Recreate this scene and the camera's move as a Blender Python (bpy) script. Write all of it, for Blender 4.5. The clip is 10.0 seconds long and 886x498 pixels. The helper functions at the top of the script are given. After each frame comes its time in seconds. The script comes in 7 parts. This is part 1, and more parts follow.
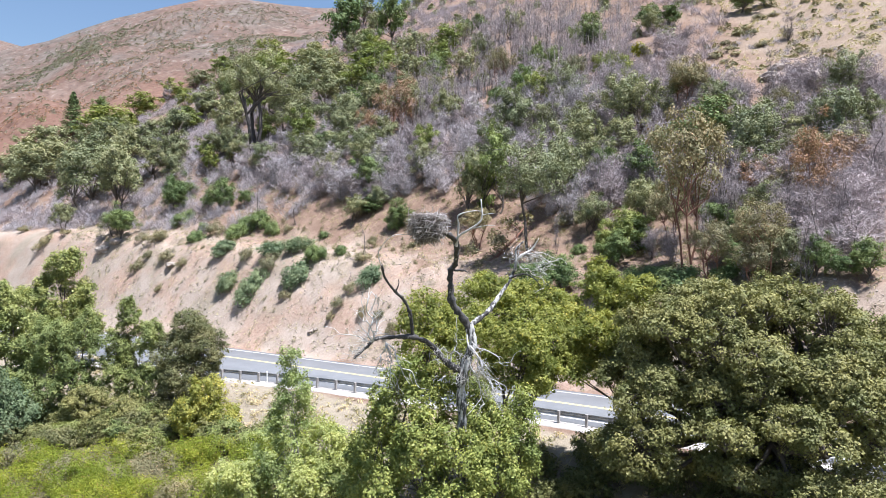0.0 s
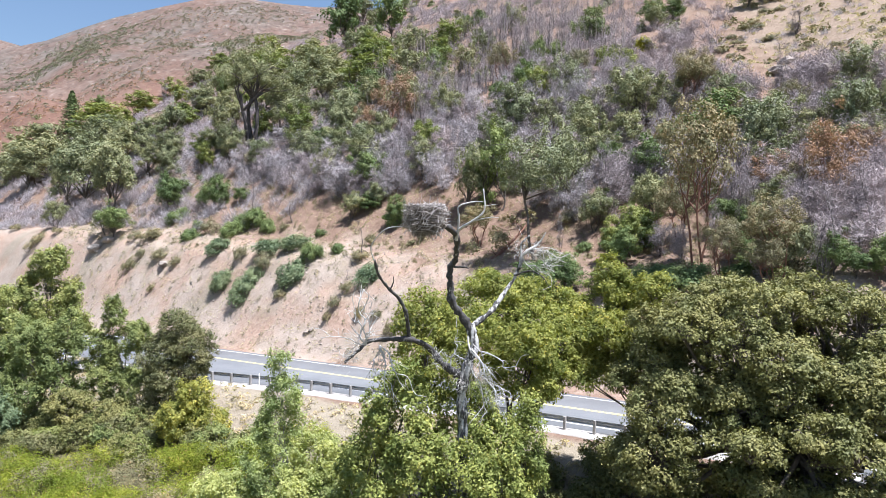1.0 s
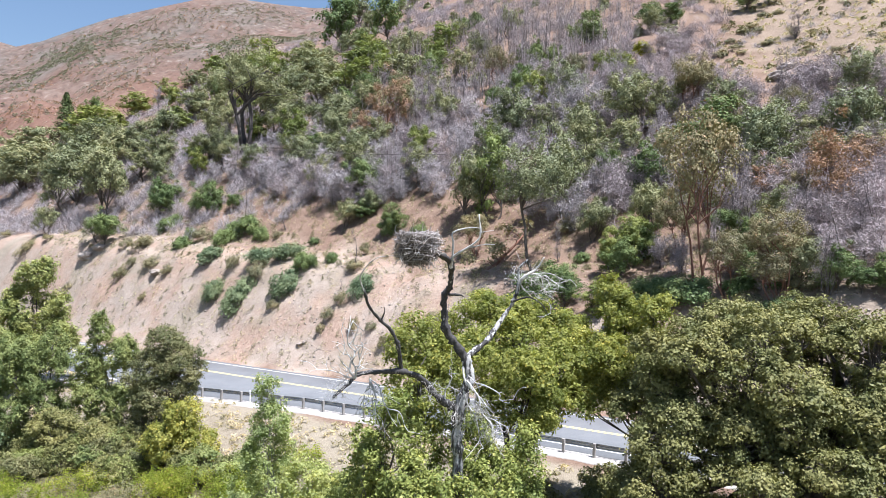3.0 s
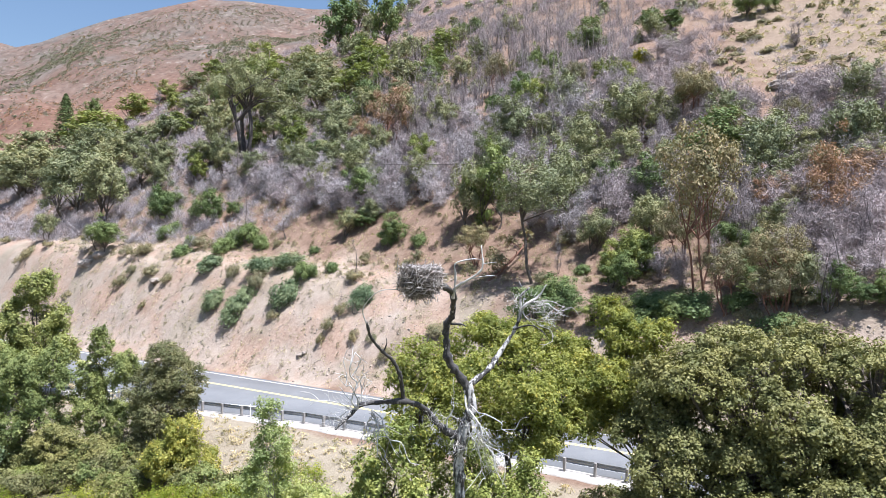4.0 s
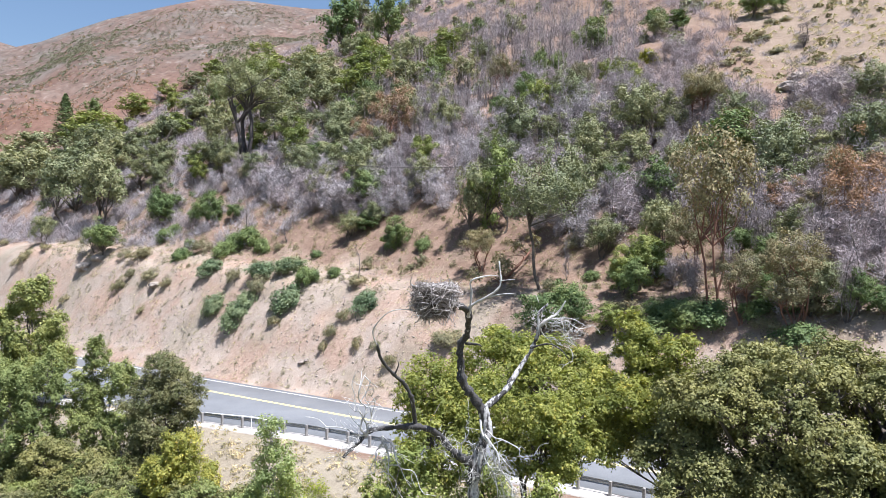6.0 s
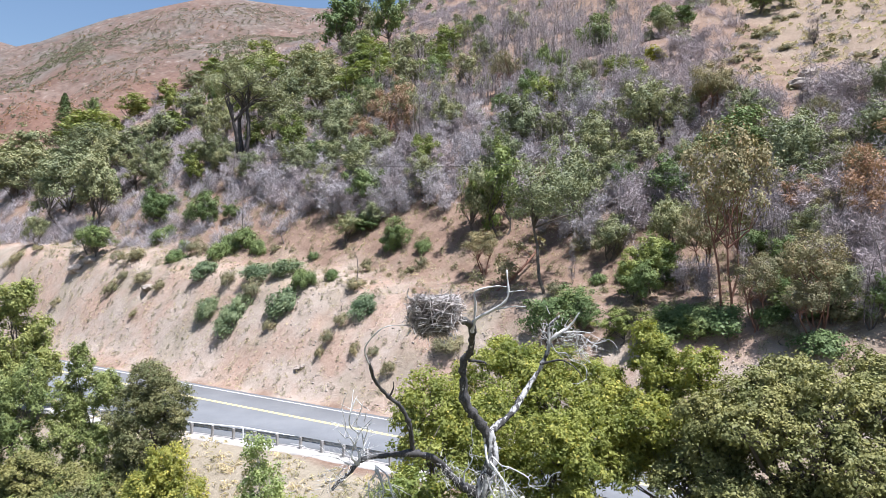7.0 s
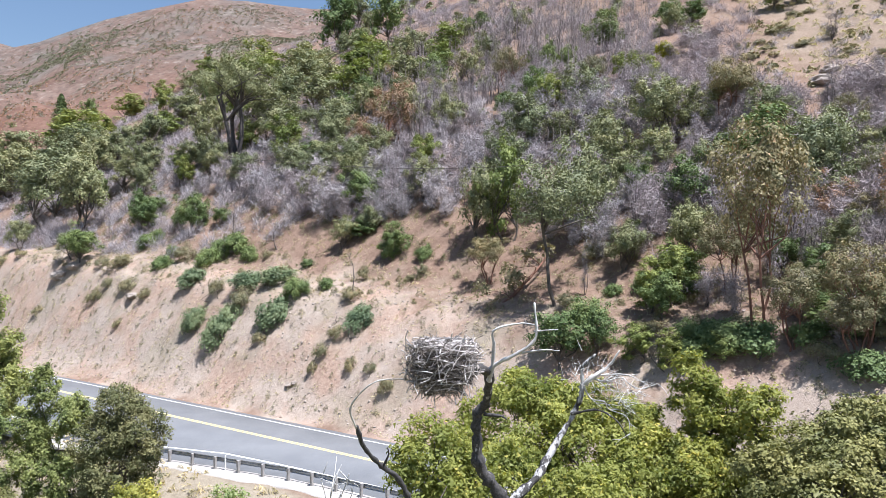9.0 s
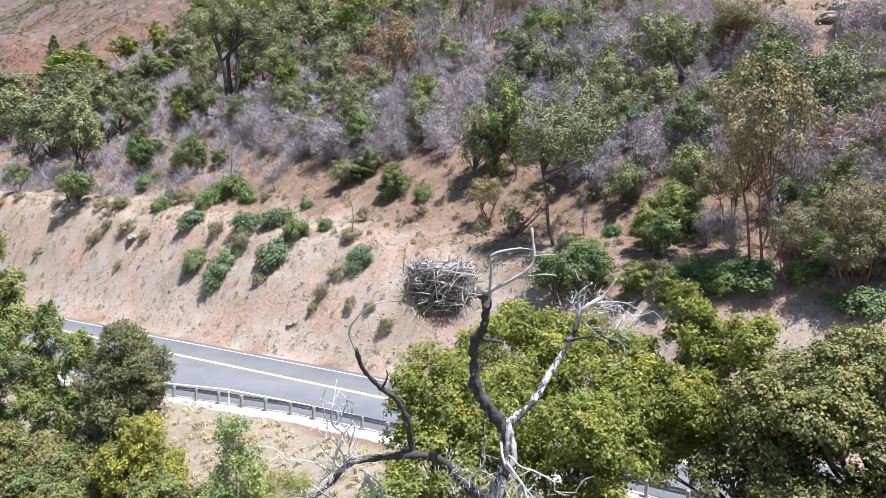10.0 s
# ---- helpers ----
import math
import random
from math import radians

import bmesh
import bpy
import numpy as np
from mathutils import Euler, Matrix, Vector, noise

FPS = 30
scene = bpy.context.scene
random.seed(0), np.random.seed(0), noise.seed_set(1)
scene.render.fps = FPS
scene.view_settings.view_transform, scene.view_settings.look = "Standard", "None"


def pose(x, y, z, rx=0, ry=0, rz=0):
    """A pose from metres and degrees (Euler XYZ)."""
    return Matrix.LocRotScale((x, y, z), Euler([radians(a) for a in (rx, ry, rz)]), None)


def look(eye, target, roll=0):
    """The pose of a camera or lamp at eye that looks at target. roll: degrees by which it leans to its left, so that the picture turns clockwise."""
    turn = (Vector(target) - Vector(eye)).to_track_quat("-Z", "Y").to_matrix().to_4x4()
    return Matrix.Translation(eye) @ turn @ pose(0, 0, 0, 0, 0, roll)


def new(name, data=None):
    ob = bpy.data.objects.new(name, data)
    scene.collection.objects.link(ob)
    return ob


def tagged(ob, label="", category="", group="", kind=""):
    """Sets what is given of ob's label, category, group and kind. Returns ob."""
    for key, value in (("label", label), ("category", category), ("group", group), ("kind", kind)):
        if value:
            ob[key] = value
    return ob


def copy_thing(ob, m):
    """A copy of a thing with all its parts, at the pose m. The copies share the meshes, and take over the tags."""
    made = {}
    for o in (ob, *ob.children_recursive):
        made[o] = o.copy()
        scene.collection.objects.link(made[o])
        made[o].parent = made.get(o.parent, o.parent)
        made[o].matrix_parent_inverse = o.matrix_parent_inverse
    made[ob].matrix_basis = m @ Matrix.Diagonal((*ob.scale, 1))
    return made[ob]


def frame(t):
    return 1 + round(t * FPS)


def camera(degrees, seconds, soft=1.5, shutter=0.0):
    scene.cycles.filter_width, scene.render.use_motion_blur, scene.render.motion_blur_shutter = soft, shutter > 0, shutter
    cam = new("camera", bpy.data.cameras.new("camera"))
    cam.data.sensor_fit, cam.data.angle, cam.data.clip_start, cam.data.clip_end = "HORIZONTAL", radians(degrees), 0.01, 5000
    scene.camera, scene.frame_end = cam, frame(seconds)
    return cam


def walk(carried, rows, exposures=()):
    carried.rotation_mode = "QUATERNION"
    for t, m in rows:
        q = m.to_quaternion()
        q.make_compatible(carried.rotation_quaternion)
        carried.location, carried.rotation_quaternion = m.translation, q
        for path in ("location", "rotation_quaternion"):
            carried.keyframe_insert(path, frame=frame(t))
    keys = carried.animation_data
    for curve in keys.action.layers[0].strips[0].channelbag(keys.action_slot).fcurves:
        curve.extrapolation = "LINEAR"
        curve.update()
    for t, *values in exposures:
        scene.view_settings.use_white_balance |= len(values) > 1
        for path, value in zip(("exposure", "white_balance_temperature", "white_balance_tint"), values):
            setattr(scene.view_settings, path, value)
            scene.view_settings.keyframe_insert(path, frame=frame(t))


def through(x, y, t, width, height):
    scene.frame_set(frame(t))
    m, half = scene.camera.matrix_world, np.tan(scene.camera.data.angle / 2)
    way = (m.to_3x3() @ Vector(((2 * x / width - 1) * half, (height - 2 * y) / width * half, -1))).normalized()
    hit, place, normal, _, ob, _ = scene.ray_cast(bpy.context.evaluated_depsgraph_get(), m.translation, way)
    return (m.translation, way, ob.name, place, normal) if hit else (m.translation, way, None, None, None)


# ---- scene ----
# camera and its path
cam = camera(64.1, 10.0, soft=0.6)
PATH = [
    (0.0, (0.007, -0.045, 11.22), (0.003, 1.955, 11.22), 0.2),
    (0.5, (0.018, 1.048, 11.16), (0.013, 3.048, 11.16), 0.2),
    (1.0, (0.056, 2.41, 11.004), (0.051, 4.41, 11.004), 0.2),
    (1.5, (0.098, 3.635, 10.807), (0.093, 5.635, 10.806), 0.15),
    (2.0, (0.178, 3.818, 10.945), (0.177, 5.818, 10.944), 0.12),
    (2.5, (0.187, 3.793, 11.416), (0.189, 5.793, 11.416), 0.12),
    (3.0, (0.166, 3.742, 12.008), (0.17, 5.742, 12.009), 0.13),
    (4.2, (0.02, 3.735, 13.24), (0.027, 5.735, 13.242), 0.18),
    (4.5, (-0.055, 3.758, 13.349), (-0.047, 5.758, 13.351), 0.2),
    (5.0, (-0.322, 3.937, 13.401), (-0.315, 5.937, 13.404), 0.2),
    (5.5, (-0.452, 4.442, 13.538), (-0.445, 6.442, 13.54), 0.2),
    (7.0, (-0.432, 7.84, 13.869), (-0.429, 9.84, 13.87), 0.2),
    (7.5, (-0.533, 9.236, 14.1), (-0.53, 11.236, 14.101), 0.2),
    (8.0, (-0.592, 10.678, 14.352), (-0.589, 12.678, 14.354), 0.2),
    (8.5, (-0.629, 11.866, 14.425), (-0.626, 13.866, 14.428), 0.2),
    (9.0, (-0.647, 12.588, 14.449), (-0.643, 14.588, 14.454), 0.2),
    (9.5, (-0.605, 12.611, 14.263), (-0.6, 14.611, 14.223), 0.2),
    (10.0, (-0.599, 12.56, 13.976), (-0.594, 14.554, 13.828), 0.2),
]
walk(cam, [(t, look(eye, target, roll)) for t, eye, target, roll in PATH], exposures=((0.0, 1.16, 5880, 13.0), (3.0, 1.14, 5880, 13.0), (5.5, 1.08, 5880, 13.0), (8.0, 1.04, 5880, 13.0), (10.0, 1.02, 5880, 13.0)))

# daylight: a high summer sun from the right, clear sky
SUN_EL, SUN_AZ = radians(70), radians(124)
world = bpy.data.worlds.new("sky")
scene.world = world
world.use_nodes = True
wn = world.node_tree.nodes
sky = wn.new("ShaderNodeTexSky")
sky.sky_type, sky.sun_disc = "NISHITA", False
sky.sun_elevation, sky.sun_rotation = SUN_EL, SUN_AZ
sky.air_density, sky.dust_density, sky.altitude = 1.25, 0.8, 300
wn["Background"].inputs["Strength"].default_value = 0.062
world.node_tree.links.new(sky.outputs["Color"], wn["Background"].inputs["Color"])
sun_data = bpy.data.lights.new("sun", "SUN")
sun_data.energy, sun_data.angle, sun_data.color = 5.0, radians(0.55), (1.0, 0.965, 0.92)
sun = new("sun", sun_data)
sun_dir = Vector((math.sin(SUN_AZ) * math.cos(SUN_EL), math.cos(SUN_AZ) * math.cos(SUN_EL), math.sin(SUN_EL)))
sun.matrix_world = look(sun_dir * 300, (0, 0, 0))


# ---- materials ----
def node_mat(name):
    m = bpy.data.materials.new(name)
    m.use_nodes = True
    n, l = m.node_tree.nodes, m.node_tree.links
    return m, n, l, n["Principled BSDF"]


def noise_node(n, l, scale, detail=4.0, rough=0.6, space="Object"):
    tc = n.new("ShaderNodeTexCoord") if space == "Object" else n.new("ShaderNodeNewGeometry")
    t = n.new("ShaderNodeTexNoise")
    t.inputs["Scale"].default_value, t.inputs["Detail"].default_value, t.inputs["Roughness"].default_value = scale, detail, rough
    l.new(tc.outputs["Object" if space == "Object" else "Position"], t.inputs["Vector"])
    return t.outputs["Fac"]


def ramp(n, l, fac, stops):
    r = n.new("ShaderNodeValToRGB")
    while len(r.color_ramp.elements) < len(stops):
        r.color_ramp.elements.new(0.5)
    for e, (p, c) in zip(r.color_ramp.elements, stops):
        e.position, e.color = p, (*c, 1)
    l.new(fac, r.inputs["Fac"])
    return r.outputs["Color"]


def mixed(n, l, fac, a, b, how="MIX"):
    m = n.new("ShaderNodeMix")
    m.data_type, m.blend_type = "RGBA", how
    if isinstance(fac, float):
        m.inputs["Factor"].default_value = fac
    else:
        l.new(fac, m.inputs["Factor"])
    l.new(a, m.inputs["A"])
    l.new(b, m.inputs["B"])
    return m.outputs["Result"]


def bump(n, l, bsdf, height, strength, distance):
    b = n.new("ShaderNodeBump")
    b.inputs["Strength"].default_value, b.inputs["Distance"].default_value = strength, distance
    l.new(height, b.inputs["Height"])
    l.new(b.outputs["Normal"], bsdf.inputs["Normal"])


def surface(name, dark, light, scale, fine, rough=0.85, relief=0.02, metal=0.0, space="Object"):
    """A plain worn surface: broad stains, fine grain and fine relief."""
    m, n, l, b = node_mat(name)
    broad, grain = noise_node(n, l, scale, 3, 0.6, space), noise_node(n, l, fine, 5, 0.7, space)
    mid = tuple((x + y) / 2 for x, y in zip(dark, light))
    col = mixed(n, l, 0.45, ramp(n, l, broad, [(0.3, dark), (0.5, mid), (0.7, light)]), ramp(n, l, grain, [(0.3, dark), (0.7, light)]))
    l.new(col, b.inputs["Base Color"])
    b.inputs["Roughness"].default_value, b.inputs["Metallic"].default_value = rough, metal
    bump(n, l, b, grain, 0.6, relief)
    return m


def leaf_mat(name, dark, mid, light, through=0.35, odd=None):
    """Leaves: the colour differs from leaf to leaf and from plant to plant; light shines through."""
    m, n, l, b = node_mat(name)
    g = n.new("ShaderNodeNewGeometry")
    dark, light = (tuple(0.45 * m_ + 0.55 * e_ for m_, e_ in zip(mid, end)) for end in (dark, light))
    stops = [(0.0, dark), (0.45, mid), (0.93, light)] + ([(0.96, odd)] if odd else [])
    col = ramp(n, l, g.outputs["Random Per Island"], stops)
    clump = noise_node(n, l, 0.9, 2, 0.5, "World")
    shift = ramp(n, l, clump, [(0.32, (0.62, 0.68, 0.6)), (0.68, (1.3, 1.22, 1.1))])
    col = mixed(n, l, 1.0, col, shift, "MULTIPLY")
    info = n.new("ShaderNodeObjectInfo")
    own = ramp(n, l, info.outputs["Random"], [(0.0, (0.8, 0.86, 0.85)), (1.0, (1.15, 1.1, 1.0))])
    col = mixed(n, l, 1.0, col, own, "MULTIPLY")
    l.new(col, b.inputs["Base Color"])
    b.inputs["Roughness"].default_value = 0.55
    b.inputs["Specular IOR Level"].default_value = 0.2
    t = n.new("ShaderNodeBsdfTranslucent")
    warm = n.new("ShaderNodeMix")
    warm.data_type, warm.blend_type = "RGBA", "MULTIPLY"
    warm.inputs["Factor"].default_value = 1.0
    warm.inputs["B"].default_value = (1.2, 1.25, 0.7, 1)
    l.new(col, warm.inputs["A"])
    l.new(warm.outputs["Result"], t.inputs["Color"])
    mx = n.new("ShaderNodeMixShader")
    mx.inputs["Fac"].default_value = through
    l.new(b.outputs["BSDF"], mx.inputs[1])
    l.new(t.outputs["BSDF"], mx.inputs[2])
    l.new(mx.outputs["Shader"], n["Material Output"].inputs["Surface"])
    return m


def twig_mat(name, dark, light, rough=0.9):
    m, n, l, b = node_mat(name)
    g = n.new("ShaderNodeNewGeometry")
    col = ramp(n, l, g.outputs["Random Per Island"], [(0.0, dark), (1.0, light)])
    grain = noise_node(n, l, 6.0, 4, 0.7)
    col = mixed(n, l, 0.5, col, ramp(n, l, grain, [(0.3, dark), (0.7, light)]))
    info = n.new("ShaderNodeObjectInfo")
    own = ramp(n, l, info.outputs["Random"], [(0.0, (0.78, 0.78, 0.8)), (1.0, (1.15, 1.12, 1.12))])
    l.new(mixed(n, l, 1.0, col, own, "MULTIPLY"), b.inputs["Base Color"])
    b.inputs["Roughness"].default_value = rough
    b.inputs["Specular IOR Level"].default_value = 0.2
    return m


def ground_mat():
    """One ground: bare cut slope, hillside litter and dry grass, burnt far slopes, by the kind of cover stored on the mesh."""
    m, n, l, b = node_mat("hillside_ground")
    at = lambda key: (lambda a: (setattr(a, "attribute_name", key), a.outputs["Fac"])[1])(n.new("ShaderNodeAttribute"))
    broad, mid = noise_node(n, l, 0.07, 4, 0.6, "World"), noise_node(n, l, 0.45, 5, 0.65, "World")
    fine, grit = noise_node(n, l, 3.0, 5, 0.7, "World"), noise_node(n, l, 16.0, 4, 0.7, "World")
    dirt = mixed(n, l, 0.5, ramp(n, l, mid, [(0.3, (0.22, 0.17, 0.135)), (0.5, (0.33, 0.270, 0.222)), (0.7, (0.41, 0.355, 0.305))]),
                 ramp(n, l, fine, [(0.3, (0.29, 0.235, 0.185)), (0.7, (0.47, 0.41, 0.345))]))
    dirt = mixed(n, l, 0.35, dirt, ramp(n, l, grit, [(0.36, (0.17, 0.12, 0.09)), (0.55, (0.44, 0.36, 0.29)), (0.75, (0.55, 0.48, 0.41))]))
    rusty = noise_node(n, l, 0.16, 4, 0.6, "World")
    dirt = mixed(n, l, ramp(n, l, rusty, [(0.43, (0.1, 0.1, 0.1)), (0.6, (0.85, 0.85, 0.85))]), dirt, ramp(n, l, fine, [(0.3, (0.25, 0.155, 0.11)), (0.7, (0.46, 0.33, 0.25))]))
    litter = mixed(n, l, 0.5, ramp(n, l, mid, [(0.3, (0.125, 0.076, 0.053)), (0.5, (0.215, 0.138, 0.098)), (0.72, (0.31, 0.222, 0.165))]),
                   ramp(n, l, fine, [(0.3, (0.095, 0.062, 0.046)), (0.7, (0.285, 0.203, 0.152))]))
    straw = mixed(n, l, 0.5, ramp(n, l, mid, [(0.3, (0.21, 0.175, 0.125)), (0.7, (0.33, 0.285, 0.215))]),
                  ramp(n, l, fine, [(0.3, (0.19, 0.155, 0.11)), (0.7, (0.365, 0.315, 0.24))]))
    scar = noise_node(n, l, 0.012, 5, 0.62, "World")
    # burnt far slopes: greyed partly as ash, partly as distance haze put into the colour
    burnt = ramp(n, l, scar, [(0.36, (0.175, 0.155, 0.132)), (0.45, (0.125, 0.098, 0.080)), (0.53, (0.155, 0.100, 0.077)), (0.60, (0.108, 0.090, 0.078)), (0.68, (0.120, 0.114, 0.104))])
    burnt = mixed(n, l, 0.4, burnt, ramp(n, l, broad, [(0.36, (0.10, 0.082, 0.072)), (0.5, (0.145, 0.102, 0.084)), (0.64, (0.18, 0.152, 0.132))]))
    speck = noise_node(n, l, 0.16, 6, 0.75, "World")
    burnt = mixed(n, l, ramp(n, l, speck, [(0.56, (0.0, 0.0, 0.0)), (0.66, (0.8, 0.8, 0.8))]), burnt, ramp(n, l, mid, [(0.3, (0.24, 0.21, 0.18)), (0.7, (0.40, 0.36, 0.31))]))
    burnt = mixed(n, l, 1.0, burnt, ramp(n, l, speck, [(0.36, (0.45, 0.47, 0.47)), (0.46, (1.0, 1.0, 1.0))]), "MULTIPLY")
    rust = mixed(n, l, 0.5, ramp(n, l, mid, [(0.3, (0.115, 0.062, 0.045)), (0.7, (0.205, 0.112, 0.078))]), ramp(n, l, speck, [(0.35, (0.085, 0.055, 0.045)), (0.5, (0.175, 0.098, 0.07)), (0.66, (0.25, 0.17, 0.13))]))
    burnt = mixed(n, l, at("rust"), burnt, rust)
    moss = mixed(n, l, 0.5, ramp(n, l, mid, [(0.3, (0.06, 0.06, 0.03)), (0.7, (0.19, 0.16, 0.08))]),
                 ramp(n, l, fine, [(0.3, (0.05, 0.05, 0.025)), (0.7, (0.22, 0.19, 0.1))]))
    col = mixed(n, l, at("cut"), litter, dirt)
    col = mixed(n, l, at("straw"), col, straw)
    col = mixed(n, l, at("far"), col, burnt)
    col = mixed(n, l, at("bank"), col, moss)
    l.new(col, b.inputs["Base Color"])
    b.inputs["Roughness"].default_value, b.inputs["Specular IOR Level"].default_value = 0.95, 0.1
    bump(n, l, b, mixed(n, l, 0.4, fine, grit), 0.9, 0.12)
    return m


def asphalt_mat():
    m, n, l, b = node_mat("worn_asphalt")
    broad, fine = noise_node(n, l, 0.35, 4, 0.6, "World"), noise_node(n, l, 30.0, 3, 0.7, "World")
    col = mixed(n, l, 0.4, ramp(n, l, broad, [(0.3, (0.125, 0.13, 0.138)), (0.7, (0.19, 0.195, 0.20))]), ramp(n, l, fine, [(0.3, (0.10, 0.105, 0.112)), (0.7, (0.21, 0.213, 0.216))]))
    l.new(col, b.inputs["Base Color"])
    b.inputs["Roughness"].default_value = 0.8
    bump(n, l, b, fine, 0.4, 0.01)
    return m


def line_mat(name, colour, worn):
    """Road paint, worn through in patches."""
    m, n, l, b = node_mat(name)
    wear = noise_node(n, l, 5.0, 5, 0.75, "World")
    l.new(ramp(n, l, wear, [(0.3, worn), (0.42, colour), (1.0, colour)]), b.inputs["Base Color"])
    b.inputs["Roughness"].default_value = 0.6
    return m


def dead_wood_mat(name, bare_from):
    """Dead wood: dark where old bark and fire are left, silver where it is bare, with long cracks. Part of this
    contrast is painted light: pale for sunlit sides, dark for shaded ones. bare_from: the lower, the barer.
    """
    m, n, l, b = node_mat(name)
    patch, fine = noise_node(n, l, 1.6, 5, 0.7), noise_node(n, l, 14.0, 4, 0.7)
    tc, mp = n.new("ShaderNodeTexCoord"), n.new("ShaderNodeMapping")
    mp.inputs["Scale"].default_value = (9, 9, 1.1)
    l.new(tc.outputs["Object"], mp.inputs["Vector"])
    crack = n.new("ShaderNodeTexNoise")
    crack.inputs["Scale"].default_value, crack.inputs["Detail"].default_value = 1.0, 4
    l.new(mp.outputs["Vector"], crack.inputs["Vector"])
    both = mixed(n, l, 0.5, ramp(n, l, patch, [(0.0, (0, 0, 0)), (1.0, (1, 1, 1))]), ramp(n, l, crack.outputs["Fac"], [(0.0, (0, 0, 0)), (1.0, (1, 1, 1))]))
    silver = ramp(n, l, fine, [(0.3, (0.30, 0.29, 0.28)), (0.7, (0.58, 0.565, 0.55))])
    dark_wood = ramp(n, l, fine, [(0.3, (0.022, 0.02, 0.019)), (0.7, (0.085, 0.079, 0.076))])
    how_bare = ramp(n, l, both, [(bare_from - 0.03, (0, 0, 0)), (bare_from + 0.04, (1, 1, 1))])
    l.new(mixed(n, l, how_bare, dark_wood, silver), b.inputs["Base Color"])
    b.inputs["Roughness"].default_value = 0.85
    bump(n, l, b, mixed(n, l, 0.5, crack.outputs["Fac"], fine), 0.9, 0.03)
    return m


GROUND = ground_mat()
ASPHALT = asphalt_mat()
WHITE_LINE = line_mat("white_paint", (0.78, 0.78, 0.76), (0.3, 0.3, 0.3))
YELLOW_LINE = line_mat("yellow_paint", (0.76, 0.64, 0.28), (0.44, 0.40, 0.28))
GRAVEL = surface("pale_gravel", (0.27, 0.245, 0.22), (0.60, 0.565, 0.52), 1.3, 14.0, 0.95, 0.03, space="World")
GALVANISED = surface("galvanised_steel", (0.28, 0.29, 0.30), (0.48, 0.49, 0.50), 2.0, 20.0, 0.45, 0.002, 0.7)
POST_WOOD = surface("weathered_timber", (0.17, 0.16, 0.15), (0.38, 0.36, 0.34), 3.0, 30.0, 0.9, 0.004)
PLASTIC = surface("white_plastic", (0.72, 0.72, 0.7), (0.82, 0.82, 0.8), 4.0, 20.0, 0.5, 0.001)
BARK = surface("grey_brown_bark", (0.045, 0.036, 0.03), (0.17, 0.14, 0.115), 2.5, 14.0, 0.95, 0.03)
BARK_RED = surface("red_bark", (0.10, 0.045, 0.03), (0.27, 0.13, 0.085), 1.6, 9.0, 0.8, 0.02)
BARK_BURNT = surface("charred_bark", (0.04, 0.034, 0.032), (0.15, 0.125, 0.115), 1.5, 9.0, 0.95, 0.02)
BARK_PALE = surface("pale_bark", (0.18, 0.17, 0.14), (0.42, 0.40, 0.35), 2.0, 12.0, 0.9, 0.02)
ROCK = surface("broken_rock", (0.16, 0.125, 0.1), (0.42, 0.36, 0.31), 1.2, 8.0, 0.9, 0.05, space="World")
OAK_LEAF = leaf_mat("oak_leaves", (0.098, 0.105, 0.046), (0.188, 0.192, 0.084), (0.275, 0.274, 0.13), 0.15)
BAY_LEAF = leaf_mat("bright_leaves", (0.180, 0.190, 0.054), (0.315, 0.320, 0.094), (0.45, 0.44, 0.155), 0.38, (0.52, 0.43, 0.11))
HILL_LEAF = leaf_mat("hill_leaves", (0.140, 0.153, 0.092), (0.235, 0.248, 0.150), (0.335, 0.342, 0.212), 0.13)
ASH_LEAF = leaf_mat("ashy_leaves", (0.15, 0.135, 0.135), (0.23, 0.21, 0.21), (0.33, 0.305, 0.30), 0.2)
SCRUB_LEAF = leaf_mat("scrub_leaves", (0.125, 0.132, 0.108), (0.185, 0.192, 0.158), (0.25, 0.252, 0.212), 0.2)
HILL_BRIGHT = leaf_mat("fresh_hill_leaves", (0.130, 0.162, 0.055), (0.220, 0.255, 0.090), (0.320, 0.345, 0.135), 0.25)
BUSH_LEAF = leaf_mat("deep_green_leaves", (0.085, 0.125, 0.052), (0.145, 0.195, 0.082), (0.215, 0.265, 0.118), 0.16)
SAGE_LEAF = leaf_mat("sage_leaves", (0.110, 0.150, 0.082), (0.180, 0.225, 0.135), (0.28, 0.32, 0.20), 0.20)
OLIVE_LEAF = leaf_mat("olive_leaves", (0.15, 0.135, 0.085), (0.225, 0.205, 0.130), (0.31, 0.285, 0.19), 0.13, (0.30, 0.20, 0.13))
RUST_LEAF = leaf_mat("rusty_leaves", (0.21, 0.125, 0.095), (0.31, 0.195, 0.15), (0.42, 0.29, 0.22), 0.2)
GLOSS_LEAF = leaf_mat("green_bay_leaves", (0.135, 0.170, 0.052), (0.245, 0.280, 0.085), (0.40, 0.415, 0.155), 0.2, (0.42, 0.40, 0.12))
ALDER_LEAF = leaf_mat("alder_leaves", (0.125, 0.155, 0.062), (0.235, 0.265, 0.105), (0.37, 0.39, 0.175), 0.22)
OLIVE_GREEN = leaf_mat("dull_olive_leaves", (0.105, 0.108, 0.055), (0.175, 0.175, 0.092), (0.26, 0.255, 0.145), 0.14)
WILLOW_LEAF = leaf_mat("pale_leaves", (0.24, 0.285, 0.13), (0.37, 0.415, 0.205), (0.52, 0.55, 0.31), 0.45)
YELLOW_LEAF = leaf_mat("yellow_leaves", (0.16, 0.17, 0.02), (0.28, 0.27, 0.03), (0.40, 0.38, 0.06), 0.4)
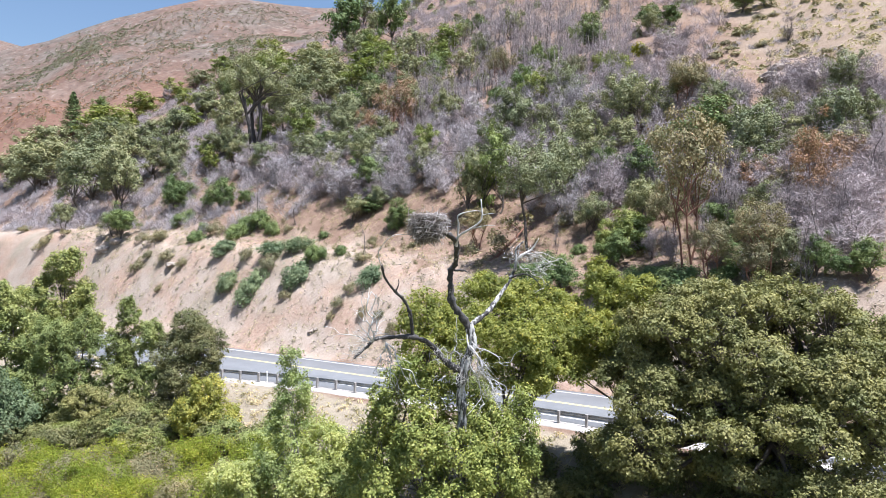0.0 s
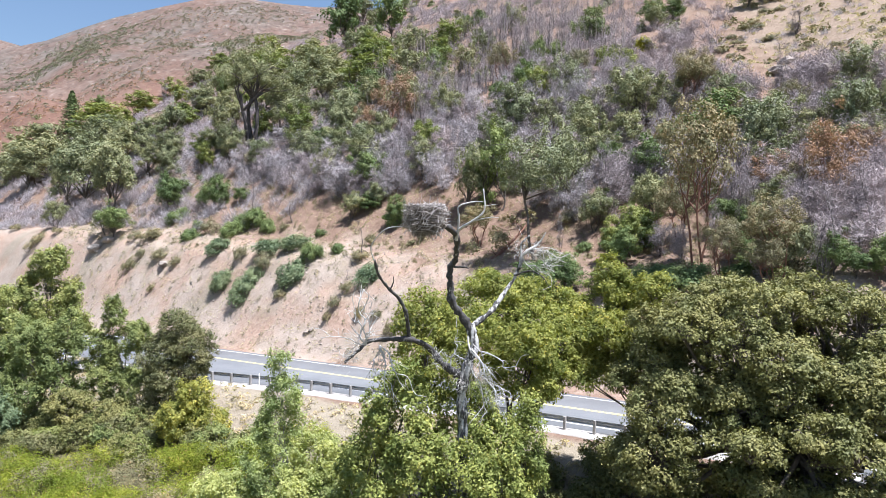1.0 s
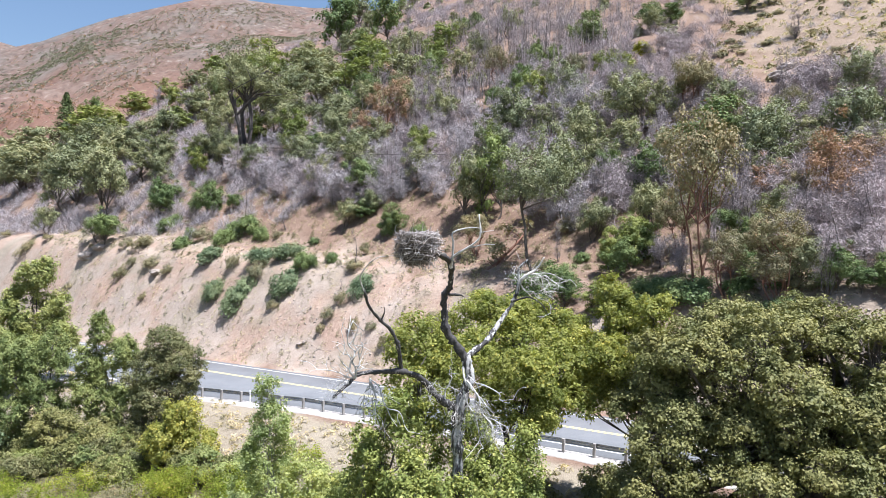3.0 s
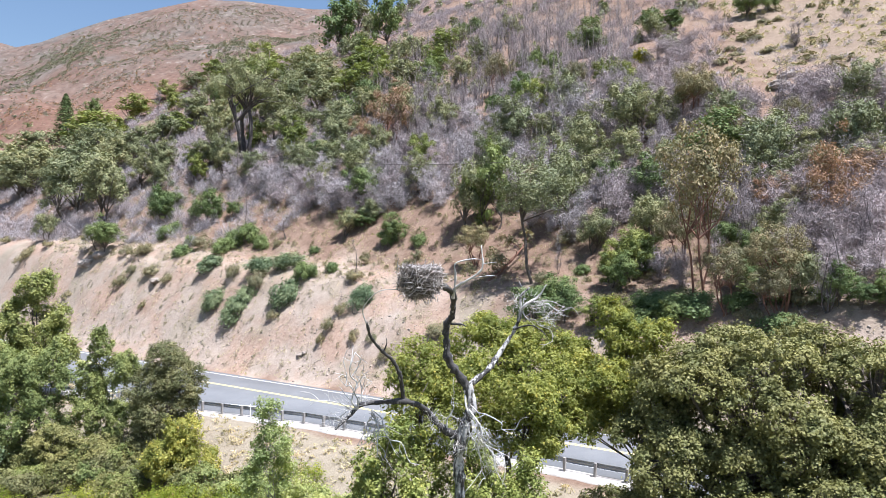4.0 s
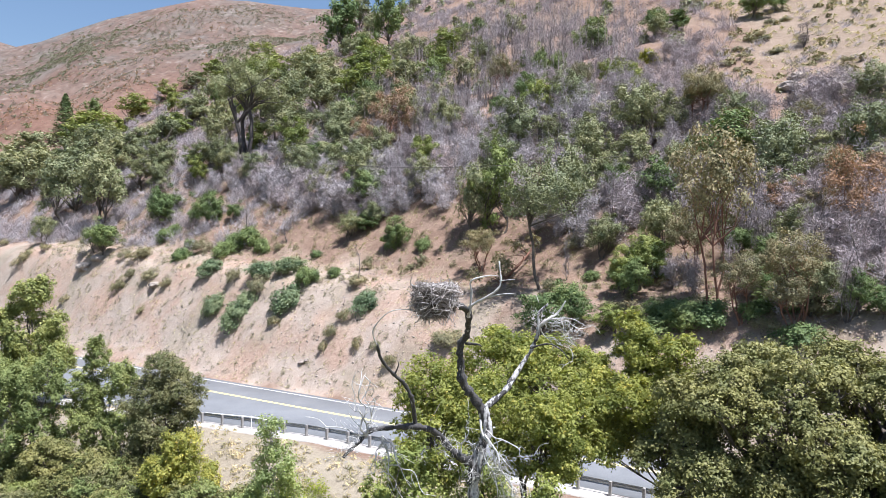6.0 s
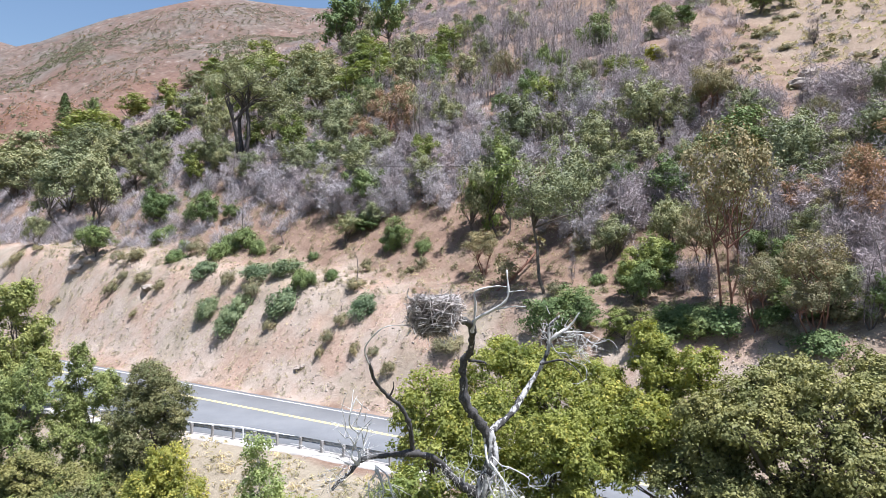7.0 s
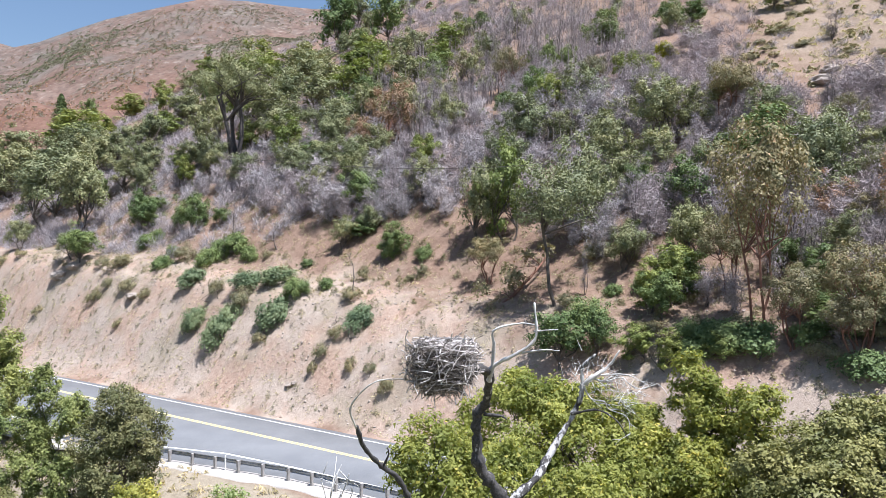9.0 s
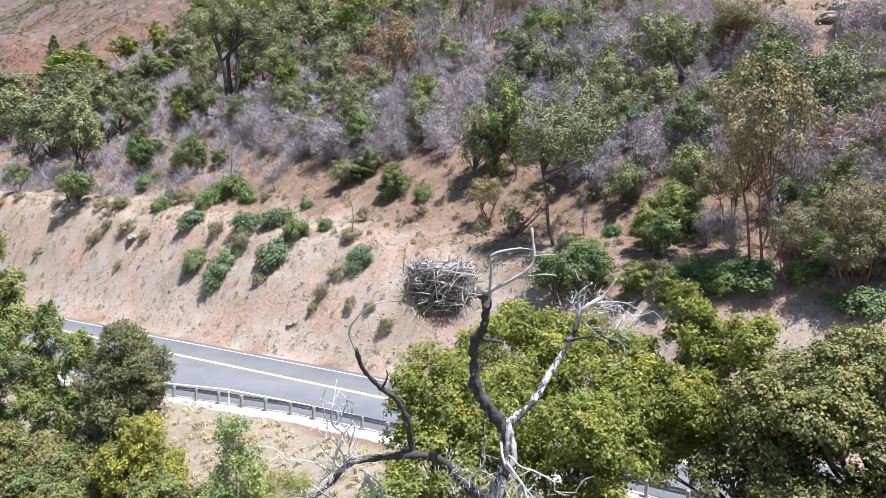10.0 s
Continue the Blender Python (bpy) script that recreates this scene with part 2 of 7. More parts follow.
STRAW_LEAF = leaf_mat("dry_straw", (0.30, 0.25, 0.17), (0.46, 0.395, 0.29), (0.62, 0.55, 0.43), 0.3)
MEADOW_LEAF = leaf_mat("meadow_leaves", (0.165, 0.20, 0.034), (0.275, 0.318, 0.05), (0.40, 0.42, 0.095), 0.5, (0.36, 0.25, 0.11))
GREY_TWIG = twig_mat("grey_twigs", (0.31, 0.283, 0.282), (0.60, 0.555, 0.555))
MAUVE_TWIG = twig_mat("mauve_twigs", (0.265, 0.228, 0.226), (0.52, 0.46, 0.457))
DARK_TWIG = twig_mat("dark_twigs", (0.12, 0.105, 0.105), (0.32, 0.29, 0.29))
DEAD_WOOD = dead_wood_mat("dark_dead_wood", 0.60)
SILVER_WOOD = dead_wood_mat("silver_dead_wood", 0.50)
PALE_WOOD = surface("bleached_wood", (0.34, 0.32, 0.30), (0.72, 0.70, 0.67), 2.0, 9.0, 0.85, 0.01)
NEST_DARK = twig_mat("old_nest_sticks", (0.06, 0.05, 0.045), (0.36, 0.33, 0.30))
STICK = twig_mat("nest_sticks", (0.2, 0.18, 0.165), (0.72, 0.68, 0.64))


# ---- shapes ----
def mesh_ob(name, verts, faces, material, parent=None, label="", smooth=False):
    me = bpy.data.meshes.new(name)
    me.from_pydata(verts, [], faces)
    if smooth:
        me.shade_smooth()
    me.materials.append(material)
    ob = new(name, me)
    ob.parent = parent
    return tagged(ob, label)


def poly_mesh(name, verts, corners, material, smooth=False):
    """A mesh of equal polygons from arrays: verts (n, 3), corners (m, 3 or 4)."""
    me = bpy.data.meshes.new(name)
    m, k = corners.shape
    me.vertices.add(len(verts))
    me.vertices.foreach_set("co", np.ascontiguousarray(verts, dtype=np.float32).ravel())
    me.loops.add(m * k)
    me.loops.foreach_set("vertex_index", np.ascontiguousarray(corners, dtype=np.int32).ravel())
    me.polygons.add(m)
    me.polygons.foreach_set("loop_start", np.arange(0, m * k, k, dtype=np.int32))
    me.update(calc_edges=True)
    if smooth:
        me.shade_smooth()
    me.materials.append(material)
    return me


def part(name, me, parent, label=""):
    ob = new(name, me)
    ob.parent = parent
    return tagged(ob, label)


def empty(name, label, category, group="", kind=""):
    ob = new(name)
    ob.empty_display_size = 0.3
    return tagged(ob, label, category, group, kind)


# ---- the lie of the land: the road runs straight; u along it, v across it towards the hill ----
RC, RD, RN = np.array((-10.0, 64.5)), np.array((0.824, -0.567)), np.array((0.567, 0.824))
rng = np.random.default_rng(7)
WAVES = [(rng.normal(size=2), rng.uniform(0, 6.28)) for _ in range(60)]


def to_uv(x, y):
    dx, dy = np.asarray(x) - RC[0], np.asarray(y) - RC[1]
    return dx * RD[0] + dy * RD[1], dx * RN[0] + dy * RN[1]


def from_uv(u, v):
    return RC[0] + u * RD[0] + v * RN[0], RC[1] + u * RD[1] + v * RN[1]


def rough_land(x, y, size, first, count=12):
    """Smooth uneven heights about -1 to 1, with swells about size metres long."""
    total = 0
    for k in range(count):
        way, phase = WAVES[(first + k) % 60]
        f = (0.7 + 1.7 * k / count) * 6.28 / size
        way = way / np.hypot(*way)
        total = total + np.sin((x * way[0] + y * way[1]) * f + phase + 1.3 * np.sin((x * way[1] - y * way[0]) * f * 0.6 + phase)) / (1 + k * 0.25)
    return total / 3.2


def step(x, a, b):
    t = np.clip((x - a) / (b - a), 0, 1)
    return t * t * (3 - 2 * t)


def land(x, y):
    x, y = np.asarray(x, float), np.asarray(y, float)
    u, v = to_uv(x, y)
    z = np.interp(v, [-900, -60, -30, -20, -14.5, -10.6, -9.2, 4.5, 5.2, 7.0, 10.0, 13.2, 15.5, 19, 50, 85, 150, 260, 330, 600],
                  [-5, -4, -3.2, -2.8, -2.0, -0.35, -0.06, -0.06, 0.12, 1.9, 5.6, 8.7, 9.8, 11.0, 33, 52, 90, 145, 155, 100])
    z = z + 4.2 * np.clip(-u / 70, 0, 1) * step(v, 7, 15)
    z = z - 0.10 * np.clip(u, 0, 60) * step(v, 30, 75)
    cut = step(v, 5.0, 7.5) * (1 - step(v, 15, 19))
    z = z + cut * (0.30 * rough_land(x, y, 4.5, 0) + 0.12 * rough_land(x, y, 1.6, 20) + 0.14 * rough_land(u, v * 0.4, 3.0, 9))
    hill = step(v, 15, 24)
    z = z + hill * (0.9 * rough_land(x, y, 22, 33) + 0.35 * rough_land(x, y, 6, 41) + 2.2 * rough_land(x, y, 70, 5) * step(v, 30, 80))
    z = z + 0.25 * rough_land(x, y, 9, 15) * step(-v, 9, 16) * (1 - step(-v, 200, 300))
    crest = np.interp(v, [0, 30, 57, 90, 200], [-158, -150, -137, -127, -124]) + 4 * rough_land(v, v * 0, 40, 3)
    gone = np.clip(crest - u, 0, None)
    low = np.minimum(z, 4.0)
    z = np.maximum(z - 0.006 * np.minimum(gone, 60) ** 2 - 0.55 * np.clip(gone - 30, 0, None), low)
    # far burnt mountain beyond the gully, and a farther one
    s, d = x / np.maximum(y, 1.0), np.maximum(y, 1.0)
    rise = np.interp(s, [-1.6, -1.0, -0.70, -0.581, -0.545, -0.466, -0.386, -0.345, -0.29, -0.245, -0.205, -0.16, 0.2, 0.5], [0.15, 0.2, 0.262, 0.291, 0.303, 0.326, 0.347, 0.354, 0.356, 0.352, 0.343, 0.345, 0.32, 0.2])
    t = np.clip((d - 300) / 560, 0, 1.6)
    shape = np.where(t < 1, 0.1 * t + 0.9 * t ** 1.15, 1 - 0.7 * (t - 1))
    knob = rough_land(x, y, 170, 25) * 16 * np.sin(np.clip(t, 0, 1) * 3.14) + rough_land(x, y, 45, 12) * 3 * step(t, 0, 0.3)
    far = np.where(t > 0, 11 + 860 * rise * shape + knob, -50)
    t2 = np.clip((d - 1000) / 600, 0, 1.5)
    rise2 = np.interp(s, [-1.5, -0.75, -0.625, -0.585, -0.5, -0.3], [0.36, 0.345, 0.306, 0.288, 0.25, 0.2])
    far2 = np.where(t2 > 0, 1600 * rise2 * np.where(t2 < 1, 0.3 + 0.7 * t2, 1 - 0.5 * (t2 - 1)), -50)
    return np.maximum(z, np.maximum(far, far2))


def build_ground():
    def spread(a, b, stepsize, lo, hi, grow):
        mid = list(np.arange(a, b, stepsize))
        s, p, q = stepsize, a, b
        left, right = [], []
        while p > lo:
            s *= grow
            p -= s
            left.append(p)
        s = stepsize
        while q < hi:
            right.append(q)
            s *= grow
            q += s
        return np.array(left[::-1] + mid + right + [hi])
    us, vs = spread(-75, 45, 0.8, -2600, 2600, 1.075), spread(-16, 24, 0.5, -1500, 2600, 1.07)
    gu, gv = np.meshgrid(us, vs, indexing="ij")
    x, y = from_uv(gu, gv)
    z = land(x, y)
    n, m = gu.shape
    idx = np.arange(n * m).reshape(n, m)
    quads = np.stack([idx[:-1, :-1], idx[1:, :-1], idx[1:, 1:], idx[:-1, 1:]], -1).reshape(-1, 4)
    me = poly_mesh("ground", np.stack([x, y, z], -1).reshape(-1, 3), quads, GROUND, True)
    wob = rough_land(x, y, 7, 8) * 1.2
    far = step(y, 260, 330) * (gv > 20)
    top = np.interp(gu, [-12, 12], [14.5, 9.5])
    cut = step(gv + wob, 3.5, 5.5) * (1 - step(gv + 2.5 * wob - top, 0, 6.5))
    patch = step(rough_land(x, y, 16, 50) + rough_land(x, y, 4, 30) * 0.5, 0.35, 0.9) * step(gv, 16, 24) * 0.25
    patch = np.maximum(patch, 0.65 * step(rough_land(x, y, 11, 2) + 0.6 * rough_land(x, y, 3, 44), 0.0, 0.9) * step(gv, 4.5, 6) * (1 - step(gv, 16, 24)))
    meadow = step(gu + 0.35 * gv + 8 * rough_land(x, y, 25, 11), 37, 54) * step(gv, 48, 60)
    verge = step(-gv + wob * 0.6, 7.0, 8.5) * (1 - step(-gv + wob * 1.5, 15, 19))
    bank = step(-gv + wob * 1.5, 15, 19)
    rust = far * np.clip(0.85 * (1 - step(z + 45 * rough_land(x, y, 150, 19), 95, 190)) + 0.5 * step(rough_land(x, y, 90, 37), 0.3, 0.8), 0, 0.9)
    for key, value in (("rust", rust), ("cut", cut), ("straw", np.clip(patch + 0.4 * meadow + verge, 0, 1) * (1 - far)), ("far", far), ("bank", bank)):
        me.attributes.new(key, "FLOAT", "POINT").data.foreach_set("value", np.ascontiguousarray(value, dtype=np.float32).ravel())
    return tagged(new("ground", me), "dry reddish dirt hillside above a bare pale road cut", "ground", kind="structure")


build_ground()


def rail_v(u):
    """How far from the centre line the guardrail stands: it draws away at a lay-by."""
    return np.interp(u, [-40, -16, -8, -4.7, -2.8, -0.7, 4.5, 12, 24, 60], [-10.4, -9.7, -8.6, -8.0, -7.6, -7.2, -6.2, -5.8, -5.6, -5.6])


def strip(name, a, b, v0, v1, z, material, label, category, thick=0.0, parent=None, edge=0.0, pieces=60):
    """A band along the road between two offsets (numbers or functions of u), with a thickness and, if asked, a ragged edge."""
    us = np.linspace(a, b, pieces + 1)
    r0, r1 = (v(us) if callable(v) else np.full_like(us, v) for v in (v0, v1))
    r0, r1 = r0 + edge * rough_land(us, us * 0, 3.0, 4), r1 + edge * rough_land(us, us * 0 + 9, 3.0, 14)
    rows = []
    for off, zz in ((r0, z - thick), (r0, z), (r1, z), (r1, z - thick)):
        x, y = from_uv(us, off)
        rows.append(np.stack([x, y, np.full_like(x, zz)], -1))
    v = np.concatenate(rows)
    n = len(us)
    q = [(r * n + i, r * n + i + 1, (r + 1) * n + i + 1, (r + 1) * n + i) for r in range(3) for i in range(pieces)]
    me = poly_mesh(name, v, np.array(q)[:, ::-1], material)
    ob = new(name, me)
    ob.parent = parent
    return tagged(ob, label, category, kind="structure") if parent is None else tagged(ob, label)


def near_line(u):
    return np.interp(u, [-40, -16, -9.3, -4, 1.4, 10], [-8.6, -7.6, -6.3, -4.75, -4.3, -4.0])


road = strip("road", -400, 260, lambda u: rail_v(u) + 0.45, 4.3, 0.02, ASPHALT, "grey two-lane asphalt road along the foot of the hill", "road", 0.12, edge=0.06, pieces=600)
strip("edge_line", -400, 260, 3.55, 3.70, 0.026, WHITE_LINE, "worn white edge line", "", 0.002, road, pieces=200)
strip("edge_line", -400, 260, lambda u: near_line(u) - 0.11, lambda u: near_line(u) + 0.11, 0.026, WHITE_LINE, "worn white edge line", "", 0.002, road, pieces=400)
strip("centre_line", -400, 260, 0.05, 0.20, 0.026, YELLOW_LINE, "yellow centre line", "", 0.002, road, pieces=200)
strip("centre_line", -400, 260, -0.20, -0.05, 0.026, YELLOW_LINE, "yellow centre line", "", 0.002, road, pieces=200)
shoulder = strip("shoulder", -400, 260, lambda u: rail_v(u) - 1.15, lambda u: rail_v(u) + 0.5, -0.01, GRAVEL, "pale gravel shoulder under the guardrail", "shoulder", 0.12, edge=0.28, pieces=700)


# ---- plants ----
def unit(a):
    return a / np.maximum(np.linalg.norm(a, axis=-1, keepdims=True), 1e-9)


def leaves(name, centres, facing, length, width, material, g, fold=0.25, points=4):
    """One mesh of many separate leaves: pointed four-cornered blades (or three-cornered) that face their own ways."""
    n = len(centres)
    facing = unit(facing)
    along = unit(np.cross(facing, unit(g.normal(size=(n, 3)))))
    side = np.cross(facing, along)
    size = g.uniform(0.6, 1.35, (n, 1))
    a, s, f = along * length * size / 2, side * width * size / 2, facing * width * size * fold
    if points == 4:
        v = np.stack([centres - a, centres + s + f + a * 0.15, centres + a, centres - s + f + a * 0.15], 1).reshape(-1, 3)
    else:
        v = np.stack([centres - a, centres + s + f + a * 0.4, centres - s + a * 0.7], 1).reshape(-1, 3)
    return poly_mesh(name, v, np.arange(n * points).reshape(n, points), material)


def tubes(name, paths, material, sides=5, gnarl=0.0, g=None):
    """One mesh of tapered bent tubes. paths: lists of (point, radius). gnarl: how uneven the surface is."""
    verts, quads, base = [], [], 0
    ring = np.linspace(0, 2 * np.pi, sides, endpoint=False)
    for path in paths:
        p = np.array([q[0] for q in path], float)
        r = np.array([q[1] for q in path], float)
        t = unit(np.gradient(p, axis=0))
        ref = np.array((0.31, 0.17, 0.93)) if abs(t[0][2]) < 0.8 else np.array((0.93, 0.31, 0.17))
        a = unit(np.cross(t, ref))
        b = np.cross(t, a)
        rr = np.repeat(r[:, None], sides, 1)
        if gnarl:
            rr = rr * (1 + gnarl * g.normal(size=rr.shape) + gnarl * 0.9 * np.sin(ring * 3 + np.arange(len(p))[:, None] * 0.45))
        v = p[:, None] + rr[:, :, None] * (np.cos(ring)[None, :, None] * a[:, None] + np.sin(ring)[None, :, None] * b[:, None])
        verts.append(v.reshape(-1, 3))
        k = len(p)
        i = np.arange(k - 1)[:, None] * sides + np.arange(sides)[None]
        j = np.arange(k - 1)[:, None] * sides + (np.arange(sides)[None] + 1) % sides
        quads.append(np.stack([i, j, j + sides, i + sides], -1).reshape(-1, 4) + base)
        base += k * sides
    return poly_mesh(name, np.concatenate(verts), np.concatenate(quads), material, True)


def bent(a, b, r0, r1, g, bend=0.12, k=5, lift=0.0):
    """A crooked tapered limb from a to b."""
    a, b = np.asarray(a, float), np.asarray(b, float)
    d = np.linalg.norm(b - a)
    off = g.normal(size=(2, 3)) * bend * d
    out = []
    for t in np.linspace(0, 1, k):
        w = np.sin(t * np.pi)
        out.append((a + (b - a) * t + off[0] * w + off[1] * np.sin(2 * t * np.pi) * 0.5 + np.array((0, 0, lift * d * w)), r0 + (r1 - r0) * t ** 0.8))
    return out


def slivers(name, starts, ends, radius, material, g):
    """One mesh of many thin three-sided tapered twigs."""
    n = len(starts)
    d = unit(ends - starts)
    a = unit(np.cross(d, unit(g.normal(size=(n, 3)))))
    b = np.cross(d, a)
    r = np.broadcast_to(np.asarray(radius, float), (n,))[:, None]
    v = np.stack([starts + a * r, starts - a * r * 0.5 + b * r * 0.87, starts - a * r * 0.5 - b * r * 0.87, ends], 1).reshape(-1, 3)
    i = np.arange(n)[:, None] * 4
    f = np.stack([i + (0, 1, 3), i + (1, 2, 3), i + (2, 0, 3)], 1).reshape(-1, 3)
    return poly_mesh(name, v, f, material)


def blades(name, starts, ends, width, material, g):
    """One mesh of very many fine twigs, each a narrow pointed blade that faces its own way."""
    n = len(starts)
    side = unit(np.cross(ends - starts, unit(g.normal(size=(n, 3))))) * np.broadcast_to(np.asarray(width, float), (n,))[:, None] / 2
    v = np.stack([starts + side, starts - side, ends], 1).reshape(-1, 3)
    return poly_mesh(name, v, np.arange(n * 3).reshape(n, 3), material)


def crown_points(g, clumps, spread, low=-0.35, rise=1.0, inner=0.45):
    """Where the clumps of a crown of unit size sit: uneven, thicker towards the outside and the top."""
    p = unit(g.normal(size=(clumps * 4, 3)))
    p = p[p[:, 2] > low][:clumps]
    r = inner + (1 - inner) * g.uniform(0, 1, (len(p), 1)) ** 0.5
    return p * r * np.array((1, 1, rise)) * (1 + spread * g.normal(size=(len(p), 1)) * 0.35)


def clump_leaves(g, centres, radius, count, flat=1.0, deep=0.5):
    """Leaf places and facings in clumps round the centres."""
    who = g.integers(0, len(centres), count)
    d = unit(g.normal(size=(count, 3)) + np.array((0, 0, 0.35)))
    rr = (deep + (1 - deep) * g.uniform(0, 1, (count, 1)) ** 0.7)
    rad = (radius if np.ndim(radius) == 0 else radius[who][:, None])
    place = centres[who] + d * rr * rad * np.array((1, 1, flat)) * (1 + 0.25 * g.normal(size=(count, 1)))
    out = unit(place - centres.mean(axis=0))
    return place, d * 0.7 + out * 0.45 + g.normal(size=(count, 3)) * 0.35 + np.array((0, 0, 0.3))


def broadleaf(name, label, category, seed, leaf, bark, clumps=26, count=2600, size=0.3, width=0.22, height=7.0, spread_r=2.8, trunk=0.16,
              crown_from=0.3, stems=1, spread=0.5, rise=1.0, clump_r=0.33, low=-0.35, limb_sides=4, group="", points=4, inner=0.45):
    """A leafy tree or bush of real size, standing at its own origin: trunk and limbs, and a crown of leaf clumps."""
    g = np.random.default_rng(seed)
    root = empty(name, label, category, group)
    cz = height * (crown_from + (1 - crown_from) / 2)
    half = height * (1 - crown_from) / 2
    c = crown_points(g, clumps, spread, low, rise, inner) * np.array((spread_r * 0.78, spread_r * 0.78, half * 0.82)) + np.array((0, 0, cz))
    c[:, :2] += g.normal(size=2) * spread_r * 0.1
    paths = []
    bases = [np.array((0, 0, -0.4))] if stems == 1 else [np.array((math.cos(k * 6.28 / stems + seed) * 0.25, math.sin(k * 6.28 / stems + seed) * 0.25, -0.4)) for k in range(stems)]
    forks = []
    for b in bases:
        top = b * np.array((2.5 + 3 * g.uniform(), 2.5 + 3 * g.uniform(), 0)) + np.array((0, 0, height * max(crown_from, 0.12) * g.uniform(0.9, 1.25))) + np.append(g.normal(size=2) * height * 0.03, 0)
        paths.append(bent(b, top, trunk, trunk * 0.7, g, 0.05, 5))
        forks.append(top)
    for k, p in enumerate(c[:max(6, int(clumps * 0.26))]):
        f = forks[k % len(forks)]
        paths.append(bent(f, p, trunk * 0.5, trunk * 0.08, g, 0.1, 4, 0.08))
    part("trunk", tubes("trunk", paths, bark, limb_sides + (1 if trunk > 0.2 else 0)), root)
    rad = spread_r * clump_r * g.uniform(0.7, 1.3, len(c))
    place, face = clump_leaves(g, c, rad, count)
    place[:, 2] = np.maximum(place[:, 2], 0.05)
    part("crown", leaves("crown", place, face, size, width, leaf, g, points=points), root)
    return root


def bare(name, label, category, seed, twig, bark, height=4.0, spread_r=1.8, stems=5, boughs=26, twigs=700, upright=0.6, thick=0.05, fine=0.012, group=""):
    """A leafless tree or shrub: stems, boughs and a haze of thin twigs."""
    g = np.random.default_rng(seed)
    root = empty(name, label, category, group)
    tips, paths = [], []
    for k in range(stems):
        a = g.uniform(0, 6.28)
        r = spread_r * g.uniform(0.15, 0.75) * (1.25 - upright)
        end = np.array((math.cos(a) * r, math.sin(a) * r, height * g.uniform(0.6, 1.0)))
        p = bent((math.cos(a) * 0.12, math.sin(a) * 0.12, -0.3), end, thick, thick * 0.25, g, 0.06, 5)
        paths.append(p)
        tips += [(q[0], end) for q in p[1:]]
    ends = []
    for k in range(boughs):
        b, e = tips[g.integers(0, len(tips))]
        out = unit(g.normal(size=3) * np.array((1, 1, 0.5)) + np.array((0, 0, upright)))
        q = b + out * spread_r * g.uniform(0.3, 0.75)
        q[2] = max(q[2], 0.15 * height)
        paths.append(bent(b, q, thick * 0.4, thick * 0.12, g, 0.1, 4))
        ends += [r[0] for r in paths[-1][1:]]
    part("stem", tubes("stem", paths, bark, 3), root)
    ends = np.array(ends + [t[0] for t in tips])
    s = ends[g.integers(0, len(ends), twigs)] + g.normal(size=(twigs, 3)) * 0.11 * spread_r
    s[:, 2] = np.maximum(s[:, 2], 0.05)
    d = unit(g.normal(size=(twigs, 3)) * np.array((1, 1, 0.8)) + np.array((0, 0, upright)))
    e = s + d * spread_r * g.uniform(0.12, 0.36, (twigs, 1))
    tagged(part("brush", blades("brush", s, e, fine * g.uniform(0.7, 1.5, twigs), twig, g), root), kind="stuff")
    return root


KINDS = {}
HUGGING = ("bush", "sage", "olive")


def kind(key, makers, height, width):
    """Several grown examples of one kind of plant, placed by plant()."""
    KINDS[key] = [makers, height, width, [None] * len(makers), 0]


def plant(key, x, y, h=None, w=None, sink=0.0, turn=None, z=None):
    """Stand a plant of that kind on the ground at x, y, so high and so wide."""
    k = KINDS[key]
    i = k[4] % len(k[0])
    k[4] += 1
    h, w = h or k[1], w or k[2]
    a = random.uniform(0, 360) if turn is None else turn
    if key in HUGGING:
        h, w, sink = h * 0.9, w * 1.18, sink + 0.2 * h
    own = pose(0, 0, 0, 0, 0, a) @ Matrix.Diagonal((w / k[2], w / k[2], h / k[1], 1))
    m = Matrix.Translation((x, y, (float(land(x, y)) if z is None else z) - sink)) @ own
    if k[3][i] is None:
        ob = k[3][i] = k[0][i]()
        ob.matrix_basis = m
    else:
        keep = k[3][i].matrix_basis.copy()
        k[3][i].matrix_basis = Matrix.Identity(4)
        ob = copy_thing(k[3][i], m)
        k[3][i].matrix_basis = keep
    if key in HUGGING:
        zx, zy = (float(land(x + 0.8, y) - land(x - 0.8, y)) / 1.6, float(land(x, y + 0.8) - land(x, y - 0.8)) / 1.6)
        slope = Matrix(((1, 0, 0, 0), (0, 1, 0, 0), (0.3 * zx, 0.3 * zy, 1, 0), (0, 0, 0, 1)))
        for c in ob.children:
            c.matrix_parent_inverse = own.inverted() @ slope @ own
    return ob


def leafy(*args, **kw):
    return lambda: broadleaf(*args, **kw)


def twiggy(*args, **kw):
    return lambda: bare(*args, **kw)


HILL = "trees on the hillside"
SHRUB = "shrubs on the hillside"
def grown(n, name, label, category, seed, leaf, bark, *args, **kw):
    return [leafy(name, label, category, seed + i, leaf, bark, *args, points=3, **kw) for i in range(n)]


